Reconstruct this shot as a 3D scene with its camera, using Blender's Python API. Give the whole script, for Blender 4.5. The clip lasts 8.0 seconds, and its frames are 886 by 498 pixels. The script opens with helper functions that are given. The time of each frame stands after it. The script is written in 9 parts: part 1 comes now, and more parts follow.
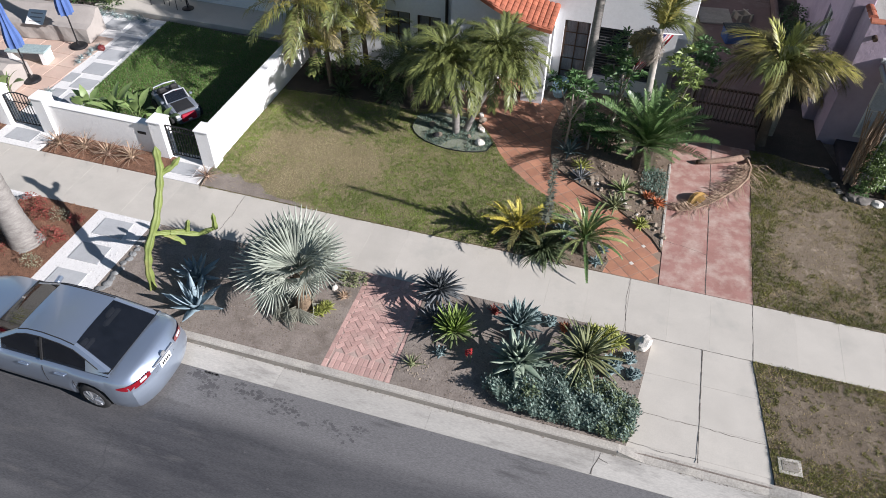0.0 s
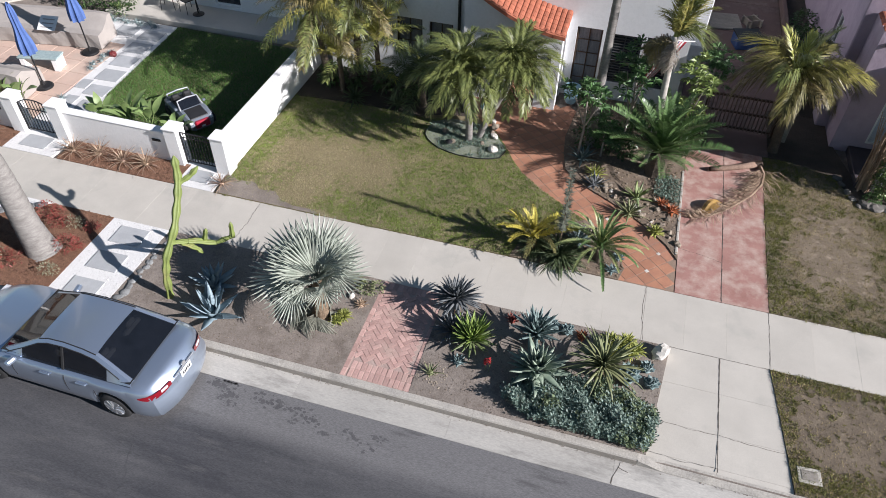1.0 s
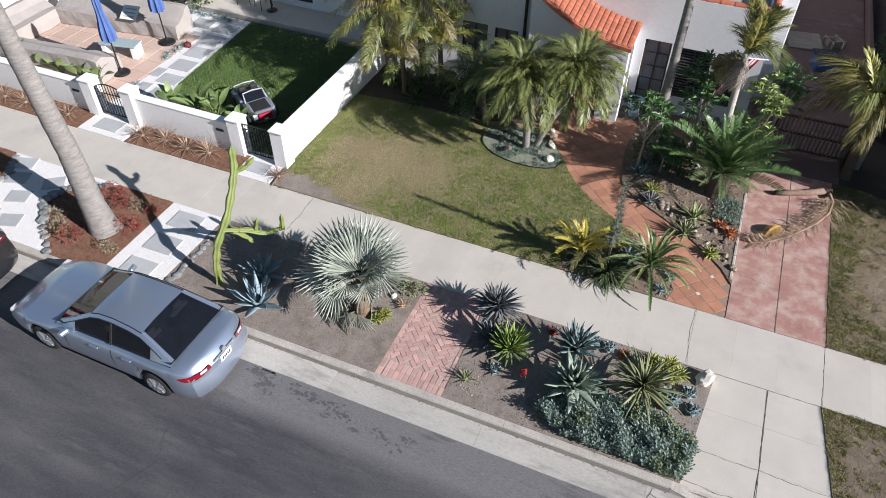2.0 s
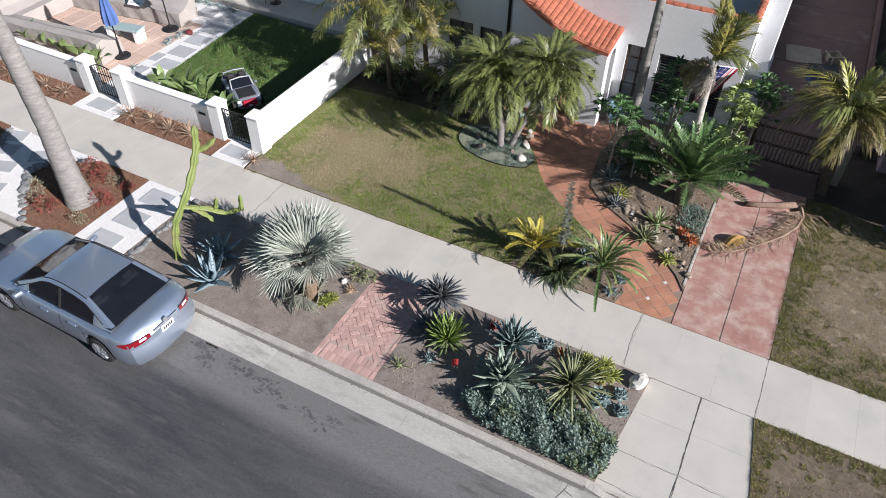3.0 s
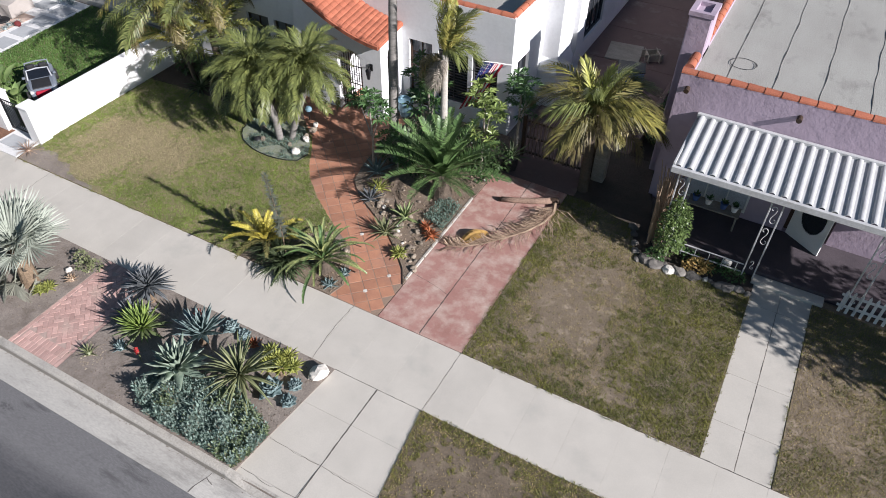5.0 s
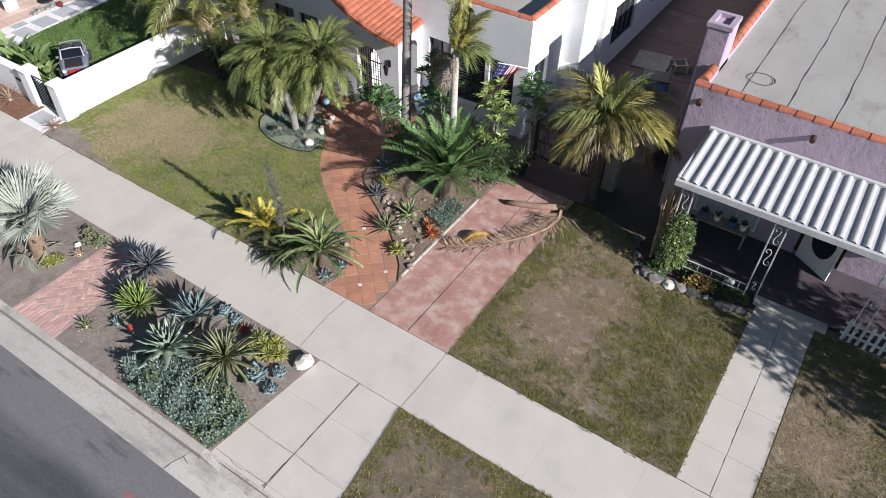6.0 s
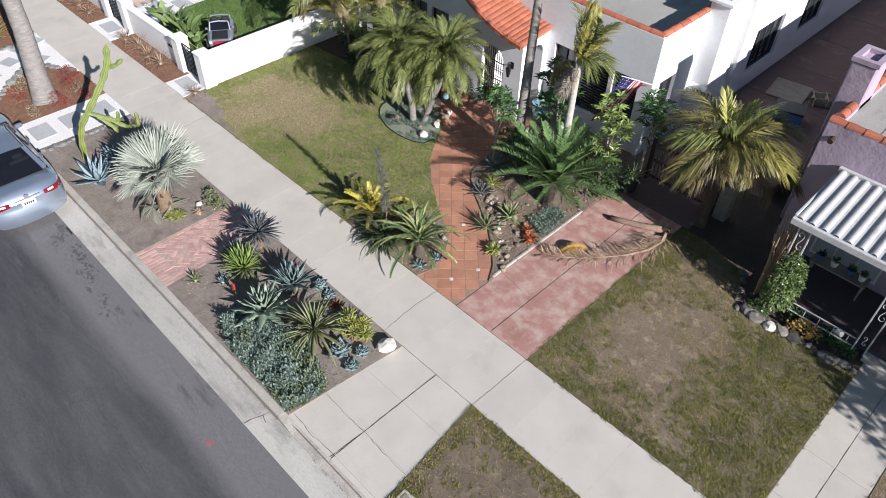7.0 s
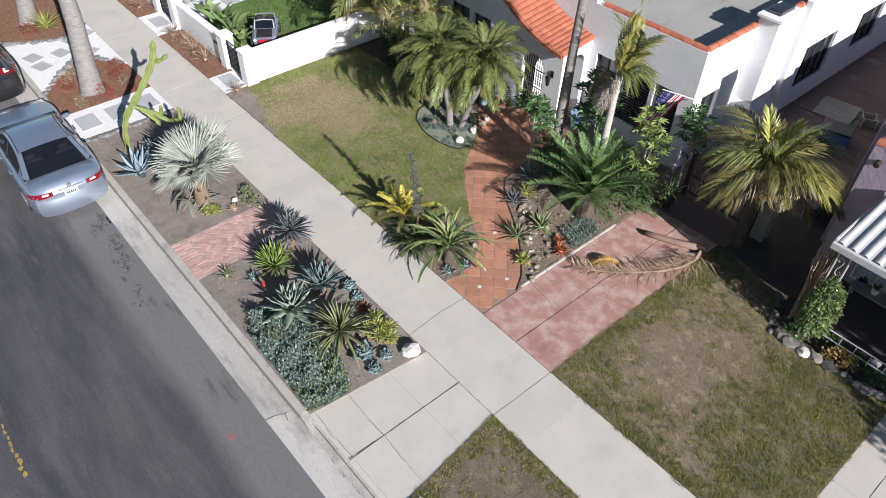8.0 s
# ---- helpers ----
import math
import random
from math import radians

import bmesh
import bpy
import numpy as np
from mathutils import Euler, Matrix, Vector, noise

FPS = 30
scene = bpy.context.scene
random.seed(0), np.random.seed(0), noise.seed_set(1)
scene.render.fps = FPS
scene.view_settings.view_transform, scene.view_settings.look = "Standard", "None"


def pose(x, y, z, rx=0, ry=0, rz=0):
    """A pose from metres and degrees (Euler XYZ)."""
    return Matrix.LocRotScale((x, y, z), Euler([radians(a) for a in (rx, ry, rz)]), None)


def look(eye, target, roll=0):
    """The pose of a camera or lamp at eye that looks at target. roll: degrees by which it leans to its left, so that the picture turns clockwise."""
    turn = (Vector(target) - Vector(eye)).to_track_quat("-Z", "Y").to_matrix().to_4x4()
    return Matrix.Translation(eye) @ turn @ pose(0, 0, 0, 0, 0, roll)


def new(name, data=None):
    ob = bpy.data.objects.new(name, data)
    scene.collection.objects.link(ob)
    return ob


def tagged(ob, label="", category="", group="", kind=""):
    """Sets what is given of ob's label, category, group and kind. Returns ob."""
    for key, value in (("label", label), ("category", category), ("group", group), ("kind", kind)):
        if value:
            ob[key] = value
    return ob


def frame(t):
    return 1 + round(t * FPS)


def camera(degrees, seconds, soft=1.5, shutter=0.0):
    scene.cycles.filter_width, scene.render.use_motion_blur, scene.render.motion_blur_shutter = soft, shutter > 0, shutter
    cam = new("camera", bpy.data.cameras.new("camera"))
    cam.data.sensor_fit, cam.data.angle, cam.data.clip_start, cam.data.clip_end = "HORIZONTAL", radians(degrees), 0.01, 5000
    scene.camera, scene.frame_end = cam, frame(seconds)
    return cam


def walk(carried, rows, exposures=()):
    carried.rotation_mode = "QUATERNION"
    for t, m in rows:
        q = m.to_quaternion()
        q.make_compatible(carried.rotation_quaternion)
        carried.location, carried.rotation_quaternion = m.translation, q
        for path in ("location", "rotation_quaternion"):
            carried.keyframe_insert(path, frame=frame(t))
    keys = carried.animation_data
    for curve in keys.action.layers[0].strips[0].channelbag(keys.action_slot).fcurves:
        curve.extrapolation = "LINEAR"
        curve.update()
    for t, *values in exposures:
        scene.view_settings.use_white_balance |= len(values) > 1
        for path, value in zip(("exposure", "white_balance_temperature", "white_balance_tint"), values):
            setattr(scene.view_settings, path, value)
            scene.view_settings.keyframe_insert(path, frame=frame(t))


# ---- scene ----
cam = camera(64.3, 8.0, 0.92)
PATH = [
    (0, (-1.402, -7.247, 11.195), (-1.793, -5.868, 9.8), 1.2),
    (0.5, (-1.603, -7.238, 11.268), (-1.993, -5.859, 9.873), 1.2),
    (1, (-1.783, -7.259, 11.346), (-2.173, -5.88, 9.951), 1.2),
    (1.5, (-1.913, -7.251, 11.35), (-2.346, -5.884, 9.956), 1.1),
    (1.7, (-1.816, -7.199, 11.341), (-2.298, -5.848, 9.948), 0.8),
    (2.8, (-0.051, -6.764, 11.124), (-0.714, -5.467, 9.754), 0.8),
    (3, (0.38, -6.632, 11.164), (-0.28, -5.335, 9.792), 1.0),
    (3.5, (1.652, -6.26, 11.143), (0.993, -4.964, 9.77), 1.1),
    (4, (3.272, -5.781, 11.111), (2.591, -4.493, 9.741), 1.1),
    (4.5, (4.991, -4.808, 11.14), (4.309, -3.521, 9.769), 1.0),
    (4.7, (5.458, -4.327, 11.193), (4.779, -3.042, 9.819), 1.1),
    (5.8, (6.724, -3.302, 11.204), (6.017, -2.036, 9.827), 1.7),
    (6, (6.81, -3.284, 11.222), (6.031, -2.064, 9.842), 1.7),
    (6.5, (7.016, -3.262, 11.232), (6.082, -2.161, 9.848), 1.6),
    (7, (7.024, -3.227, 11.312), (6.017, -2.195, 9.926), 1.6),
    (7.5, (7.069, -3.132, 11.316), (5.989, -2.174, 9.932), 1.5),
    (8, (7.028, -3.09, 11.367), (5.952, -2.127, 9.983), 1.7),
]
walk(cam, [(t, look(eye, target, roll)) for t, eye, target, roll in PATH])

import collections

# ---- light ----
SUN_EL, SHADOW = 27.0, 170.0          # degrees: height of the sun, way of the shadows from +x
sun_way = Vector((math.cos(radians(SHADOW)) * math.cos(radians(SUN_EL)), math.sin(radians(SHADOW)) * math.cos(radians(SUN_EL)), -math.sin(radians(SUN_EL))))
world = bpy.data.worlds.new("world")
scene.world = world
world.use_nodes = True
sky = world.node_tree.nodes.new("ShaderNodeTexSky")
sky.sky_type = "NISHITA"
sky.sun_disc = False
sky.sun_elevation = radians(SUN_EL)
sky.sun_rotation = radians(90 + (180 - SHADOW))
sky.air_density, sky.dust_density, sky.ozone_density = 1.2, 0.2, 3.0
world.node_tree.links.new(sky.outputs[0], world.node_tree.nodes["Background"].inputs[0])
world.node_tree.nodes["Background"].inputs[1].default_value = 0.044
sun = new("sun", bpy.data.lights.new("sun", "SUN"))
sun.data.energy, sun.data.angle, sun.data.color = 5.0, radians(0.53), (1.0, 0.96, 0.985)
sun.matrix_basis = look((0, 0, 30), Vector((0, 0, 30)) + sun_way)
scene.view_settings.exposure = 0.72


# ---- materials ----
def nodes_of(name):
    m = bpy.data.materials.new(name)
    m.use_nodes = True
    n, l = m.node_tree.nodes, m.node_tree.links
    return m, n, l, n["Principled BSDF"]


def rgb(c):
    return (c[0], c[1], c[2], 1.0)


def mat(name, c1, c2=None, scale=2.0, fine=40.0, rough=0.8, bump=0.25, metal=0.0, vary=0.0, island=0.0, grain=0.25, spec=0.4,
        stain=None, stain_scale=0.5, stain_at=(0.5, 0.7), coat=0.0, thin=0.0, stretch=None, dist=0.02, band=None):
    """Two colours mixed by a coarse noise, fine grain over them, an optional stain; vary: by object, island: by loose piece."""
    m, n, l, p = nodes_of(name)
    c2 = c2 or tuple(v * 0.75 for v in c1)
    geo = n.new("ShaderNodeNewGeometry")
    pos = geo.outputs["Position"]
    if stretch:
        mp = n.new("ShaderNodeMapping")
        mp.inputs["Scale"].default_value = stretch
        l.new(pos, mp.inputs[0])
        pos = mp.outputs[0]

    def noise_at(s, detail=4.0, roughness=0.6):
        t = n.new("ShaderNodeTexNoise")
        t.inputs["Scale"].default_value, t.inputs["Detail"].default_value, t.inputs["Roughness"].default_value = s, detail, roughness
        l.new(pos, t.inputs["Vector"])
        return t

    def mix(kind, fac, a, b):
        x = n.new("ShaderNodeMix")
        x.data_type, x.blend_type = "RGBA", kind
        for sock, v in ((x.inputs[0], fac), (x.inputs[6], a), (x.inputs[7], b)):
            if isinstance(v, bpy.types.NodeSocket):
                l.new(v, sock)
            else:
                sock.default_value = v
        return x.outputs[2]

    def ramp(fac, a, b):
        r = n.new("ShaderNodeMapRange")
        r.inputs[1].default_value, r.inputs[2].default_value = a, b
        l.new(fac, r.inputs[0])
        return r.outputs[0]

    big, small = noise_at(scale), noise_at(fine, 3.0, 0.7)
    col = mix("MIX", ramp(big.outputs[0], 0.3, 0.7), rgb(c1), rgb(c2))
    if stain:
        st = noise_at(stain_scale, 6.0, 0.65)
        col = mix("MIX", ramp(st.outputs[0], *stain_at), col, rgb(stain))
    if band:
        low, high, paint = band
        cut = n.new("ShaderNodeSeparateXYZ")
        l.new(geo.outputs["Position"], cut.inputs[0])
        edge = n.new("ShaderNodeMath")
        edge.operation = "MULTIPLY_ADD"
        l.new(noise_at(0.7, 5.0).outputs[0], edge.inputs[0])
        edge.inputs[1].default_value = 0.4
        l.new(cut.outputs[1], edge.inputs[2])
        col = mix("MIX", ramp(edge.outputs[0], low, high), col, rgb(paint))
        speck = noise_at(3.2, 4.0)
        col = mix("MIX", ramp(speck.outputs[0], 0.6, 0.72), col, rgb(tuple(v * 0.62 for v in paint)))
    if grain:
        g = ramp(small.outputs[0], 0.25, 0.75)
        gm = n.new("ShaderNodeMapRange")
        gm.inputs[3].default_value, gm.inputs[4].default_value = 1 - grain, 1 + grain
        l.new(g, gm.inputs[0])
        cmb = n.new("ShaderNodeCombineColor")
        for k in range(3):
            l.new(gm.outputs[0], cmb.inputs[k])
        col = mix("MULTIPLY", 1.0, col, cmb.outputs[0])
    for amount, source in ((vary, "object"), (island, "island")):
        if amount:
            if source == "object":
                out = n.new("ShaderNodeObjectInfo").outputs["Random"]
            else:
                out = geo.outputs["Random Per Island"]
            r = n.new("ShaderNodeMapRange")
            r.inputs[3].default_value, r.inputs[4].default_value = 1 - amount, 1 + amount
            l.new(out, r.inputs[0])
            cmb = n.new("ShaderNodeCombineColor")
            for k in range(3):
                l.new(r.outputs[0], cmb.inputs[k])
            col = mix("MULTIPLY", 1.0, col, cmb.outputs[0])
    l.new(col, p.inputs["Base Color"])
    p.inputs["Roughness"].default_value, p.inputs["Metallic"].default_value = rough, metal
    p.inputs["Specular IOR Level"].default_value = spec
    p.inputs["Coat Weight"].default_value = coat
    if bump:
        b = n.new("ShaderNodeBump")
        b.inputs["Strength"].default_value, b.inputs["Distance"].default_value = bump, dist
        l.new(small.outputs[0], b.inputs["Height"])
        l.new(b.outputs[0], p.inputs["Normal"])
    if thin:
        tr = n.new("ShaderNodeBsdfTranslucent")
        l.new(col, tr.inputs[0])
        ms = n.new("ShaderNodeMixShader")
        ms.inputs[0].default_value = thin
        l.new(p.outputs[0], ms.inputs[1])
        l.new(tr.outputs[0], ms.inputs[2])
        l.new(ms.outputs[0], n["Material Output"].inputs[0])
    return m


def leaf(name, c1, c2, rough=0.45, island=0.3, thin=0.18):
    c1, c2 = ((r, g, b + 0.14 * max(0.0, g - b)) for r, g, b in (c1, c2))
    return mat(name, c1, c2, scale=4.0, fine=50.0, rough=rough, bump=0.0, grain=0.15, island=island, thin=thin, spec=0.35)


ASPHALT = mat("asphalt", (0.048, 0.049, 0.054), (0.1, 0.099, 0.102), scale=1.5, fine=80, rough=0.9, bump=0.3, grain=0.36,
              stain=(0.042, 0.043, 0.049), stain_scale=0.8, stain_at=(0.48, 0.64), stretch=(0.2, 1.0, 1.0), band=(-1.62, -1.22, (0.15, 0.147, 0.148)))
GUTTER = mat("gutter_concrete", (0.47, 0.45, 0.41), (0.38, 0.365, 0.335), scale=2.2, fine=40, rough=0.9, vary=0.07, bump=0.1, grain=0.16,
             stain=(0.2, 0.19, 0.175), stain_scale=1.6, stain_at=(0.5, 0.68), stretch=(0.3, 1, 1))
KERB = mat("kerb_concrete", (0.45, 0.42, 0.37), (0.34, 0.32, 0.29), scale=2.0, fine=30, rough=0.92, stain=(0.2, 0.19, 0.17), stain_scale=1.6, stain_at=(0.55, 0.75))
WALK = mat("pavement_concrete", (0.515, 0.483, 0.427), (0.455, 0.427, 0.377), scale=1.4, fine=45, rough=0.9, vary=0.025, bump=0.06, grain=0.07,
           stain=(0.39, 0.375, 0.335), stain_scale=0.9, stain_at=(0.55, 0.78))
REDSLAB = mat("red_painted_concrete", (0.385, 0.213, 0.18), (0.295, 0.15, 0.125), scale=1.6, fine=90, rough=0.85, vary=0.04, grain=0.17,
              stain=(0.50, 0.395, 0.335), stain_scale=2.6, stain_at=(0.43, 0.74))
TERRACOTTA = mat("terracotta_tile", (0.44, 0.215, 0.13), (0.36, 0.17, 0.11), scale=4.0, fine=70, rough=0.75, vary=0.14, grain=0.12,
                 stain=(0.34, 0.18, 0.125), stain_scale=1.2, stain_at=(0.5, 0.7))
BRICK = mat("faded_red_brick", (0.49, 0.325, 0.285), (0.435, 0.275, 0.24), scale=6.0, fine=90, rough=0.9, vary=0.18, grain=0.2,
            stain=(0.42, 0.32, 0.27), stain_scale=2.0, stain_at=(0.52, 0.75))
MORTAR = mat("pale_joint_sand", (0.44, 0.335, 0.29), (0.36, 0.265, 0.23), scale=5.0, fine=120, rough=0.95)
# soil colour darkened to imitate the deep shade of palms and porch
SHADESOIL = mat("soil_with_painted_shade", (0.085, 0.068, 0.055), (0.055, 0.045, 0.036), scale=2.0, fine=60, rough=0.95, bump=0.8, grain=0.4, dist=0.05)
GARDENSOIL = mat("brown_garden_soil", (0.225, 0.172, 0.128), (0.15, 0.112, 0.083), scale=2.5, fine=34, rough=0.95, bump=0.45, grain=0.32, dist=0.03, stain=(0.27, 0.225, 0.18), stain_scale=3.0, stain_at=(0.55, 0.7))
SOIL = mat("dry_soil", (0.265, 0.228, 0.197), (0.19, 0.16, 0.136), scale=1.8, fine=34, rough=0.95, bump=0.35, grain=0.28, dist=0.03, stain=(0.155, 0.128, 0.107), stain_scale=2.4, stain_at=(0.5, 0.68))
MULCH = mat("red_bark_mulch", (0.27, 0.145, 0.09), (0.185, 0.097, 0.062), scale=8.0, fine=60, rough=0.95, bump=1.0, grain=0.5, island=0.4, dist=0.05)
LAWN = mat("lawn_soil", (0.24, 0.20, 0.12), (0.19, 0.16, 0.09), scale=1.5, fine=34, rough=0.95, bump=0.4, grain=0.3, dist=0.04)
BARE = mat("bare_lawn_soil", (0.21, 0.166, 0.118), (0.145, 0.113, 0.079), scale=1.3, fine=34, rough=0.95, bump=0.4, grain=0.26, dist=0.03, stain=(0.29, 0.235, 0.175), stain_scale=3.4, stain_at=(0.52, 0.66))
STUCCO_WHITE = mat("white_stucco", (0.85, 0.845, 0.83), (0.81, 0.805, 0.79), scale=0.7, fine=16, rough=0.85, bump=0.2, grain=0.04, dist=0.05)
STUCCO_HOUSE = mat("pale_house_stucco", (0.745, 0.75, 0.755), (0.70, 0.705, 0.715), scale=0.6, fine=12, rough=0.88, bump=0.035, grain=0.05, dist=0.04, stain=(0.64, 0.645, 0.65), stain_scale=1.2, stain_at=(0.55, 0.8))
STUCCO_PURPLE = mat("lilac_stucco", (0.415, 0.335, 0.405), (0.355, 0.285, 0.35), scale=0.8, fine=3.5, rough=0.9, bump=0.2, grain=0.07, dist=0.09,
                    stain=(0.27, 0.22, 0.28), stain_scale=0.8, stain_at=(0.55, 0.8))
ROOFTILE = mat("orange_clay_roof_tile", (0.42, 0.14, 0.08), (0.32, 0.105, 0.06), scale=3.0, fine=40, rough=0.8, vary=0.15, grain=0.2)
ROOFFELT = mat("grey_flat_roof_felt", (0.36, 0.355, 0.325), (0.30, 0.29, 0.265), scale=1.1, fine=40, rough=0.95, grain=0.15, bump=0.4,
               stain=(0.21, 0.20, 0.185), stain_scale=1.3, stain_at=(0.56, 0.72), stretch=(1.0, 0.45, 1.0))
DARKBARK = mat("dark_palm_bark", (0.115, 0.09, 0.068), (0.075, 0.058, 0.044), scale=6, fine=35, rough=0.95, bump=0.6, grain=0.3, dist=0.04)
TRIMBLACK = mat("black_pot_plastic", (0.02, 0.02, 0.021), (0.027, 0.027, 0.028), scale=5, fine=50, rough=0.5, bump=0.05)
DARKWOOD = mat("dark_brown_wood", (0.06, 0.035, 0.022), (0.04, 0.024, 0.016), scale=6, fine=50, rough=0.6)
BLACKMETAL = mat("black_painted_metal", (0.018, 0.018, 0.02), (0.025, 0.025, 0.027), scale=5, fine=80, rough=0.45, bump=0.05, metal=0.3)
WHITEPAINT = mat("white_paint", (0.78, 0.78, 0.77), (0.72, 0.72, 0.70), scale=3, fine=40, rough=0.5, bump=0.05, grain=0.05)
GLASS = mat("dark_window_glass", (0.02, 0.024, 0.03), (0.03, 0.034, 0.04), scale=1, fine=3, rough=0.06, bump=0.0, grain=0.05, spec=0.9)
PALMBARK = mat("grey_palm_bark", (0.27, 0.255, 0.235), (0.165, 0.152, 0.14), scale=5, fine=30, rough=0.95, bump=0.35, grain=0.22, dist=0.03, stretch=(1, 1, 4))
TANBARK = mat("tan_bark", (0.26, 0.19, 0.125), (0.17, 0.12, 0.08), scale=6, fine=35, rough=0.95, bump=0.8, grain=0.3, dist=0.04)
PEBBLE = mat("white_pebbles", (0.76, 0.75, 0.73), (0.66, 0.65, 0.63), scale=30, fine=60, rough=0.85, bump=0.3, grain=0.14, dist=0.03)
PAVER = mat("grey_paver", (0.43, 0.44, 0.445), (0.37, 0.38, 0.385), scale=3, fine=70, rough=0.85, vary=0.06, grain=0.12)
ROCK = mat("pale_rock", (0.33, 0.275, 0.21), (0.17, 0.14, 0.11), scale=5, fine=30, rough=0.9, bump=0.6, vary=0.3, grain=0.25)
WHITEROCK = mat("white_rock", (0.70, 0.67, 0.61), (0.5, 0.465, 0.41), scale=6, fine=30, rough=0.85, bump=0.5, grain=0.15)


# ---- mesh helpers ----
class Mesh:
    """A list of vertices and faces that grows piece by piece."""

    def __init__(self):
        self.v, self.f = [], []

    def add(self, verts, faces):
        k = len(self.v)
        self.v += [tuple(p) for p in verts]
        self.f += [tuple(i + k for i in face) for face in faces]
        return self

    def box(self, x0, x1, y0, y1, z0, z1, b=0.0, m=None):
        """A box with its edges chamfered by b."""
        vs, fs = chamfered(x0, x1, y0, y1, z0, z1, b)
        if m is not None:
            vs = [m @ Vector(p) for p in vs]
        return self.add(vs, fs)

    def tube(self, pts, radii, sides=8, cap=True):
        pts = [Vector(p) for p in pts]
        n = len(pts)
        radii = radii if hasattr(radii, "__len__") else [radii] * n
        verts, faces = [], []
        side = None
        for i, p in enumerate(pts):
            d = (pts[min(i + 1, n - 1)] - pts[max(i - 1, 0)]).normalized()
            if side is None:
                side = d.orthogonal().normalized()
            else:
                side = (side - d * side.dot(d))
                side = side.normalized() if side.length > 1e-6 else d.orthogonal().normalized()
            up = d.cross(side)
            for k in range(sides):
                a = 2 * math.pi * k / sides
                verts.append(p + (side * math.cos(a) + up * math.sin(a)) * radii[i])
        for i in range(n - 1):
            for k in range(sides):
                j = (k + 1) % sides
                faces.append((i * sides + k, i * sides + j, (i + 1) * sides + j, (i + 1) * sides + k))
        if cap:
            faces.append(tuple(range(sides))[::-1])
            faces.append(tuple((n - 1) * sides + k for k in range(sides)))
        return self.add(verts, faces)

    def lathe(self, profile, sides=16, at=(0, 0, 0)):
        verts, faces = [], []
        for r, z in profile:
            for k in range(sides):
                a = 2 * math.pi * k / sides
                verts.append((at[0] + r * math.cos(a), at[1] + r * math.sin(a), at[2] + z))
        for i in range(len(profile) - 1):
            for k in range(sides):
                j = (k + 1) % sides
                faces.append((i * sides + k, i * sides + j, (i + 1) * sides + j, (i + 1) * sides + k))
        faces.append(tuple(range(sides))[::-1])
        faces.append(tuple((len(profile) - 1) * sides + k for k in range(sides)))
        return self.add(verts, faces)

    def slab(self, outline, z0, z1):
        """A flat plate with the outline of a polygon."""
        n = len(outline)
        if sum(a[0] * b[1] - b[0] * a[1] for a, b in zip(outline, outline[1:] + outline[:1])) < 0:
            outline = outline[::-1]
        verts = [(x, y, z0) for x, y in outline] + [(x, y, z1) for x, y in outline]
        faces = [tuple(range(n))[::-1], tuple(range(n, 2 * n))]
        faces += [(i, (i + 1) % n, n + (i + 1) % n, n + i) for i in range(n)]
        return self.add(verts, faces)

    def blade(self, pts, side, widths, fold=0.0, up=Vector((0, 0, 1))):
        """A leaf along pts, with half widths; fold lifts its edges over the middle."""
        side = Vector(side).normalized()
        verts, faces = [], []
        for p, w in zip(pts, widths):
            p = Vector(p)
            lift = up * (w * fold)
            verts += [p - side * w + lift, p, p + side * w + lift]
        for i in range(len(pts) - 1):
            a, b = 3 * i, 3 * i + 3
            faces += [(a, a + 1, b + 1, b), (a + 1, a + 2, b + 2, b + 1)]
        return self.add(verts, faces)

    def weld(self):
        """Joins touching boxes into one shell: shared corners once, inner faces gone."""
        at, index, seen = {}, [], collections.Counter()
        for p in self.v:
            index.append(at.setdefault(tuple(round(c, 4) for c in p), len(at)))
        faces = [tuple(index[i] for i in f) for f in self.f]
        for f in faces:
            seen[frozenset(f)] += 1
        self.v, self.f = list(at), [f for f in faces if seen[frozenset(f)] == 1]
        return self

    def data(self, name):
        me = bpy.data.meshes.new(name)
        me.from_pydata(self.v, [], self.f)
        me.validate()
        me.update()
        return me


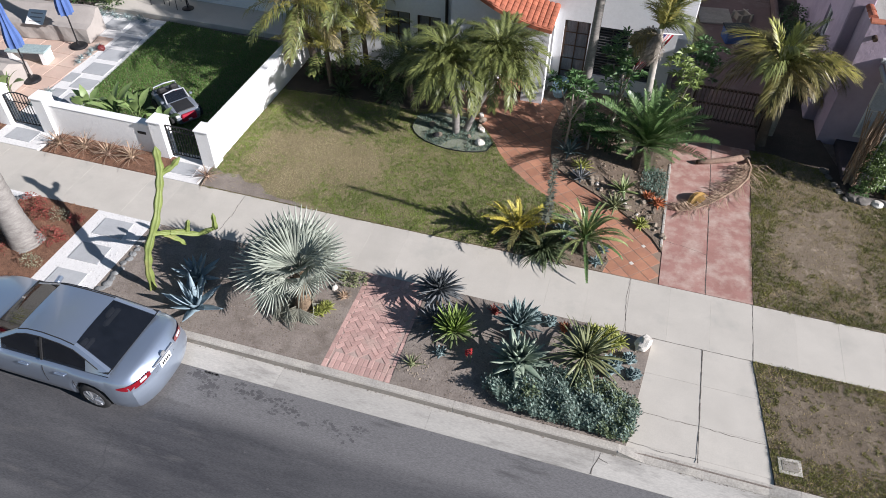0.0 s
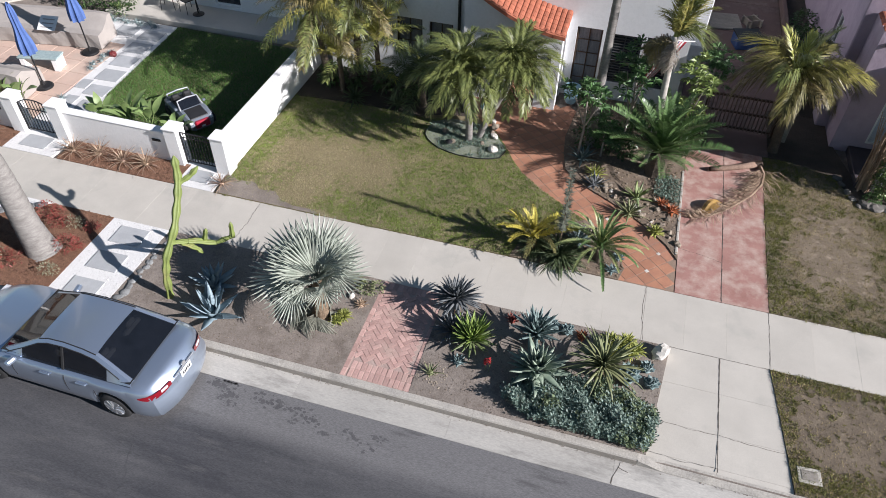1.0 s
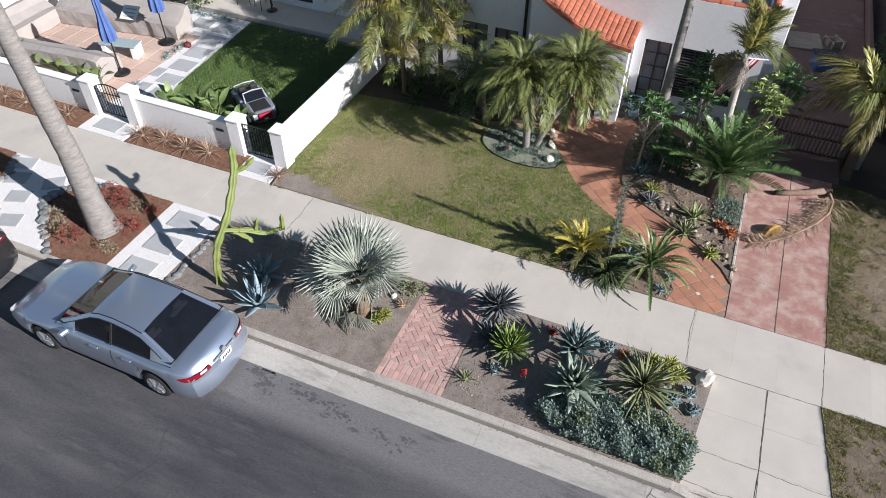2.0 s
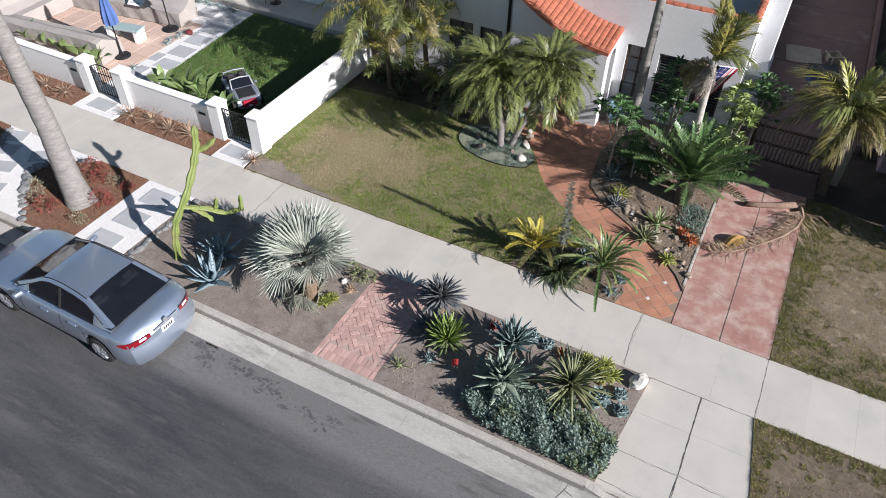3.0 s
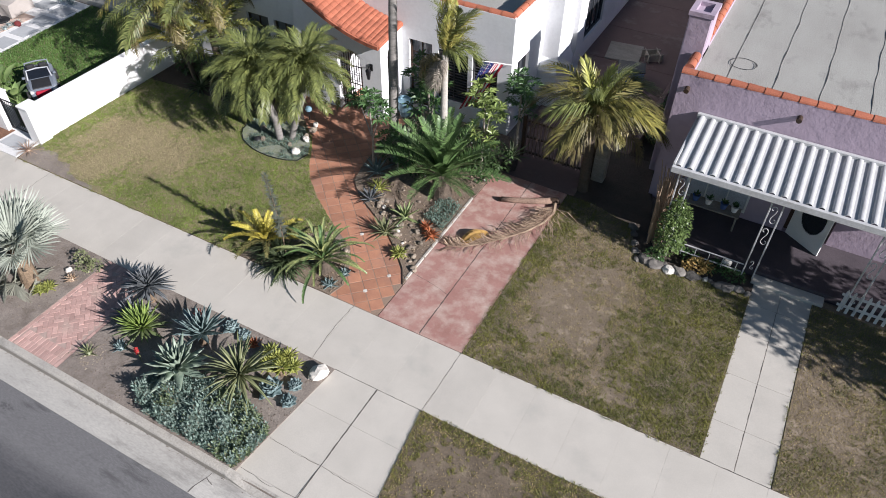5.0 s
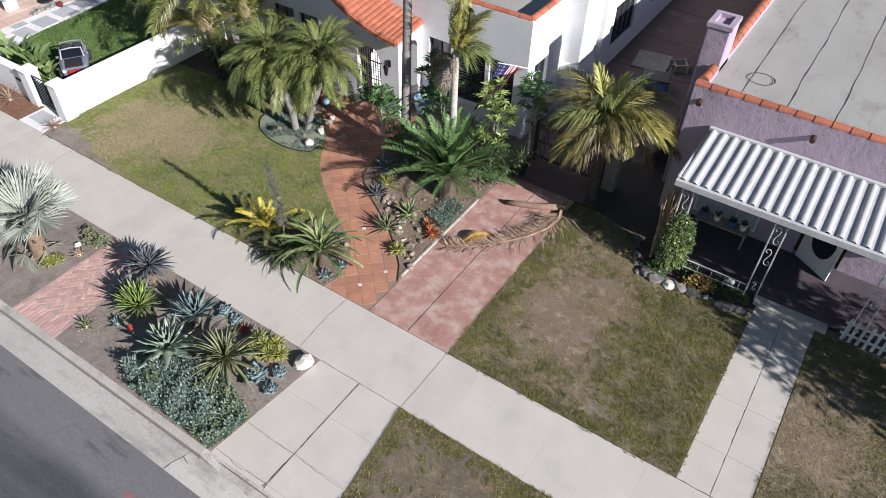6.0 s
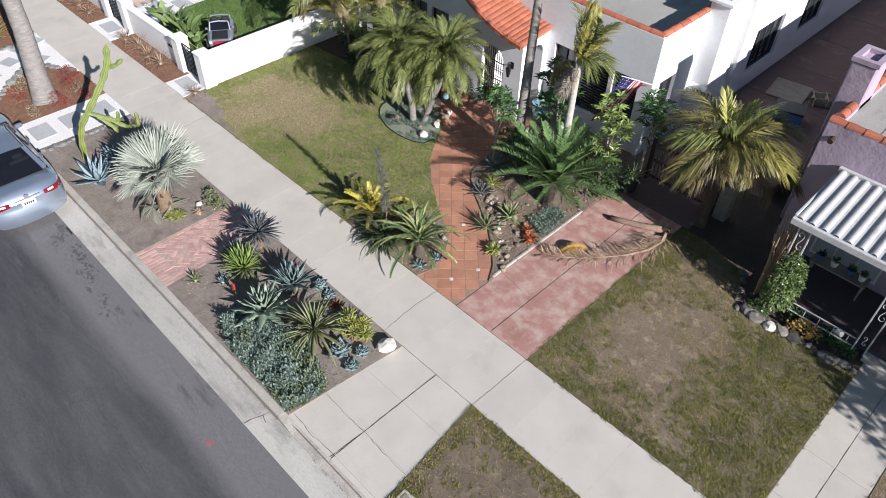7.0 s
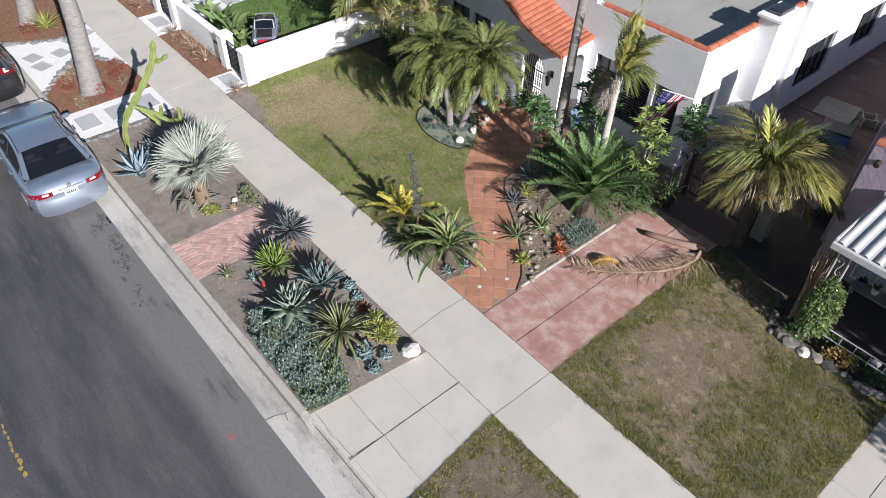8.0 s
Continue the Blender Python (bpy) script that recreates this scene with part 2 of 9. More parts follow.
def chamfered(x0, x1, y0, y1, z0, z1, b):
    if b <= 0:
        vs = [(x, y, z) for z in (z0, z1) for y in (y0, y1) for x in (x0, x1)]
        return vs, [(0, 2, 3, 1), (4, 5, 7, 6), (0, 1, 5, 4), (2, 6, 7, 3), (0, 4, 6, 2), (1, 3, 7, 5)]
    b = min(b, (x1 - x0) * 0.45, (y1 - y0) * 0.45, (z1 - z0) * 0.45)
    lo, hi, vs, at = (x0, y0, z0), (x1, y1, z1), [], {}
    for sx in (0, 1):
        for sy in (0, 1):
            for sz in (0, 1):
                for axis in range(3):
                    s = (sx, sy, sz)
                    p = [(hi[k] - (b if k != axis else 0)) if s[k] else (lo[k] + (b if k != axis else 0)) for k in range(3)]
                    at[s, axis] = len(vs)
                    vs.append(tuple(p))
    fs = []
    mid = Vector(((x0 + x1) / 2, (y0 + y1) / 2, (z0 + z1) / 2))

    def put(face):
        a, c, d = (Vector(vs[face[k]]) for k in (0, 1, 2))
        out = (a + c + d) / 3 - mid
        fs.append(tuple(face) if (c - a).cross(d - a).dot(out) > 0 else tuple(face[::-1]))

    for axis in range(3):
        u, w = [k for k in range(3) if k != axis]
        for end in (0, 1):
            ring = []
            for du, dw in ((0, 0), (1, 0), (1, 1), (0, 1)):
                s = [0, 0, 0]
                s[axis], s[u], s[w] = end, du, dw
                ring.append(at[tuple(s), axis])
            put(ring)
        for du in (0, 1):
            for dw in (0, 1):
                s0, s1 = [0, 0, 0], [0, 0, 0]
                s0[u] = s1[u] = du
                s0[w] = s1[w] = dw
                s1[axis] = 1
                s0, s1 = tuple(s0), tuple(s1)
                put([at[s0, u], at[s0, w], at[s1, w], at[s1, u]])
    for sx in (0, 1):
        for sy in (0, 1):
            for sz in (0, 1):
                put([at[(sx, sy, sz), k] for k in range(3)])
    return vs, fs


def part(name, bm, material, parent, label="", smooth=False):
    """Links a mesh as one object under a thing or a part."""
    data = bm.data(name) if isinstance(bm, Mesh) else bm
    if not data.materials:
        data.materials.append(material)
    if smooth:
        data.polygons.foreach_set("use_smooth", [True] * len(data.polygons))
    ob = new(name, data)
    ob.parent = parent
    if label:
        ob["label"] = label
    return ob


def thing(name, label, category, group="", at=(0, 0, 0), turn=0.0, kind=""):
    ob = new(name)
    ob.empty_display_size = 0.1
    ob.matrix_basis = pose(*at, 0, 0, turn)
    return tagged(ob, label, category, group, kind)


def solid(name, bm, material, label, category="", group="", kind="", at=None, turn=0.0, smooth=False):
    """A thing that is a single mesh."""
    ob = part(name, bm, material, None, "", smooth)
    if at is not None:
        ob.matrix_basis = pose(*at, 0, 0, turn)
    return tagged(ob, label, category, group, kind)


def inside(x, y, poly):
    hit = False
    for (ax, ay), (bx, by) in zip(poly, poly[1:] + poly[:1]):
        if (ay > y) != (by > y) and x < (bx - ax) * (y - ay) / (by - ay) + ax:
            hit = not hit
    return hit


rnd = random.Random(7)


# ---- ground, road, kerb, pavement ----
bm = Mesh()
profile = [(-400, -0.24), (-0.08, -0.24), (-0.06, -0.05), (400, -0.05)]
bm.add([(x, y, z) for x in (-400, 400) for y, z in profile], [(i, i + 4, i + 5, i + 1) for i in range(3)])
solid("ground", bm, SOIL, "bare dry soil under the street and gardens", "ground", kind="structure")

bm = Mesh()
xs = np.linspace(-60, 40, 101)
ys = [-0.64, -1.5, -2.5, -4.0, -6.0, -9.0, -14.0]
zs = [-0.165, -0.15, -0.13, -0.11, -0.09, -0.08, -0.12]
bm.add([(x, y, z) for x in xs for y, z in zip(ys, zs)],
       [(i * 7 + j, i * 7 + j + 1, (i + 1) * 7 + j + 1, (i + 1) * 7 + j) for i in range(100) for j in range(6)])
solid("road", bm, ASPHALT, "worn grey asphalt street with dark tyre and oil stains", "road", kind="structure")

# darker concrete: grime plus shade put into the colour
GRIME_SHADE = mat("grime_and_shade_concrete", (0.30, 0.275, 0.24), (0.2, 0.182, 0.158), scale=3.0, fine=40, rough=0.95, stain=(0.33, 0.3, 0.265), stain_scale=2.2, stain_at=(0.55, 0.7), stretch=(0.5, 1, 1.5))
KERB_Y = -0.15
gutter = thing("gutter", "pale concrete gutter along the kerb", "gutter", kind="structure")
for i in range(-20, 8):
    x0 = i * 3.05 - 0.5
    part("slab", Mesh().box(x0 + 0.0015, x0 + 3.0485, -0.66, KERB_Y, -0.3, -0.152), GUTTER, gutter)
kerb = thing("kerb", "weathered concrete kerb with a rounded edge", "kerb", kind="structure")


def kerb_piece(x0, x1, z0, z1):
    """Kerb stones with a rounded nose, whose height may run from z0 to z1."""
    ring = [(0.0, -0.3), (0.0, 0.0), (-0.10, 0.0), (-0.128, -0.012), (-0.145, -0.04), (-0.165, -0.2), (-0.165, -0.3)]
    vs, fs, n = [], [], len(ring)
    for x, top in ((x0, z0), (x1, z1)):
        vs += [(x, y, top + z if z > -0.06 else max(z, -0.3)) for y, z in ring]
    fs = [(i, (i + 1) % n, n + (i + 1) % n, n + i) for i in range(n)] + [tuple(range(n))[::-1], tuple(range(n, 2 * n))]
    stone = part("kerb_stone", Mesh().add(vs, fs), KERB, kerb)
    # thin strip that darkens the face, painting its shade along with grime
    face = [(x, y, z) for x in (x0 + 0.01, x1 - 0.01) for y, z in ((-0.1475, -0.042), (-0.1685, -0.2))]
    part("grimy_face", Mesh().add(face + [(x, y + 0.01, z) for x, y, z in face], [(0, 1, 3, 2), (4, 6, 7, 5), (0, 2, 6, 4), (1, 5, 7, 3), (0, 4, 5, 1), (2, 3, 7, 6)]), GRIME_SHADE, stone)
    return stone


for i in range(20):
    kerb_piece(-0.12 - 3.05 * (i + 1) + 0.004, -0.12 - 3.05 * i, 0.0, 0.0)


def lowered_kerb(x0, x1, a, b):
    """Sloping kerb of the drive; a, b: how far it is lowered at its ends (0 to 1)."""
    vs = []
    for x, k in ((x0, a), (x1, b)):
        vs += [(x, 0.0, -0.3), (x, 0.0, -0.03 * k), (x, -0.1, -0.085 * k), (x, -0.15 - 0.015 * k, -0.025 - 0.112 * k), (x, -0.165, -0.3)]
    part("kerb_stone", Mesh().add(vs, [(i, (i + 1) % 5, 5 + (i + 1) % 5, 5 + i) for i in range(5)] + [(4, 3, 2, 1, 0), (5, 6, 7, 8, 9)]), KERB, kerb)


lowered_kerb(-0.12, 0.35, 0.0, 1.0)
lowered_kerb(0.35, 2.45, 1.0, 1.0)
lowered_kerb(2.45, 2.95, 1.0, 0.0)
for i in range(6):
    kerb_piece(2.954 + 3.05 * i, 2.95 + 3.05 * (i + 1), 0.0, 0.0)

pavement = thing("pavement", "pale concrete footpath of square slabs with fine joints", "footpath", kind="structure")
for i in range(-47, 24):
    x0 = -0.335 + 0.85 * i
    tilt = rnd.uniform(-0.004, 0.004)
    wide = 0.008 if i in (0, 3, -11, 14) else 0.001
    part("slab", Mesh().box(x0 + wide / 2, x0 + 0.85 - 0.0005, 2.615, 4.165, -0.12, 0.002 + tilt * 0.25, 0.0008), WALK, pavement)

# the driveway's apron over the verge
apron = thing("driveway_apron", "cracked pale concrete driveway apron between kerb and footpath", "driveway", kind="structure")


def left_x(y):
    return 0.262 * y / 2.615


def right_x(y):
    return 2.52 - 0.325 * y / 2.615


rows_y = [-0.0, 0.10, 0.79, 1.72, 2.61]
for a, b in zip(rows_y, rows_y[1:]):
    for side in (0, 1):
        g = 0.004
        if side == 0:
            ring = [(left_x(a), a + g / 2), (1.235 - g, a + g / 2), (1.235 - g, b - g / 2), (left_x(b), b - g / 2)]
        else:
            ring = [(1.235 + g, a + g / 2), (right_x(a), a + g / 2), (right_x(b), b - g / 2), (1.235 + g, b - g / 2)]
        lo = [-0.03 if y < 0.02 else (-0.012 if y < 0.15 else 0.0) for _, y in ring]
        vs = [(x, y, z - 0.12) for (x, y), z in zip(ring, lo)] + [(x, y, z) for (x, y), z in zip(ring, lo)]
        fs = [(3, 2, 1, 0), (4, 5, 6, 7)] + [(i, (i + 1) % 4, 4 + (i + 1) % 4, 4 + i) for i in range(4)]
        part("slab", Mesh().add(vs, fs), WALK, apron)

# red driveway up to the gate
drive = thing("driveway", "faded red painted concrete driveway with worn pale patches", "driveway", kind="structure")
for y0, y1 in ((4.17, 9.95),):
    for x0, x1 in ((0.25, 1.237), (1.243, 2.225)):
        part("slab", Mesh().box(x0, x1 - 0.004, y0 + 0.005, y1 - 0.003, -0.1, 0.012 + rnd.uniform(-0.002, 0.002), 0.006), REDSLAB, drive)
for k in range(4):
    part("edging", Mesh().box(0.18, 0.245, 5.35 + 0.82 * k, 6.15 + 0.82 * k, -0.05, 0.05, 0.012), KERB, drive)
BACKDRIVE = mat("brown_worn_concrete", (0.155, 0.103, 0.095), (0.115, 0.077, 0.072), scale=1.0, fine=60, rough=0.9, vary=0.05, grain=0.12,
                stain=(0.2, 0.155, 0.145), stain_scale=1.0, stain_at=(0.55, 0.7))
for i in range(9):
    y0 = 9.95 + i * 2.4
    part("slab", Mesh().box(0.0 if i else 0.25, 3.05 if i else 2.38, y0 + 0.005, y0 + 2.39, -0.1, 0.008, 0.006), BACKDRIVE, drive)

# front walk of the lilac house
walkway = thing("front_walk", "pale concrete front walk with a centre joint", "footpath", kind="structure")
for y0, y1 in ((4.17, 5.1), (5.1, 6.3), (6.3, 7.5), (7.5, 8.4), (8.4, 9.3)):
    for x0, x1 in ((6.98, 7.57), (7.575, 8.2)):
        part("slab", Mesh().box(x0, x1 - 0.002, y0 + 0.003, y1 - 0.002, -0.1, 0.006, 0.005), WALK, walkway)


# ---- beds and lawns ----
PATH_LEFT = [(-0.97, 4.17), (-0.88, 4.55), (-1.15, 5.25), (-1.42, 5.62), (-1.95, 5.95), (-2.5, 6.26), (-3.15, 6.72), (-3.77, 7.25), (-4.12, 7.7), (-4.38, 8.15),
             (-4.8, 8.75), (-5.45, 9.3), (-6.2, 10.0), (-6.3, 10.6)]
PATH_RIGHT = [(0.24, 4.17), (0.24, 5.2), (-0.02, 5.62), (-0.4, 6.0), (-1.0, 6.5), (-1.68, 6.93), (-2.3, 7.3), (-2.75, 7.75), (-2.9, 8.4), (-3.0, 9.2), (-2.9, 10.6)]

SURFACES = {}


def surface(name, outline, z, material, label, category, step=0.0, rise=0.02):
    """A sheet of ground with that outline, gently uneven inside when step is given."""
    ob = solid(name, Mesh().slab(outline, z - 0.1, z), material, label, category, kind="structure")
    SURFACES[name] = outline
    return ob


lawn_main = [(-10.98, 4.17), (-3.45, 4.17), (-3.3, 4.8), (-2.5, 5.55), (-1.97, 5.93), (-2.52, 6.28), (-3.17, 6.74), (-3.79, 7.27), (-4.14, 7.72), (-4.4, 8.17),
             (-4.82, 8.77), (-5.47, 9.32), (-6.2, 10.05), (-6.3, 10.8), (-10.98, 10.8)]
surface("lawn", lawn_main, 0.02, LAWN, "patchy front lawn of half-dry grass", "lawn")
lawn_right = [(2.235, 4.17), (6.975, 4.17), (6.975, 8.7), (5.4, 8.55), (4.45, 8.65), (3.95, 9.6), (2.9, 9.9), (2.235, 9.9)]
surface("bare_corner", [(-10.96, 4.18), (-9.9, 4.175), (-8.2, 4.175), (-8.35, 4.3), (-8.9, 4.28), (-9.3, 4.42), (-9.55, 4.66), (-9.95, 4.6), (-10.2, 4.84), (-10.6, 4.78), (-10.95, 4.9)], 0.026, SOIL, "worn grey soil at the corner of the lawn", "bare soil")
# dark soil sheet that paints in the deep shade under the palms
surface("palm_bed", [(-10.97, 8.85), (-9.9, 8.95), (-8.6, 9.0), (-7.2, 8.95), (-6.3, 9.3), (-5.5, 9.35), (-6.2, 10.05), (-6.3, 10.8), (-10.97, 10.8)], 0.034, SHADESOIL, "soil bed under the palms by the house, coloured dark for shade", "soil bed")
surface("neighbour_lawn", lawn_right, 0.015, BARE, "worn lawn with bare brown earth patches", "lawn")
VERGESOIL = mat("brown_verge_soil", (0.165, 0.13, 0.093), (0.11, 0.086, 0.061), scale=1.3, fine=34, rough=0.95, bump=0.4, grain=0.28, dist=0.03, stain=(0.21, 0.168, 0.12), stain_scale=3.4, stain_at=(0.52, 0.68))
verge = [(2.53, 0.0), (14.0, 0.0), (14.0, 2.61), (2.2, 2.61)]
surface("verge_lawn", verge, 0.012, VERGESOIL, "dry verge of thin grass and bare earth by the kerb", "lawn")
surface("far_lawn", [(8.21, 4.17), (14.0, 4.17), (14.0, 9.2), (8.21, 9.2)], 0.015, BARE, "dry neighbour lawn of straw and bare earth", "lawn")
green_lawn = [(-16.3, 7.0), (-15.8, 5.22), (-11.2, 5.22), (-11.2, 11.3), (-16.2, 11.6)]
surface("green_lawn", [(-15.55, 5.22), (-11.2, 5.22), (-11.2, 11.3), (-16.5, 11.5), (-16.2, 7.2)], 0.02, LAWN, "thick dark green lawn in the shade of a white wall", "lawn")
surface("planting_bed", [(-11.3, 0.0), (-5.88, 0.0), (-5.88, 2.61), (-11.3, 2.61)], 0.012, SOIL, "bare dry soil bed along the kerb", "soil bed")
surface("verge_bed", [(-4.46, 0.0), (0.0, 0.0), (0.26, 2.61), (-4.5, 2.61)], 0.012, SOIL, "dry soil bed with scattered grit by the driveway apron", "soil bed")
surface("path_bed", [(-3.45, 4.17), (-0.97, 4.17), (-0.88, 4.55), (-1.15, 5.25), (-1.42, 5.62), (-1.97, 5.93), (-2.5, 5.55), (-3.3, 4.8)], 0.03, GARDENSOIL,
        "soil bed between lawn and tiled path", "soil bed")
surface("garden_bed", PATH_RIGHT[1:] + [(-2.9, 11.5), (0.24, 11.5)], 0.035, GARDENSOIL, "soil bed with rocks and dry leaves before the house", "soil bed")
surface("mulch_bed", [(-14.3, 0.0), (-12.75, 0.0), (-12.75, 2.61), (-14.45, 2.61), (-15.55, 1.95), (-15.7, 1.35), (-15.2, 0.87)], 0.02, MULCH, "red bark mulch bed under the street palm", "mulch bed")
surface("wall_bed", [(-15.6, 4.17), (-12.1, 4.17), (-12.1, 4.98), (-15.6, 4.98)], 0.02, MULCH, "strip of red bark mulch along the white wall", "mulch bed")
surface("far_wall_bed", [(-24.0, 4.17), (-17.3, 4.17), (-17.3, 5.0), (-24.0, 5.0)], 0.02, MULCH, "strip of red bark mulch before the far wall", "mulch bed")
# these two beds carry their shade in the soil colour
surface("side_bed", [(3.06, 12.36), (3.99, 12.36), (3.99, 30.0), (3.06, 30.0)], 0.02, SHADESOIL, "strip of soil beside the lilac house, coloured dark for shade", "soil bed")
surface("porch_bed", [(2.39, 12.34), (2.39, 9.9), (2.9, 9.9), (3.95, 9.6), (4.45, 8.65), (5.4, 8.55), (6.975, 8.7), (6.975, 9.25), (4.6, 9.25), (4.1, 11.0), (3.99, 11.0), (3.99, 12.34)], 0.02, SHADESOIL,
        "soil bed by the porch, coloured dark for shade", "soil bed")

# ---- white garden wall with posts and gates ----


def wall_run(name, x0, x1, y0, y1, h, label):
    w = thing(name, label, "wall", kind="structure")
    part("wall", Mesh().box(x0, x1, y0, y1, -0.05, h - 0.05, 0.01), STUCCO_WHITE, w)
    part("coping", Mesh().box(x0 - 0.015, x1 + 0.015, y0 - 0.015, y1 + 0.015, h - 0.05, h, 0.02), STUCCO_WHITE, w)
    return w


def gate_post(x, y, h, label="square white stucco gate post"):
    p = thing("gate_post", label, "gate post", "white gate posts", (x, y, 0))
    part("shaft", Mesh().box(-0.19, 0.19, -0.19, 0.19, -0.05, h - 0.06, 0.012), STUCCO_WHITE, p)
    part("cap", Mesh().box(-0.215, 0.215, -0.215, 0.215, h - 0.06, h, 0.02), STUCCO_WHITE, p)
    return p


wall_run("wall_east", -11.2, -10.98, 5.12, 11.3, 1.04, "bright white stucco boundary wall with a smooth coping")
wall_run("wall_front", -15.75, -12.62, 4.98, 5.2, 0.92, "white rough stucco front wall behind a mulch strip")
wall_run("wall_front_far", -24.0, -17.5, 4.98, 5.2, 0.92, "white rough stucco wall beyond the arched gate")
for x in (-17.32, -15.9, -12.42, -11.1):
    gate_post(x, 5.07, 1.12)
for x in (-17.85, -12.95):
    m = thing("mailbox_slot", "small dark mail slot in the white wall", "mail slot", at=(x, 4.97, 0.62))
    part("plate", Mesh().box(-0.12, 0.12, -0.012, 0.012, -0.035, 0.035, 0.004), BLACKMETAL, m)


def iron_gate(x0, x1, y, h, arch, label, bars=9):
    g = thing("iron_gate", label, "gate", at=((x0 + x1) / 2, y, 0))
    w = (x1 - x0) / 2 - 0.01
    tops = [h + arch * (1 - (k / 8 - 1) ** 2) for k in range(17)]
    part("top_rail", Mesh().tube([(-w + 2 * w * k / 16, 0, tops[k]) for k in range(17)], 0.018, 6), BLACKMETAL, g)
    part("bottom_rail", Mesh().tube([(-w, 0, 0.1), (w, 0, 0.1)], 0.018, 6), BLACKMETAL, g)
    part("middle_rail", Mesh().tube([(-w, 0, h - 0.14), (w, 0, h - 0.14)], 0.014, 6), BLACKMETAL, g)
    for s in (-1, 1):
        part("stile", Mesh().tube([(s * w, 0, 0.05), (s * w, 0, h)], 0.022, 6), BLACKMETAL, g)
    for k in range(bars):
        x = -w + 2 * w * (k + 1) / (bars + 1)
        top = h + arch * (1 - (x / w) ** 2)
        part("bar", Mesh().tube([(x, 0, 0.1), (x, 0, top)], 0.011, 6), BLACKMETAL, g)
    return g


iron_gate(-17.12, -16.1, 5.02, 0.9, 0.16, "black wrought-iron gate with an arched top", 9)
iron_gate(-12.22, -11.31, 5.02, 0.98, 0.0, "plain black metal garden gate", 10)

# ---- white house ----
HX = -0.24
house = thing("house", "white stucco bungalow with clay-tiled porch and coping", "house")


def wall_with_holes(name, parent, axis, at, thick, a0, a1, z0, z1, holes, material, label=""):
    """A wall in the plane axis = at, which grows by thick away from its face, with square openings (a0, a1, z0, z1)."""
    cuts_a = sorted({a0, a1, *(h[0] for h in holes), *(h[1] for h in holes)})
    cuts_z = sorted({z0, z1, *(h[2] for h in holes), *(h[3] for h in holes)})
    b = Mesh()
    for p, q in zip(cuts_a, cuts_a[1:]):
        run = None
        for r, s in zip(cuts_z, cuts_z[1:]):
            mid_a, mid_z = (p + q) / 2, (r + s) / 2
            if any(h[0] < mid_a < h[1] and h[2] < mid_z < h[3] for h in holes):
                continue
            lo, hi = sorted((at, at + thick))
            if axis == "y":
                b.box(p, q, lo, hi, r, s)
            else:
                b.box(lo, hi, p, q, r, s)
    return part(name, b.weld(), material, parent, label)


def window_in(parent, axis, at, a0, a1, z0, z1, out, rows=1, cols=2, material=DARKWOOD, blind=False, deep=0.1):
    """A window in an opening: frame, glazing bars, pane, sill. out: -1 or 1, which way outdoors lies along the axis."""
    def b(u0, u1, w0, w1, c0, c1, bev=0.004):
        lo, hi = sorted((at - out * w0, at - out * w1))
        return Mesh().box(u0, u1, lo, hi, c0, c1, bev) if axis == "y" else Mesh().box(lo, hi, u0, u1, c0, c1, bev)
    win = part("window", b(a0 + 0.045, a1 - 0.045, deep + 0.02, deep + 0.028, z0 + 0.045, z1 - 0.045, 0), GLASS, parent)
    for u0, u1, c0, c1 in ((a0, a0 + 0.05, z0, z1), (a1 - 0.05, a1, z0, z1), (a0 + 0.05, a1 - 0.05, z0, z0 + 0.05), (a0 + 0.05, a1 - 0.05, z1 - 0.05, z1)):
        part("frame", b(u0, u1, deep - 0.03, deep + 0.04, c0, c1), material, win)
    for k in range(1, cols):
        u = a0 + (a1 - a0) * k / cols
        part("mullion", b(u - 0.016, u + 0.016, deep - 0.012, deep + 0.019, z0 + 0.05, z1 - 0.05), material, win)
    for k in range(1, rows):
        c = z0 + (z1 - z0) * k / rows
        part("glazing_bar", b(a0 + 0.05, a1 - 0.05, deep - 0.008, deep + 0.019, c - 0.011, c + 0.011), material, win)
    return win


# front walls
LOUVRE = mat("dark_window_louvre", (0.07, 0.072, 0.078), (0.05, 0.052, 0.056), scale=4, fine=40, rough=0.6)
CURTAIN = mat("curtained_pane", (0.17, 0.185, 0.21), (0.12, 0.13, 0.15), scale=7, fine=30, rough=0.12, bump=0.0, spec=0.8, stretch=(3.0, 1.0, 0.5))
front_holes = [(-3.32, -2.6, 0.12, 2.12), (-2.42, -1.5, 0.55, 2.06), (-1.38, -0.62, 0.55, 2.1)]
wall_with_holes("front_wall", house, "y", 11.55, 0.22, -3.62, HX, -0.05, 3.4, front_holes, STUCCO_HOUSE)
left_holes = [(-8.45, -7.66, 0.85, 1.97), (-7.45, -6.74, 0.85, 1.95)]
wall_with_holes("front_wall", house, "y", 10.85, 0.22, -10.6, -6.32, -0.05, 3.5, left_holes, STUCCO_HOUSE)
# east wall, with its shallow chimney breast and rear part
side_holes = [(11.95, 12.7, 1.25, 2.05)]
wall_with_holes("side_wall", house, "x", HX, -0.22, 11.77, 13.95, -0.05, 3.4, side_holes, STUCCO_HOUSE)
rear_holes = [(14.68, 15.12, 1.3, 2.27), (16.7, 18.5, 0.6, 1.95), (20.0, 21.6, 0.8, 2.0)]
wall_with_holes("side_wall", house, "x", 0.02, -0.22, 14.17, 27.0, -0.05, 3.55, rear_holes, STUCCO_HOUSE)
part("return_wall", Mesh().box(-0.46, 0.02, 13.95, 14.17, -0.05, 3.4), STUCCO_HOUSE, house)
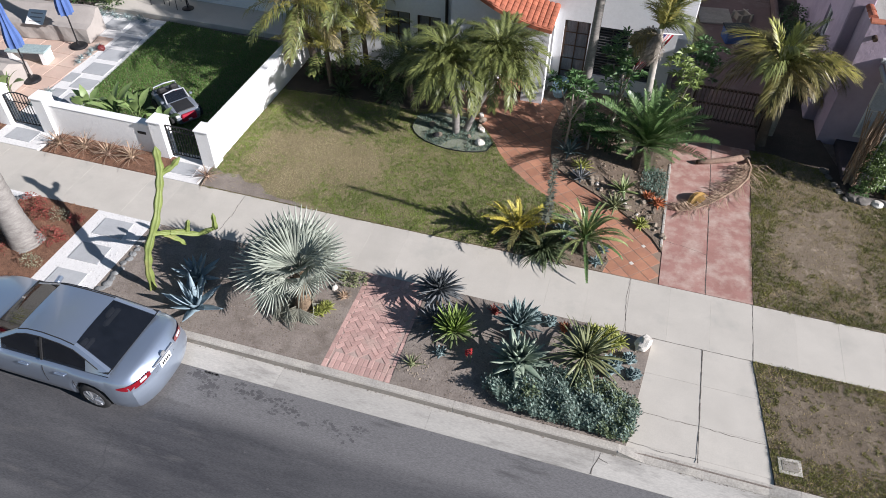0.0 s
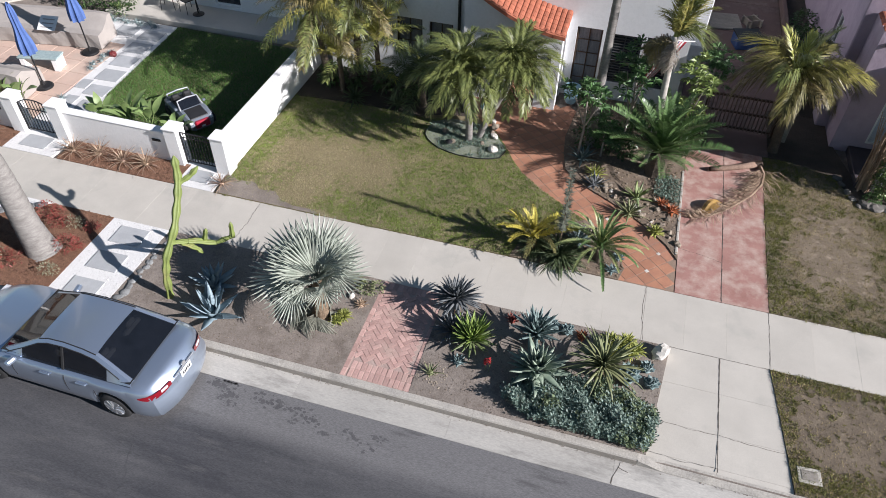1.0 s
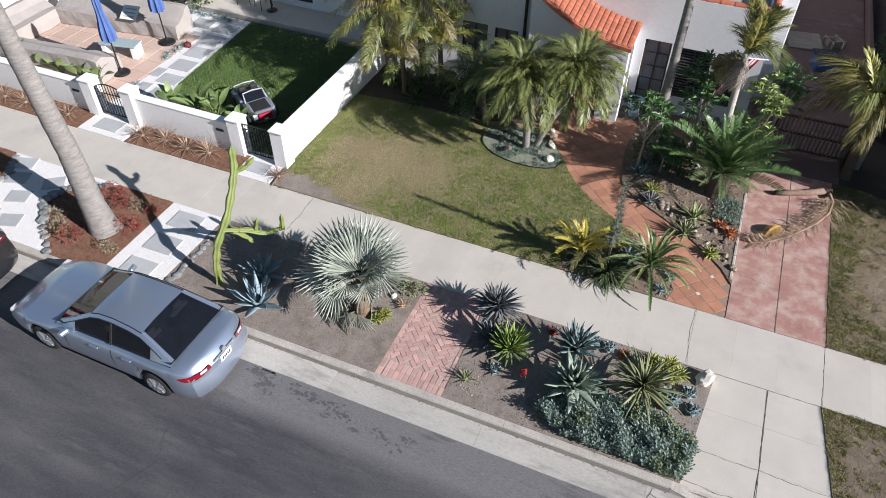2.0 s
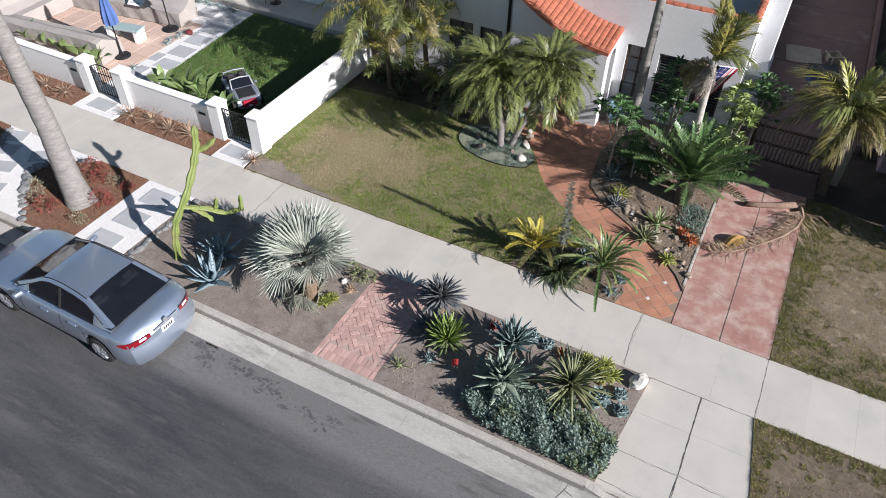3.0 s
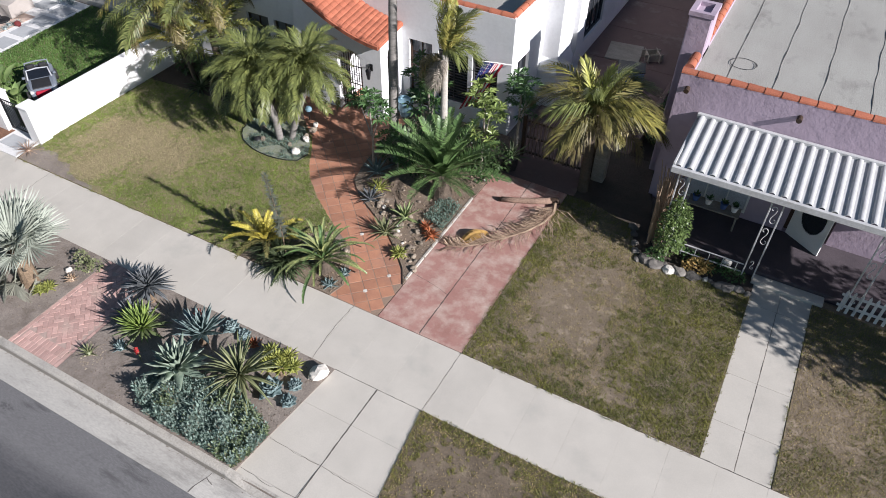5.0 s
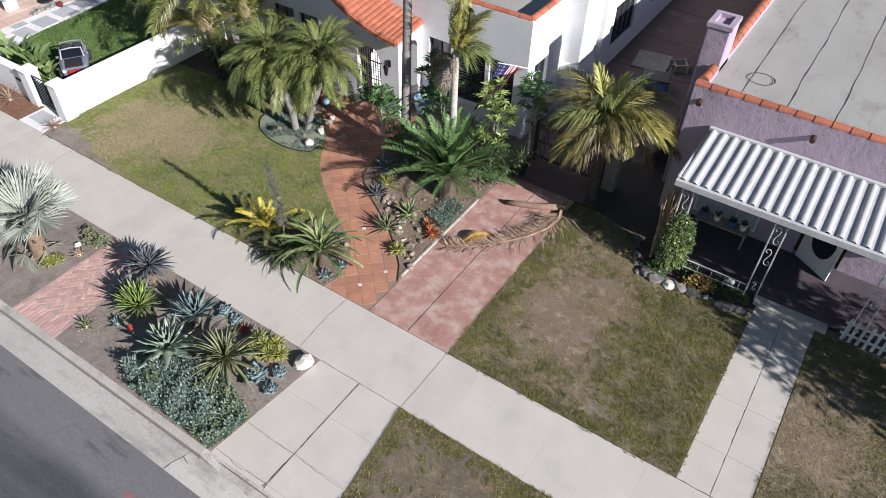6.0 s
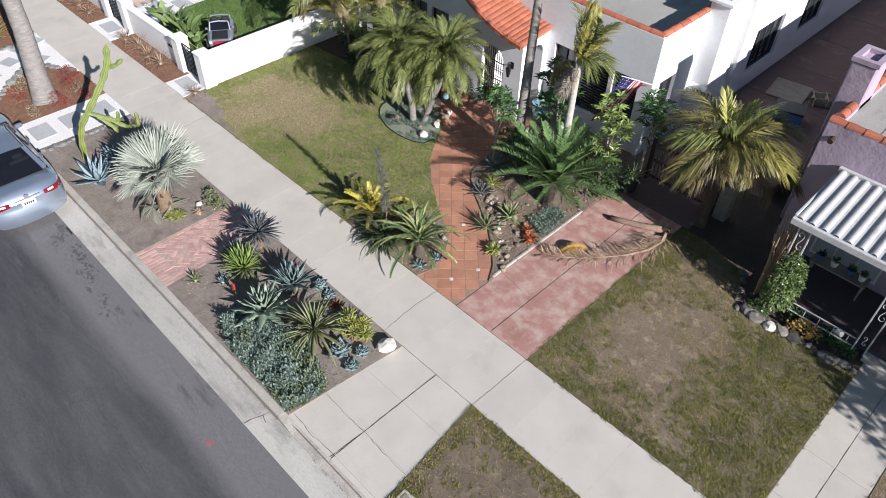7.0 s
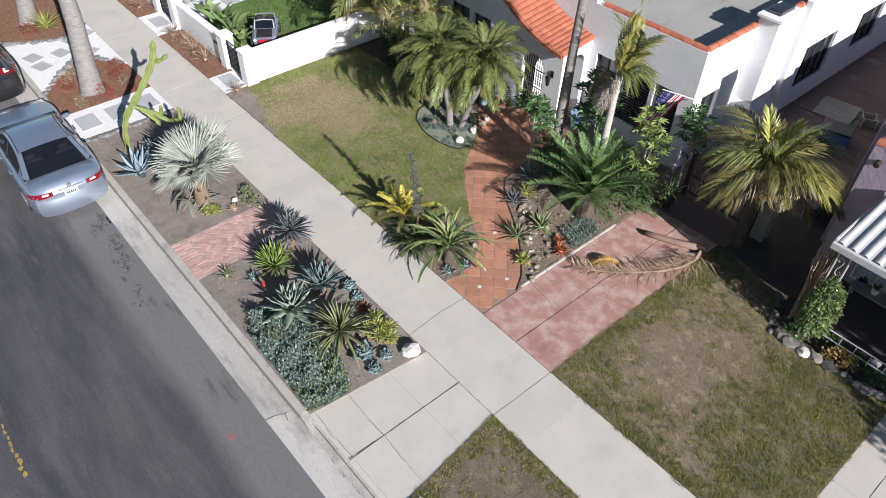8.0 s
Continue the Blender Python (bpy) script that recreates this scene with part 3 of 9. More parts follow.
part("chimney_breast", Mesh().box(-0.3, 0.26, 13.72, 14.66, -0.05, 3.66, 0.02), STUCCO_HOUSE, house)
part("chimney_shoulder", Mesh().add([(-0.25, 13.5, -0.05), (0.32, 13.5, -0.05), (0.32, 14.86, -0.05), (-0.25, 14.86, -0.05), (-0.25, 13.5, 1.1), (0.32, 13.5, 1.1), (0.32, 14.86, 1.1), (-0.25, 14.86, 1.1),
                                     (-0.25, 13.72, 1.42), (0.262, 13.72, 1.42), (0.262, 14.66, 1.42), (-0.25, 14.66, 1.42)],
                                    [(3, 2, 1, 0), (0, 1, 5, 4), (1, 2, 6, 5), (2, 3, 7, 6), (3, 0, 4, 7), (4, 5, 9, 8), (5, 6, 10, 9), (6, 7, 11, 10), (7, 4, 8, 11), (8, 9, 10, 11)]), STUCCO_HOUSE, house)
part("chimney_top", Mesh().box(-0.36, 0.33, 13.65, 14.74, 3.66, 3.76, 0.02), STUCCO_HOUSE, house)
part("chimney_cowl", Mesh().box(-0.2, 0.15, 13.85, 14.5, 3.76, 3.88, 0.02), GLASS, house, "blue-grey metal chimney cover")
part("pilaster", Mesh().box(0.0, 0.2, 15.45, 15.95, -0.05, 3.7, 0.02), STUCCO_HOUSE, house)
part("side_wall", Mesh().box(-10.6, -10.38, 11.07, 27.0, -0.05, 3.5), STUCCO_HOUSE, house)
part("rear_wall", Mesh().box(-10.38, -0.2, 26.78, 27.0, -0.05, 3.5), STUCCO_HOUSE, house)
part("parapet_shoulder", Mesh().box(-6.6, -3.62, 11.55, 11.77, 2.1, 4.1), STUCCO_HOUSE, house)
part("roof", Mesh().slab([(-10.5, 11.0), (-6.45, 11.0), (-6.45, 11.7), (-0.36, 11.7), (-0.36, 13.95), (-0.15, 13.95), (-0.15, 26.9), (-10.5, 26.9)], 2.95, 3.05), ROOFFELT, house,
     "grey felt flat roof with patches")
wins = [window_in(house, "y", 11.55, *h, -1, r, c, m) for h, r, c, m in zip(front_holes, (5, 18, 18), (2, 2, 1), (DARKWOOD, LOUVRE, LOUVRE))]
wins[0].data.materials[0] = CURTAIN
part("downpipe", Mesh().tube([(-6.55, 10.79, 0.05), (-6.55, 10.79, 3.3)], 0.045, 8), BLACKMETAL, house, "dark metal downpipe")
wins += [window_in(house, "y", 10.85, *h, -1, 3, 2) for h in left_holes]
for w in wins[3:]:
    w.data.materials[0] = CURTAIN
wins += [window_in(house, "x", HX, *h, 1, 1, 2, LOUVRE) for h in side_holes]
wins += [window_in(house, "x", 0.02, *h, 1, 1, c, LOUVRE) for h, c in zip(rear_holes, (1, 4, 3))]


def coping_row(parent, a, b, z, r=0.085, n=None):
    """Half-round clay tiles laid end to end from a to b on a parapet."""
    a, b = Vector(a), Vector(b)
    n = n or max(1, round((b - a).length / 0.36))
    d = (b - a) / n
    side = Vector((-d.y, d.x, 0)).normalized()
    for k in range(n):
        p, q = a + d * k, a + d * (k + 1) * 1.0 + d * 0.06
        vs, fs = [], []
        for e, (c, rr) in enumerate(((p, r), (q, r * 0.86))):
            for j in range(9):
                ang = math.pi * j / 8
                vs.append(Vector((c.x, c.y, z + (c.z if len(c) > 2 else 0))) + side * math.cos(ang) * rr * 1.25 + Vector((0, 0, math.sin(ang) * rr)))
        fs = [(j, j + 1, 9 + j + 1, 9 + j) for j in range(8)] + [tuple(range(9)), tuple(range(9, 18))[::-1], (0, 9, 17, 8)]
        part("coping_tile", Mesh().add(vs, fs), ROOFTILE, parent)


coping_row(house, (-3.42, 11.66, 0), (-0.3, 11.66, 0), 3.4)
coping_row(house, (-0.35, 11.66, 0), (-0.35, 13.9, 0), 3.4)
coping_row(house, (-0.09, 14.9, 0), (-0.09, 26.9, 0), 3.55)
coping_row(house, (-10.5, 10.96, 0), (-6.4, 10.96, 0), 3.5)


# porch with swept tile roof
def sweep_z(x):
    u = (x + 3.5) / -2.9
    return 2.4 + 0.22 * u + 1.05 * u ** 2.0


def arch_wall(name, parent, axis, at, thick, a0, a1, tops, c0, c1, spring, material):
    """A wall under a swept top with an arched opening from c0 to c1."""
    b, n = Mesh(), 28
    mid, rad = (c0 + c1) / 2, (c1 - c0) / 2
    grid = sorted({a0, a1, c0, c1, *(a0 + (a1 - a0) * k / n for k in range(n + 1)), *(c0 + (c1 - c0) * k / 12 for k in range(13))})
    for p, q in zip(grid, grid[1:]):
        m = (p + q) / 2
        def low(u):
            return spring + math.sqrt(max(rad ** 2 - (u - mid) ** 2, 0.0)) if c0 - 1e-6 <= u <= c1 + 1e-6 else -0.05
        if c0 < m < c1:
            la, lb = low(p), low(q)
        else:
            la = lb = -0.05
        ring = [(p, la), (q, lb), (q, tops(q)), (p, tops(p))]
        lo, hi = sorted((at, at + thick))
        vs = [((u, lo, z) if axis == "y" else (lo, u, z)) for u, z in ring] + [((u, hi, z) if axis == "y" else (hi, u, z)) for u, z in ring]
        b.add(vs, [(0, 1, 2, 3), (7, 6, 5, 4), (0, 4, 5, 1), (1, 5, 6, 2), (2, 6, 7, 3), (3, 7, 4, 0)])
    return part(name, b, material, parent)


arch_wall("porch_wall", house, "y", 10.45, 0.26, -6.32, -3.56, lambda x: sweep_z(x) - 0.04, -5.0, -4.18, 1.52, STUCCO_HOUSE)
arch_wall("porch_wall", house, "x", -3.56, -0.26, 10.71, 11.55, lambda y: 2.34 + 0.1 * (y - 10.71), 10.8, 11.34, 1.85, STUCCO_HOUSE)
part("porch_inner_wall", Mesh().box(-5.22, -5.02, 10.71, 11.9, 0.1, 2.4), STUCCO_HOUSE, house)
part("porch_wall", Mesh().box(-6.32, -6.1, 10.71, 11.6, -0.05, 2.9), STUCCO_HOUSE, house)
part("porch_floor", Mesh().box(-6.1, -3.83, 10.72, 11.9, -0.05, 0.1, 0.01), TERRACOTTA, house)
part("porch_back_wall", Mesh().box(-6.1, -3.63, 11.9, 12.1, 0.1, 2.6), STUCCO_HOUSE, house)
part("front_door", Mesh().box(-4.75, -3.95, 11.86, 11.9, 0.1, 2.1, 0.01), DARKWOOD, house)
# swept roof of barrel tiles running down to the front
ROOF_Y0, ROOF_Y1 = 10.3, 11.545
roof = Mesh()
for k in range(24):
    p, q = -6.45 + 2.95 * k / 24, -6.45 + 2.95 * (k + 1) / 24
    vs = []
    for x in (p, q):
        for y, dz in ((ROOF_Y0, -0.03), (ROOF_Y1, 0.12)):
            vs += [(x, y, sweep_z(x) - 0.08 + dz), (x, y, sweep_z(x) + dz)]
    roof.add(vs, [(0, 4, 5, 1), (2, 3, 7, 6), (1, 5, 7, 3), (0, 2, 6, 4)] + ([(0, 1, 3, 2)] if k == 0 else []) + ([(4, 6, 7, 5)] if k == 23 else []))
roof_deck = part("porch_roof", roof.weld(), ROOFTILE, house, "swept orange clay tile porch roof")
for i in range(6):
    y0 = ROOF_Y0 + i * 0.205
    for k in range(20):
        x0 = -6.45 + k * 0.1475
        lift, vs = 0.15 * (y0 - ROOF_Y0) / 1.245 - 0.03, []
        for j in range(5):
            a = math.pi * j / 4
            x = x0 + 0.07 - 0.07 * math.cos(a)
            for yy, dz in ((y0 - 0.012, 0.014), (y0 + 0.215, 0.026)):
                vs.append((x, yy, sweep_z(x) + lift + dz * 0.5 + 0.03 * math.sin(a) + (0.0247 if yy > y0 else 0.012)))
        part("roof_tile", Mesh().add(vs, [(2 * j, 2 * j + 2, 2 * j + 3, 2 * j + 1) for j in range(4)] + [(0, 2, 4, 6, 8)]), ROOFTILE, roof_deck)
for k in range(9):
    x0 = -6.4 + 0.32 * k
    b = Mesh()
    for x in (x0, x0 + 0.34):
        b.v += [(x, ROOF_Y0 - 0.05, sweep_z(x) - 0.12), (x, ROOF_Y0 - 0.05, sweep_z(x) - 0.02), (x, ROOF_Y0 + 0.04, sweep_z(x) + 0.02), (x, ROOF_Y0 + 0.04, sweep_z(x) - 0.12)]
    b.f += [(0, 4, 5, 1), (1, 5, 6, 2), (2, 6, 7, 3), (3, 7, 4, 0), (0, 1, 2, 3), (7, 6, 5, 4)]
    part("eave_tile", b, ROOFTILE, roof_deck)
lantern = thing("wall_lantern", "black iron lantern on the porch wall", "lantern", at=(-3.86, 10.445, 1.5))
part("bracket", Mesh().tube([(0, 0, 0.16), (0, -0.12, 0.2), (0, -0.16, 0.14)], 0.012, 6), BLACKMETAL, lantern)
part("plate", Mesh().box(-0.05, 0.05, -0.02, 0.0, 0.02, 0.22, 0.006), BLACKMETAL, lantern)
part("shade", Mesh().lathe([(0.04, -0.16), (0.075, 0.08), (0.085, 0.09), (0.02, 0.15)], 8, (0, -0.16, 0)), BLACKMETAL, lantern)


# ---- lilac house with its awning ----
lilac = thing("lilac_house", "lilac stucco bungalow with flat felt roof and tile coping", "house")
LY, LX = 11.0, 4.0
wall_with_holes("front_wall", lilac, "y", LY, 0.22, LX, 16.0, -0.05, 3.42, [(4.8, 6.28, 0.3, 1.95), (7.19, 8.17, 0.16, 2.12), (9.4, 10.9, 0.8, 1.95)], STUCCO_PURPLE)
wall_with_holes("side_wall", lilac, "x", LX, 0.22, 11.22, 26.0, -0.05, 3.42, [(14.6, 15.4, 1.0, 2.0), (19.0, 20.2, 1.0, 2.0)], STUCCO_PURPLE)
part("side_wall", Mesh().box(15.78, 16.0, 11.22, 26.0, -0.05, 3.42), STUCCO_PURPLE, lilac)
part("rear_wall", Mesh().box(4.22, 15.78, 25.8, 26.0, -0.05, 3.42), STUCCO_PURPLE, lilac)
part("roof", Mesh().slab([(4.2, 11.2), (15.8, 11.2), (15.8, 25.85), (4.2, 25.85)], 3.18, 3.3), ROOFFELT, lilac, "grey felt roof with dark seams and loops of cable")
for k in range(10):
    x = 4.9 + k * 0.98
    line = [(x + 0.05 * noise.noise(Vector((k * 7.1, yy * 0.9, 0))), yy, 3.302 + 0.004 * abs(noise.noise(Vector((k, yy * 3, 2))))) for yy in np.arange(11.25, 25.7, 0.16)]
    part("roof_seam", Mesh().tube(line, [0.006 + 0.016 * max(0, noise.noise(Vector((k * 3.3, p[1] * 1.7, 5)))) for p in line], 4), mat("dark_roof_tar", (0.09, 0.085, 0.08), scale=2, fine=30, rough=0.9) if k == 0 else bpy.data.materials["dark_roof_tar"], lilac)
window_in(lilac, "y", LY, 4.8, 6.28, 0.3, 1.95, -1, 2, 3, WHITEPAINT, deep=0.03)
part("blind", Mesh().box(4.85, 6.23, 11.036, 11.046, 0.36, 1.9), mat("pale_blind_cloth", (0.5, 0.53, 0.58), (0.44, 0.47, 0.52), scale=3, fine=40, rough=0.9), lilac, "pale closed window blind")
window_in(lilac, "y", LY, 9.4, 10.9, 0.8, 1.95, -1, 2, 3, WHITEPAINT)
for a, b in ((14.6, 15.4), (19.0, 20.2)):
    window_in(lilac, "x", LX, a, b, 1.0, 2.0, -1, 2, 2, WHITEPAINT)
part("inner_door", Mesh().box(7.2, 8.16, 11.12, 11.16, 0.17, 2.1, 0.006), DARKWOOD, lilac, "dark inner door")
ajar = pose(7.28, 10.98, 0, 0, 0, -34)
door = part("screen_door", Mesh().box(0, 0.92, -0.02, 0.02, 0.17, 2.1, 0.006, ajar), WHITEPAINT, lilac, "white screen door ajar with a dark oval pane")
part("oval_frame", Mesh().lathe([(0.31, -0.012), (0.31, 0.012), (0.27, 0.012), (0.27, -0.012)], 28), WHITEPAINT, door).matrix_basis = ajar @ pose(0.5, -0.02, 1.0, 90, 0, 0) @ Matrix.Diagonal((1.1, 1.6, 1, 1))
part("pane", Mesh().lathe([(0.3, -0.01), (0.3, 0.01)], 24), GLASS, door).matrix_basis = ajar @ pose(0.5, -0.022, 1.0, 90, 0, 0) @ Matrix.Diagonal((1.02, 1.52, 1, 1))
part("chimney", Mesh().box(3.7, 4.22, 12.0, 12.7, -0.05, 4.28, 0.03), STUCCO_PURPLE, lilac)
part("chimney_rim", Mesh().box(3.68, 3.8, 11.98, 12.72, 4.28, 4.38).box(4.12, 4.24, 11.98, 12.72, 4.28, 4.38).box(3.8, 4.12, 11.98, 12.1, 4.28, 4.38).box(3.8, 4.12, 12.6, 12.72, 4.28, 4.38), STUCCO_PURPLE, lilac)
coping_row(lilac, (4.0, 11.1, 0), (16.0, 11.1, 0), 3.42, 0.09, 34)
coping_row(lilac, (4.1, 11.3, 0), (4.1, 11.95, 0), 3.42, 0.09)
coping_row(lilac, (4.1, 12.78, 0), (4.1, 25.8, 0), 3.42, 0.09)
for x in (4.22, 6.6, 9.4):
    part("scupper", Mesh().tube([(x, 10.86, 3.08), (x, 11.05, 3.1)], 0.06, 12), DARKWOOD, lilac, "short clay drain spout")

# awning of white corrugated metal
AWNMETAL = mat("white_enamelled_metal", (0.52, 0.525, 0.525), (0.43, 0.435, 0.435), scale=3, fine=18, rough=0.7, bump=0.06, grain=0.12, spec=0.2, stain=(0.36, 0.35, 0.33), stain_scale=4, stain_at=(0.55, 0.75), stretch=(1.0, 0.3, 1.0))
awning = thing("porch_awning", "white corrugated metal porch awning on scrolled iron posts", "awning")


def awn_z(y):
    return 2.40 + (y - 8.98) * 0.075


for k in range(31):
    x = 4.65 + 0.235 * k
    ring = [(0.0, 0.0)] + [(0.0625 - 0.0625 * math.cos(a), 0.008 + 0.045 * math.sin(a)) for a in np.linspace(0.0, math.pi, 9)] + [(0.125, 0.0), (0.235, 0.0)]
    n = len(ring)
    vs = [(x + px, y, awn_z(y) + pz - thick) for y in (9.02, 10.9) for thick in (0.0, 0.008) for px, pz in ring]
    fs = []
    for i in range(n - 1):
        fs += [(i, i + 1, 2 * n + i + 1, 2 * n + i), (n + i, 3 * n + i, 3 * n + i + 1, n + i + 1), (i, n + i, n + i + 1, i + 1), (2 * n + i, 2 * n + i + 1, 3 * n + i + 1, 3 * n + i)]
    part("panel", Mesh().add(vs, fs), AWNMETAL, awning)
part("front_beam", Mesh().box(4.59, 11.95, 8.94, 9.02, 2.27, 2.42, 0.01), AWNMETAL, awning)
part("rear_flashing", Mesh().box(4.59, 11.95, 10.9, 10.99, 2.5, 2.62, 0.01), AWNMETAL, awning)
part("side_beam", Mesh().box(4.59, 4.645, 9.02, 10.9, 2.36, 2.48, 0.01, Matrix.Identity(4)), AWNMETAL, awning)
ESS = [(0.0, 0.0)]
for i in range(26):
    u = (i + 0.5) / 26
    ESS.append((ESS[-1][0] + 0.0125 * math.cos(1.2 + 5.4 * u * u), ESS[-1][1] + 0.0125 * math.sin(1.2 + 5.4 * u * u)))
ESS = [(-a, -b) for a, b in ESS[:0:-1]] + ESS
for px in (4.9, 6.78, 8.85, 11.2):
    post = part("post", Mesh().box(px - 0.13, px - 0.1, 9.0, 9.03, 0.16, 2.3, 0.004), AWNMETAL, awning, "white scrolled wrought-iron post")
    part("upright", Mesh().box(px + 0.1, px + 0.13, 9.0, 9.03, 0.16, 2.3, 0.004), AWNMETAL, post)
    for z0, size in ((0.52, 0.7), (1.36, 1.3), (1.94, 1.3)):
        pts = [(px + size * (p[0] * 0.8 + p[1] * 0.1), 9.015, z0 + size * p[1]) for p in ESS]
        part("scroll", Mesh().tube(pts, 0.009, 5), AWNMETAL, post)
# floor colour lowered to near black, imitating shade under the awning
PORCH = mat("shade_dark_porch_floor", (0.085, 0.07, 0.08), (0.06, 0.05, 0.058), scale=1.5, fine=40, rough=0.7)
solid("porch", Mesh().box(4.45, 13.0, 9.3, 11.0, -0.05, 0.16, 0.015), PORCH, "concrete porch slab, coloured near black for shade", "porch", kind="structure")
solid("porch_step", Mesh().box(6.9, 8.4, 9.02, 9.3, -0.05, 0.08, 0.012), WALK, "pale concrete porch step", "step", kind="structure")


# ---- plants: shapes ----
def thick_leaf(length, width, bend=0.3, thick=0.12, n=7, belly=0.35, cup=0.25):
    """A fleshy leaf along +x that bends down (bend > 0) or up, widest at belly, with a channelled upper face."""
    b, vs = Mesh(), []
    a, x, z = 0.0, 0.0, 0.0
    step = length / (n - 1)
    for i in range(n):
        u = i / (n - 1)
        w = width * (0.62 + 0.38 * u / belly if u < belly else max(0.015, (1 - ((u - belly) / (1 - belly)) ** 1.7)))
        nx, nz = -math.sin(a), math.cos(a)
        t = w * thick * (1.6 - u)
        for dy, dn in ((-w, cup * w), (0, 0), (w, cup * w), (0, -t * 2 - 0.004)):
            vs.append((x + nx * dn, dy, z + nz * dn))
        a -= bend / (n - 1) * (0.4 + 1.2 * u)
        x, z = x + math.cos(a) * step, z + math.sin(a) * step
    fs = []
    for i in range(n - 1):
        p, q = 4 * i, 4 * i + 4
        fs += [(p + k, p + (k + 1) % 4, q + (k + 1) % 4, q + k) for k in range(4)]
    fs += [(4 * n - 4, 4 * n - 3, 4 * n - 2, 4 * n - 1)]
    return b.add(vs, fs)


def feather(length, leaflet, pairs, bend=0.9, vee=0.35, width=0.012, sag=0.5, bare=0.12, seed=1, stiff=1.0, rib=0.014, ruffle=0.15):
    """A palm or cycad frond along +x: a curved rib with thin leaflets down both sides."""
    r, b = random.Random(seed), Mesh()
    n = 14
    pts, tan, a = [Vector((0, 0, 0))], [], 0.0
    for i in range(n):
        tan.append(Vector((math.cos(a), 0, math.sin(a))))
        pts.append(pts[-1] + tan[-1] * (length / n))
        a -= bend / n * (0.3 + 1.4 * i / n)
    tan.append(tan[-1])
    b.tube(pts, [rib * (1 - 0.85 * i / n) for i in range(n + 1)], 5)
    for k in range(pairs):
        u = bare + (1 - bare) * (k + 0.5) / pairs
        f = u * n
        i = min(int(f), n - 1)
        p = pts[i].lerp(pts[i + 1], f - i)
        t = tan[i]
        up = Vector((-t.z, 0, t.x))
        size = leaflet * (0.45 + 0.55 * math.sin(math.pi * min(1, (u - bare) / (1 - bare) * 0.9 + 0.12))) * r.uniform(0.85, 1.1)
        lean = 0.55 + 0.75 * u
        for s in (-1, 1):
            d = (Vector((0, s, 0)) + t * (lean * stiff * r.uniform(0.6, 1.4)) + up * (vee + ruffle * r.uniform(-1, 1))).normalized()
            w = width * r.uniform(0.8, 1.15)
            q1 = p + d * size * 0.5
            q2 = p + d * size + Vector((0, 0, -sag * size * r.uniform(0.5, 1.2)))
            side = d.cross(up).normalized()
            if side.length < 0.1:
                side = t
            k0 = [p - side * w * 0.5, p + side * w * 0.5, q1 + side * w, q1 - side * w, q2]
            b.add(k0, [(0, 1, 2, 3), (3, 2, 4)])
    return b


def fan_leaf(stalk, radius, fingers=30, spread=250, bend=0.25, droop=0.2, seed=1):
    """A palmate leaf along +x: a stalk and pleated fingers that split towards their tips."""
    r, b = random.Random(seed), Mesh()
    a, p, pts = 0.0, Vector((0, 0, 0)), [Vector((0, 0, 0))]
    for i in range(6):
        a -= bend / 6
        p = p + Vector((math.cos(a), 0, math.sin(a))) * stalk / 6
        pts.append(p)
    b.tube(pts, [0.016 - 0.001 * i for i in range(7)], 5)
    ahead = Vector((math.cos(a), 0, math.sin(a)))
    up = Vector((-math.sin(a), 0, math.cos(a)))
    for k in range(fingers):
        th = radians(-spread / 2 + spread * k / (fingers - 1))
        d = ahead * math.cos(th) + Vector((0, 1, 0)) * math.sin(th)
        lift = up * (0.28 * abs(math.sin(th)))
        size = radius * (0.72 + 0.28 * math.cos(th * 0.6)) * r.uniform(0.9, 1.06)
        d = (d + lift).normalized()
        side = up.cross(d).normalized()
        w = size * math.tan(radians(spread / fingers / 2)) * 0.46
        q = [p + d * size * u + Vector((0, 0, -droop * size * u ** 3 * r.uniform(0.6, 1.4))) for u in (0.04, 0.55, 0.8, 1.0)]
        ws = (0.004, w, w * 0.7, 0.002)
        vs = []
        for c, ww in zip(q, ws):
            vs += [c - side * ww - up * ww * 0.9, c, c + side * ww - up * ww * 0.9]
        b.add(vs, [f for i in range(3) for f in ((3 * i, 3 * i + 1, 3 * i + 4, 3 * i + 3), (3 * i + 1, 3 * i + 2, 3 * i + 5, 3 * i + 4))])
    return b


def as_mesh(name, shape, material, smooth=True):
    me = shape.data(name)
    me.materials.append(material)
    if smooth:
        me.polygons.foreach_set("use_smooth", [True] * len(me.polygons))
    return me


def spread_leaves(parent, name, meshes, count, at=(0, 0, 0), low=5, high=80, seed=1, twist=15, scale=(0.85, 1.1), start=0.0, ring=0.03, power=1.0):
    """Places leaves round an axis by the golden angle, the oldest low and the youngest upright."""
    r = random.Random(seed)
    for k in range(count):
        u = (k + 0.5) / count
        el = low + (high - low) * u ** power + r.uniform(-6, 6)
        az = start + 137.508 * k + r.uniform(-9, 9)
        s = r.uniform(*scale) * (1 - 0.25 * u)
        ob = part(name, meshes[k % len(meshes)], None, parent)
        ob.matrix_basis = pose(*at) @ pose(0, 0, 0, 0, 0, az) @ pose(ring * (1 - u), 0, 0, 0, -el, 0) @ pose(0, 0, 0, r.uniform(-twist, twist), 0, 0) @ Matrix.Scale(s, 4)


AGAVE_SETS = {}


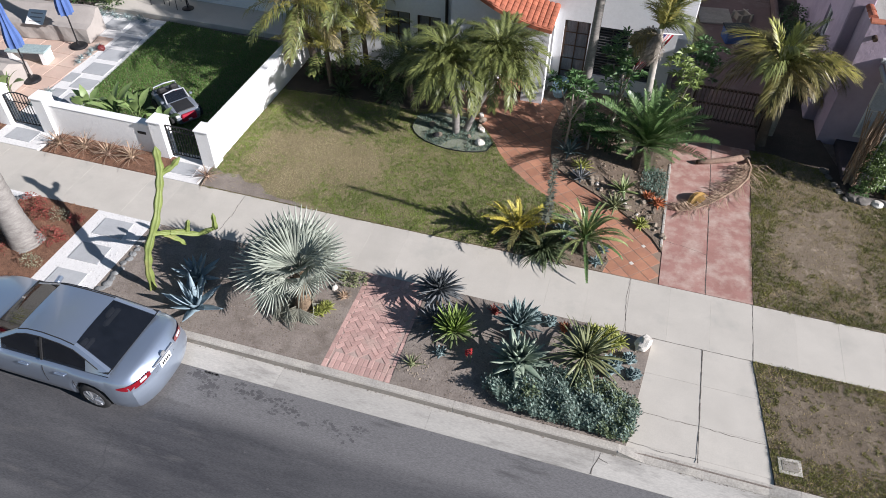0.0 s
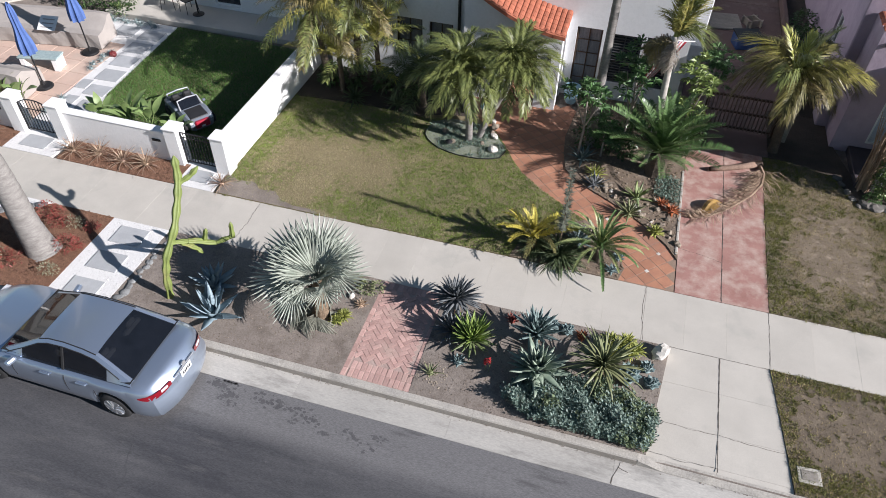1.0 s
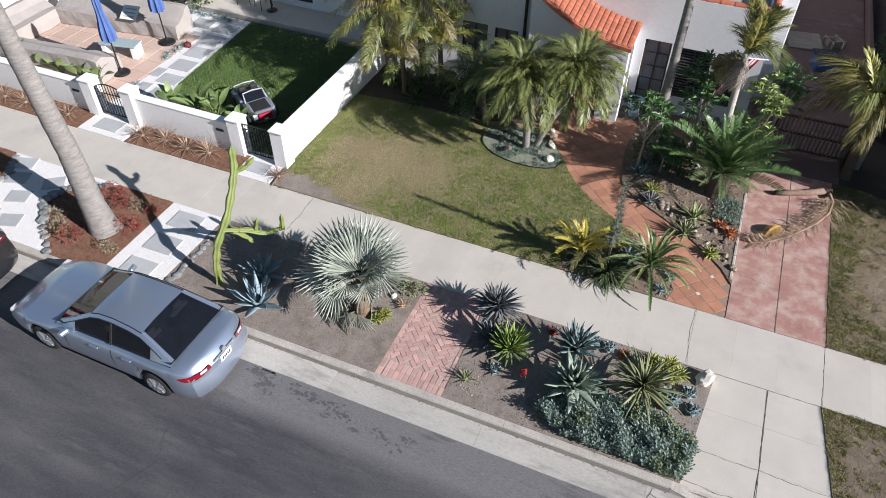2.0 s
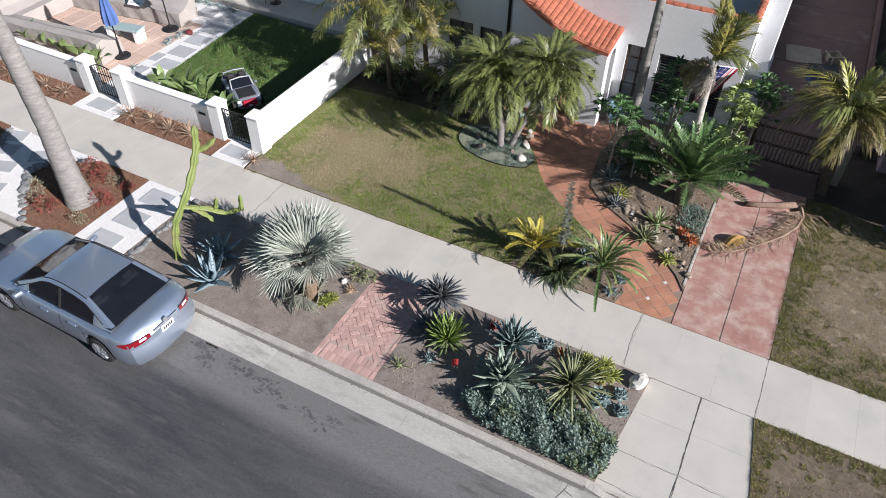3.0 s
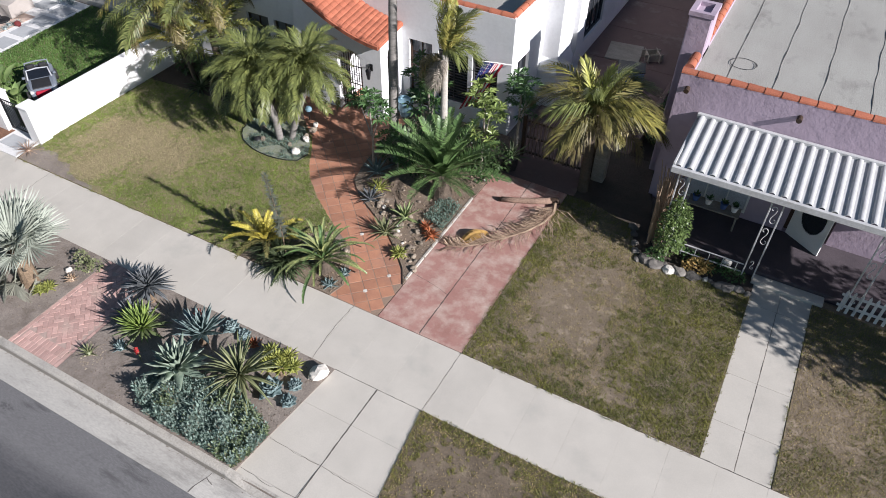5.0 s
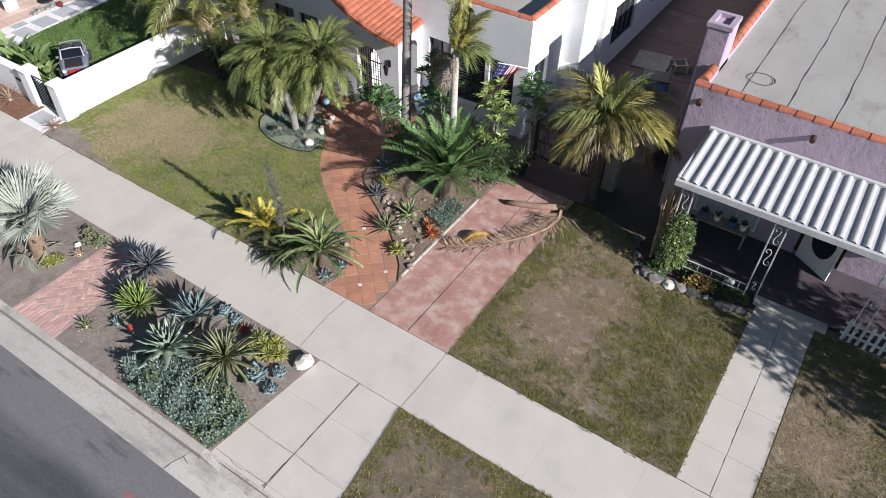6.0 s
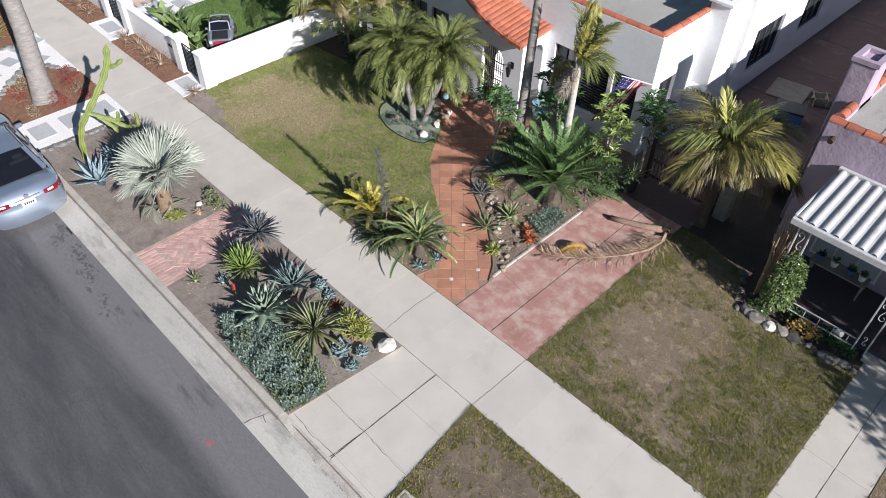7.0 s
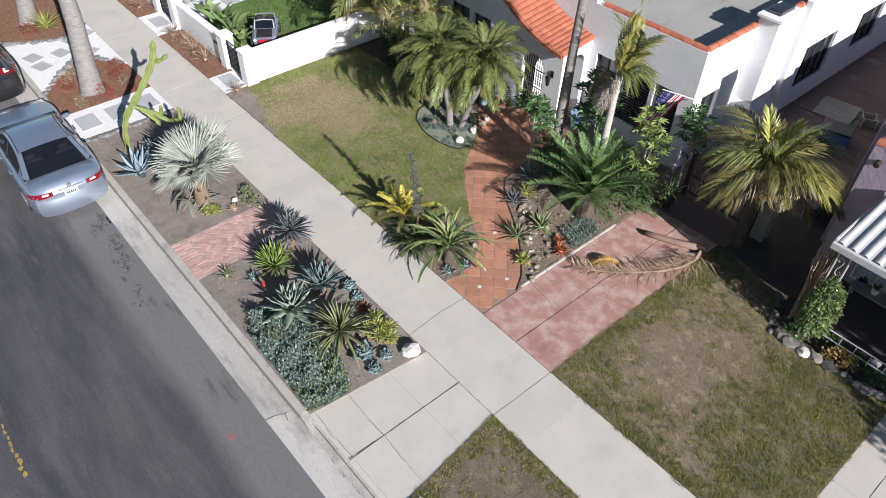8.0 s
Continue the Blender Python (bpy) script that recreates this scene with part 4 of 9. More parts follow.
def agave(label, x, y, length, width, count, material, low=5, high=82, bend=0.2, z=0.0, seed=1, category="agave", name="agave", group="", thick=0.12, stem=0.0, cup=0.25, power=1.0, n=7):
    t = thing(name, label, category, group, (x, y, z + 0.01))
    key = (round(length, 2), round(width, 3), material.name, round(bend, 2))
    if key not in AGAVE_SETS:
        AGAVE_SETS[key] = [as_mesh("leaf", thick_leaf(length * f, width, bend * g, thick, n, 0.35, cup), material) for f, g in ((1.0, 1.0), (0.92, 1.5), (1.05, 0.6))]
    part("core", Mesh().lathe([(0.05 + width * 0.9, -0.06), (0.05 + width, 0.02 + stem * 0.5), (0.03 + width * 0.6, stem + 0.06)], 10), material if stem < 0.15 else TANBARK, t)
    spread_leaves(t, "leaf", AGAVE_SETS[key], count, (0, 0, stem + 0.02), low, high, seed, power=power)
    return t


def trunk_tube(pts, r0, r1, rings=0, sides=12):
    """A trunk along pts with ring scars."""
    pts = [Vector(p) for p in pts]
    n = max(2, rings or 12)
    line, rad = [], []
    for i in range(n + 1):
        u = i / n * (len(pts) - 1)
        k = min(int(u), len(pts) - 2)
        line.append(pts[k].lerp(pts[k + 1], u - k))
        rad.append((r0 + (r1 - r0) * i / n) * (1.025 if i % 2 else 0.985) * (1.25 if i == 0 else 1))
    return Mesh().tube(line, rad, sides)


def palm(label, pts, r0, r1, fronds, count, low, high, name="palm_tree", bark=PALMBARK, seed=1, twist=25, scale=(0.85, 1.1), shaft=None, group="", rings=24, power=0.8, ring=0.05):
    base = pts[0]
    t = thing(name, label, "palm tree", group, base)
    local = [Vector(p) - Vector(base) for p in pts]
    part("trunk", trunk_tube(local, r0, r1, rings), bark, t, smooth=True)
    spread_leaves(t, "frond", fronds, count, local[-1], low, high, seed, twist, scale, ring=ring, power=power)
    if shaft:
        part("crownshaft", Mesh().tube([local[-1] - Vector((0, 0, 0.35)), local[-1] + Vector((0, 0, 0.12))], [r1 * 1.25, r1 * 0.7], 10), shaft, t)
    return t


def leafy(label, centre, blobs, leaves, size, material, name="shrub", category="shrub", stems=(), seed=1, bark=TANBARK, slim=0.35, up=0.3, whorl=0):
    """A shrub or small tree: stems and a crown of single leaves in loose clumps. blobs: (x, y, z, radius)."""
    r = random.Random(seed)
    t = thing(name, label, category, "", centre)
    for pts, a, b2 in stems:
        part("stem", Mesh().tube(pts, [a + (b2 - a) * i / (len(pts) - 1) for i in range(len(pts))], 7), bark, t)
    b = Mesh()
    total = sum(c[3] ** 2 for c in blobs)
    for bx, by, bz, br in blobs:
        for _ in range(int(leaves * br ** 2 / total)):
            d = Vector((r.gauss(0, 1), r.gauss(0, 1), r.gauss(0, 1) + up)).normalized()
            p = Vector((bx, by, bz)) + d * br * r.uniform(0.55, 1.05)
            n_leaf = whorl or 1
            turn = r.uniform(0, 6.28)
            for w in range(n_leaf):
                if whorl:
                    o = Vector((math.cos(turn + w * 6.283 / whorl), math.sin(turn + w * 6.283 / whorl), 0.35))
                    out = (o + d * 0.5).normalized()
                else:
                    out = (d + Vector((r.uniform(-1, 1), r.uniform(-1, 1), r.uniform(-0.6, 0.6))) * 0.9).normalized()
                side = out.cross(Vector((r.uniform(-0.4, 0.4), r.uniform(-0.4, 0.4), 1))).normalized()
                s = size * r.uniform(0.7, 1.2)
                sag = Vector((0, 0, -0.25 * s))
                b.add([p, p + out * s * 0.5 - side * s * slim, p + out * s + sag, p + out * s * 0.5 + side * s * slim], [(0, 1, 2, 3)])
    part("crown", b, material, t)
    return t


# ---- plant materials ----
DARKAGAVE = leaf("dark_grey_agave_leaf", (0.165, 0.175, 0.18), (0.08, 0.09, 0.097), thin=0.0)
BLUEAGAVE = leaf("blue_agave_leaf", (0.25, 0.325, 0.36), (0.17, 0.235, 0.27), thin=0.0)
PALEAGAVE = leaf("pale_striped_agave_leaf", (0.30, 0.35, 0.255), (0.15, 0.205, 0.15), thin=0.0)
TEALAGAVE = leaf("grey_green_agave_leaf", (0.19, 0.25, 0.235), (0.11, 0.155, 0.15), thin=0.0)
LIME = leaf("lime_green_aloe_leaf", (0.28, 0.36, 0.045), (0.15, 0.23, 0.035), thin=0.1)
OLIVE = leaf("olive_yucca_leaf", (0.27, 0.28, 0.12), (0.15, 0.18, 0.075))
STRAP = leaf("dark_strap_leaf", (0.11, 0.145, 0.055), (0.055, 0.08, 0.03))
ARCHAGAVE = leaf("yellow_edged_agave_leaf", (0.30, 0.34, 0.095), (0.12, 0.18, 0.085), thin=0.05)
GOLDCYCAD = leaf("yellow_cycad_leaf", (0.62, 0.52, 0.035), (0.44, 0.39, 0.03))
CYCAD = leaf("green_cycad_leaf", (0.165, 0.255, 0.065), (0.06, 0.12, 0.03), rough=0.34, thin=0.06)
PALMGREEN = leaf("palm_frond_green", (0.245, 0.27, 0.055), (0.09, 0.115, 0.03), rough=0.4)
PALMGOLD = leaf("palm_frond_golden", (0.36, 0.315, 0.045), (0.15, 0.155, 0.032), rough=0.4)
LIMEFROND = leaf("lime_palm_frond", (0.47, 0.46, 0.07), (0.27, 0.29, 0.045), rough=0.4)
PALMOLD = leaf("palm_frond_brownish", (0.25, 0.20, 0.07), (0.14, 0.12, 0.045), rough=0.5)
SILVER = leaf("silver_fan_palm_leaf", (0.37, 0.395, 0.325), (0.23, 0.26, 0.205), rough=0.5, thin=0.04)
DEADLEAF = leaf("dead_palm_leaf", (0.36, 0.29, 0.19), (0.24, 0.18, 0.11), rough=0.8)
SHRUB = leaf("shrub_leaf", (0.075, 0.125, 0.035), (0.045, 0.08, 0.022), rough=0.35)
PLUMERIA = leaf("glossy_tree_leaf", (0.10, 0.19, 0.045), (0.06, 0.12, 0.03), rough=0.35)
GREYCOVER = leaf("grey_green_ground_cover_leaf", (0.25, 0.325, 0.265), (0.12, 0.18, 0.14), rough=0.5)
MINT = leaf("blue_green_ground_cover_leaf", (0.17, 0.235, 0.18), (0.09, 0.135, 0.1), rough=0.6)
CACTUS = mat("green_cactus_skin", (0.21, 0.255, 0.075), (0.15, 0.19, 0.055), scale=5, fine=40, rough=0.55, grain=0.15, stain=(0.26, 0.24, 0.10), stain_scale=3, stain_at=(0.55, 0.75))
ROSETTE = leaf("powder_blue_succulent_leaf", (0.215, 0.28, 0.275), (0.12, 0.17, 0.17), thin=0.0)
YELLOWSUC = leaf("yellow_succulent_leaf", (0.42, 0.42, 0.06), (0.25, 0.29, 0.05))
REDLEAF = leaf("red_succulent_leaf", (0.32, 0.065, 0.05), (0.20, 0.06, 0.045))
ORANGELEAF = leaf("orange_succulent_leaf", (0.50, 0.15, 0.04), (0.32, 0.12, 0.05))
BRONZE = leaf("bronze_flax_leaf", (0.54, 0.41, 0.26), (0.30, 0.19, 0.14))
PARADISE = leaf("broad_green_leaf", (0.27, 0.35, 0.10), (0.15, 0.23, 0.06))

# ---- bed by the apron ----
agave("dark grey spiky agave with dense narrow leaves in dry soil", -4.15, 2.2, 0.58, 0.04, 130, DARKAGAVE, -10, 86, 0.25, seed=3, stem=0.42)
agave("dark grey spiky agave growing behind the lime aloe", -4.05, 1.6, 0.5, 0.036, 64, DARKAGAVE, 0, 84, 0.1, seed=33, stem=0.12)
lime_aloe = agave("lime green aloe rosette with upright crowded leaves", -3.62, 1.45, 0.58, 0.044, 72, LIME, 34, 88, -0.1, seed=4, category="aloe", name="aloe", stem=0.2)
spread_leaves(lime_aloe, "outer_leaf", [as_mesh("outer_leaf", thick_leaf(0.56, 0.04, 0.2), leaf("dull_aloe_leaf", (0.15, 0.185, 0.06), (0.08, 0.11, 0.04), thin=0.0))], 30, (0, 0, 0.18), 2, 34, 14)
agave("pale-edged grey-green agave with wide stiff leaves", -2.22, 1.02, 0.66, 0.085, 52, PALEAGAVE, 0, 84, -0.1, seed=5, stem=0.28, cup=0.4)
agave("grey-green agave rosette in the verge bed", -2.4, 1.88, 0.6, 0.055, 62, TEALAGAVE, 14, 86, -0.15, seed=6, stem=0.3, cup=0.4)
agave("olive yucca with long narrow arching leaves", -1.02, 1.42, 0.9, 0.032, 78, OLIVE, 2, 84, 0.7, seed=7, category="yucca", name="yucca", stem=0.36, cup=0.4)
for x, y, r, s in ((-2.17, 2.42, 0.2, 1), (-1.82, 2.38, 0.17, 2), (-0.5, 1.6, 0.29, 3), (-0.16, 1.9, 0.17, 4), (-0.05, 1.55, 0.18, 5)):
    agave("powder-blue rosette succulent low on the soil", x, y, r * 0.95, r * 0.38, 38, ROSETTE, 8, 84, -0.5, seed=s, category="succulent", name="succulent", group="blue rosettes", thick=0.25, n=6, cup=0.55)
for k, (x, y, z) in enumerate(((-0.75, 2.15, 0.22), (-0.55, 2.02, 0.18), (-0.95, 2.2, 0.2), (-0.62, 2.3, 0.16), (-0.85, 1.98, 0.14), (-0.42, 2.2, 0.1))):
    agave("yellow-green spiky succulent rosette beside the white rock", x, y, 0.24, 0.026, 46, YELLOWSUC, 5, 87, 0.2, seed=80 + k, category="succulent", name="succulent", group="yellow-green rosettes", stem=z, n=5)
agave("orange-tipped succulent low behind the yucca", -1.5, 2.3, 0.17, 0.03, 20, ORANGELEAF, 10, 80, -0.2, seed=9, category="succulent", name="succulent", n=5)
agave("reddish succulent tuft by the footpath", -2.95, 2.32, 0.2, 0.02, 24, REDLEAF, 10, 80, -0.1, seed=10, category="succulent", name="succulent", n=5)
agave("small grey-green aloe in a patch of pale grit", -4.2, 0.55, 0.26, 0.018, 16, OLIVE, 15, 80, 0.0, seed=11, category="aloe", name="aloe", n=5)
agave("small silvery succulent in the shade of the aloe", -3.75, 0.95, 0.2, 0.03, 20, ROSETTE, 10, 80, -0.1, seed=12, category="succulent", name="succulent", n=5)
for x, y, h in ((-3.12, 0.9, 0.42), (-3.2, 0.93, 0.32)):
    f = thing("aloe_flower", "red aloe flower spike on a thin stalk", "flower", "red aloe flowers", (x, y, 0))
    part("stalk", Mesh().tube([(0, 0, 0), (0.02, 0.01, h * 0.6), (0.0, 0.0, h)], 0.007, 5), OLIVE, f)
    b = Mesh()
    for k in range(26):
        z = h - 0.1 + 0.16 * k / 26
        a = k * 2.4
        b.tube([(0, 0, z), (0.035 * math.cos(a), 0.035 * math.sin(a), z - 0.02)], [0.007, 0.009], 4)
    part("blossom", b, mat("red_petal", (0.42, 0.035, 0.035), scale=8, fine=30, rough=0.5) if "red_petal" not in bpy.data.materials else bpy.data.materials["red_petal"], f)

# grey-green ground cover
cover = [(-2.75, 0.4), (-2.1, 0.08), (-1.0, 0.05), (0.0, 0.03), (0.1, 0.8), (-0.35, 1.0), (-1.0, 1.2), (-1.7, 1.0), (-2.5, 0.92)]
cover_green, cover_olive, stems, r = Mesh(), Mesh(), Mesh(), random.Random(21)
shoots = 0
while shoots < 2500:
    x, y = r.uniform(-2.8, 0.15), r.uniform(0.0, 1.25)
    if not inside(x, y, cover):
        continue
    shoots += 1
    h = 0.12 + 0.3 * max(0, noise.noise(Vector((x * 3.0, y * 3.0, 3)))) ** 0.7 + 0.1 * (1 - min(1, ((x + 1.2) / 1.7) ** 2)) + r.uniform(-0.03, 0.08)
    foot = Vector((x, y, 0.0))
    tip = Vector((x + r.uniform(-0.1, 0.1), y + r.uniform(-0.1, 0.1), h))
    if shoots % 3 == 0:
        stems.tube([foot, tip], [0.005, 0.003], 3)
    sheet = cover_olive if noise.noise(Vector((x * 1.5, y * 1.5, 9))) + 0.25 * (x + 1.0) > 0.18 and r.random() < 0.6 else cover_green
    a0 = r.uniform(0, 6.28)
    for w in range(11):
        u = 1 - w / 16
        a = a0 + w * 2.4
        o = Vector((math.cos(a), math.sin(a), 0.35 + 1.1 * max(0, u - 0.75) * 4 * r.uniform(0.5, 1))).normalized()
        q = r.uniform(0.045, 0.08)
        side = Vector((-math.sin(a), math.cos(a), 0)) * q * 0.22
        p = foot.lerp(tip, u)
        sheet.add([p, p + o * q * 0.5 - side, p + o * q, p + o * q * 0.5 + side], [(0, 1, 2, 3)])
tagged(part("ground_cover", cover_green, GREYCOVER, None), "dense mat of small grey-green leaves spilling to the kerb", "ground cover", kind="stuff")
tagged(part("ground_cover_tips", cover_olive, leaf("olive_ground_cover_leaf", (0.22, 0.27, 0.12), (0.12, 0.165, 0.075), rough=0.55), None), "olive tips among the grey-green ground cover", "ground cover", kind="stuff")
b = stems
tagged(part("ground_cover_stems", b, TANBARK, None), "thin brown stems under the grey-green leaves", "ground cover", kind="stuff")


def boulder(label, x, y, size, material=ROCK, z=0.0, seed=1, group="", flat=0.7, name="rock"):
    r = random.Random(seed)
    bmm = bmesh.new()
    bmesh.ops.create_icosphere(bmm, subdivisions=2, radius=1.0)
    off = Vector((r.uniform(0, 50), r.uniform(0, 50), 0))
    for v in bmm.verts:
        k = 1 + 0.42 * noise.noise(v.co * 1.3 + off) + 0.12 * noise.noise(v.co * 3.1 + off)
        v.co = Vector((v.co.x * k, v.co.y * k * r.uniform(0.98, 1.02), v.co.z * k * flat))
    me = bpy.data.meshes.new(name)
    bmm.to_mesh(me)
    bmm.free()
    me.materials.append(material)
    ob = new(name, me)
    ob.matrix_basis = pose(x, y, z + size * flat * 0.55, 0, 0, r.uniform(0, 360)) @ Matrix.Diagonal((size, size * r.uniform(0.7, 1.0), size, 1))
    return tagged(ob, label, "rock", group)


boulder("chalk white angular rock at the corner of the bed", 0.07, 2.33, 0.2, WHITEROCK, seed=5, flat=0.8)

# ---- bed by the parked car ----
fan_mesh = [as_mesh("fan", fan_leaf(0.46, 0.76, 27, 225, 0.3, 0.1, q), SILVER, False) for q in (1, 2, 3)]
fanpalm = thing("fan_palm", "silvery blue-green fan palm with a stubby trunk in dry soil", "palm tree", at=(-6.82, 1.31, 0))
part("trunk", trunk_tube([(0, 0, -0.05), (0.0, 0.02, 0.4), (0, 0.05, 0.95)], 0.2, 0.13, 14), TANBARK, fanpalm)
r = random.Random(41)
for k in range(14):
    part("leaf_base", Mesh().blade([(0.12, 0, 0), (0.2, 0, 0.1), (0.24, 0, 0.22)], (0, 1, 0), [0.05, 0.035, 0.012], 0.4), DARKBARK, fanpalm).matrix_basis = pose(0, 0.03, 0.12 + 0.055 * k, 0, 0, 137.5 * k)
for k, (az, el, roll, size) in enumerate(((96, 62, 0, 1.08), (150, 40, -12, 1.12), (196, 18, -22, 1.1), (48, 52, 14, 1.0), (10, 30, 24, 0.92), (228, -8, -14, 0.95), (318, 22, 20, 0.72), (262, 30, 0, 0.7),
                                          (120, 78, 10, 0.95), (172, 66, -25, 0.9), (30, 74, 30, 0.85), (120, 22, 0, 1.05), (75, 24, 10, 0.95), (285, 60, 12, 0.8), (210, 56, -30, 0.9), (345, 58, 30, 0.85), (240, 24, -8, 0.75))):
    ob = part("fan", fan_mesh[k % 3], None, fanpalm)
    ob.matrix_basis = pose(-0.06, 0.05, 0.98, 0, 0, az) @ pose(0.05, 0, 0, 0, -el, 0) @ pose(0, 0, 0, roll, 0, 0) @ Matrix.Scale(size, 4)
core_fan = as_mesh("fan", fan_leaf(0.14, 0.86, 23, 150, 0.2, 0.1, 5), SILVER, False)
for az, el, roll, size in ((60, 66, 35, 1.0), (205, 70, -40, 0.95), (300, 58, 20, 0.8), (130, 80, 10, 1.05), (350, 72, -50, 0.9), (250, 50, 30, 0.75)):
    part("fan", core_fan, None, fanpalm).matrix_basis = pose(-0.04, 0.05, 1.0, 0, 0, az) @ pose(0.03, 0, 0, 0, -el, 0) @ pose(0, 0, 0, roll, 0, 0) @ Matrix.Scale(size, 4)
STRAWFAN = leaf("straw_fan_leaf", (0.25, 0.26, 0.2), (0.17, 0.165, 0.125), rough=0.8)
dead_fan = [as_mesh("dead_fan", fan_leaf(0.5, 0.6, 20, 150, 0.5, 0.3, 8), STRAWFAN, False)]
for az, el in ((-120, -28), (-80, -34), (-150, -24), (20, -60), (150, -65), (-150, -70), (-60, -68)):
    ob = part("dead_fan", dead_fan[0], None, fanpalm, "dry hanging fan leaf")
    ob.matrix_basis = pose(0, 0.03, 0.68) @ pose(0, 0, 0, 0, 0, az) @ pose(0.05, 0, 0, 0, -el, 0)
agave("powder-blue agave with broad stiff leaves near the kerb", -8.95, 0.6, 0.78, 0.1, 24, BLUEAGAVE, 10, 86, -0.2, seed=15)
agave("powder-blue agave half hidden behind the cactus", -9.35, 1.35, 0.62, 0.08, 22, BLUEAGAVE, 10, 86, -0.2, seed=16)
agave("small yellow succulent cushion under the fan palm", -6.36, 1.36, 0.2, 0.024, 70, YELLOWSUC, 0, 80, 0.0, seed=17, category="succulent", name="succulent", n=5)
agave("small yellow succulent cushion beside the brick path", -6.46, 1.22, 0.17, 0.022, 60, YELLOWSUC, 0, 80, 0.0, seed=18, category="succulent", name="succulent", n=5)
agave("brown-red bromeliad clump beside the brick path", -6.12, 1.78, 0.17, 0.02, 30, BRONZE, 20, 80, 0.2, seed=19, category="succulent", name="bromeliad", n=5)
boulder("small white rock beside the brick path", -6.4, 1.95, 0.08, WHITEROCK, seed=7)
leafy("low dusty green shrub by the footpath", (-6.15, 2.2, 0), [(0, 0, 0.1, 0.18), (0.2, 0.1, 0.08, 0.14), (-0.25, 0.12, 0.1, 0.16)], 420, 0.06, OLIVE, seed=4)
cactus = thing("cactus", "tall leaning columnar cactus with short side arms", "cactus", at=(-10.1, 0.79, 0))


def column(pts, radius, ribs=5):
    """A ribbed cactus stem along pts with pinched joints and a round tip."""
    pts = [Vector(p) for p in pts]
    line = []
    for a, c in zip(pts, pts[1:]):
        for k in range(8):
            line.append(a.lerp(c, k / 8))
    line.append(pts[-1])
    b2, n, sides = Mesh(), len(line), ribs * 4
    vs = []
    side = None
    for i, p in enumerate(line):
        d = (line[min(i + 1, n - 1)] - line[max(i - 1, 0)]).normalized()
        side = d.orthogonal().normalized() if side is None else (side - d * side.dot(d)).normalized()
        up = d.cross(side)
        rr = radius * (0.86 + 0.14 * math.cos(i * 1.1)) * (1 if i < n - 3 else (0.85, 0.6, 0.15)[i - n + 3])
        for k in range(sides):
            a = 2 * math.pi * k / sides
            q = rr * (1 + 0.24 * math.cos(ribs * a))
            vs.append(p + (side * math.cos(a) + up * math.sin(a)) * q)
    fs = [(i * sides + k, i * sides + (k + 1) % sides, (i + 1) * sides + (k + 1) % sides, (i + 1) * sides + k) for i in range(n - 1) for k in range(sides)]
    return b2.add(vs, fs + [tuple(range((n - 1) * sides, n * sides))])


part("stem", column([(0, 0, -0.05), (0.02, 0.06, 0.55), (0.06, 0.2, 1.0), (0.14, 0.62, 1.5), (0.06, 1.05, 1.92), (0.0, 1.32, 2.28), (-0.06, 1.45, 2.7)], 0.078), CACTUS, cactus, smooth=True)
for pts in ([(0.1, 0.42, 1.25), (0.3, 0.7, 1.1), (0.52, 0.95, 0.98), (0.6, 0.98, 1.3)], [(0.3, 0.7, 1.1), (0.7, 1.05, 0.85), (1.0, 1.25, 0.95), (1.02, 1.27, 1.35)], [(0.2, 0.6, 1.12), (0.36, 0.82, 0.8), (0.42, 0.9, 0.6)],
            [(0.02, 1.25, 2.15), (0.2, 1.45, 2.25), (0.34, 1.6, 2.42)]):
    part("arm", column(pts, 0.052), CACTUS, cactus, smooth=True)

# ---- bed between lawn and tiled path ----
gold = [as_mesh("frond", feather(1.0, 0.15, 38, 1.1, 0.55, 0.013, 0.12, 0.1, s, 0.9), GOLDCYCAD, False) for s in (1, 2)] + [as_mesh("frond", feather(1.0, 0.14, 28, 1.8, 0.3, 0.009, 0.3, 0.1, 3), leaf("dull_cycad_leaf", (0.20, 0.185, 0.05), (0.11, 0.10, 0.03)), False)]
cy = thing("yellow_cycad", "bright yellow cycad with short curved fronds", "cycad", at=(-3.02, 4.62, 0))
part("trunk", Mesh().lathe([(0.13, -0.05), (0.14, 0.12), (0.08, 0.22)], 10), TANBARK, cy)
spread_leaves(cy, "frond", gold, 24, (0, 0, 0.32), 36, 86, 5, 20)
agave("clump of dark narrow strap leaves by the footpath", -2.35, 4.42, 0.85, 0.016, 280, STRAP, 10, 86, 1.7, seed=23, category="strap-leaf plant", name="strap_leaf_plant", n=6)
agave("second clump of dark narrow strap leaves under the yellow cycad", -2.95, 4.6, 0.7, 0.015, 160, STRAP, 10, 86, 1.6, seed=27, category="strap-leaf plant", name="strap_leaf_plant", n=6)
agave("grey-green agave hidden behind the strap leaves", -2.0, 5.1, 0.5, 0.035, 40, TEALAGAVE, 5, 82, 0.2, seed=28)
ARCHFROND = leaf("yellow_green_cycad_leaf", (0.33, 0.35, 0.10), (0.11, 0.165, 0.06), rough=0.4, thin=0.06)
arch_fr = [as_mesh("frond", feather(1.2, 0.085, 60, 1.55, 0.6, 0.012, 0.05, 0.08, q, 0.9, 0.013, 0.04), m, False) for q, m in ((1, ARCHFROND), (2, ARCHFROND), (3, CYCAD))]
arch = thing("cycad", "arching yellow-green cycad beside the tiled path", "cycad", at=(-1.5, 4.72, 0))
part("trunk", trunk_tube([(0, 0, -0.05), (0, 0, 0.2), (0, 0, 0.34)], 0.15, 0.12, 6), DARKBARK, arch)
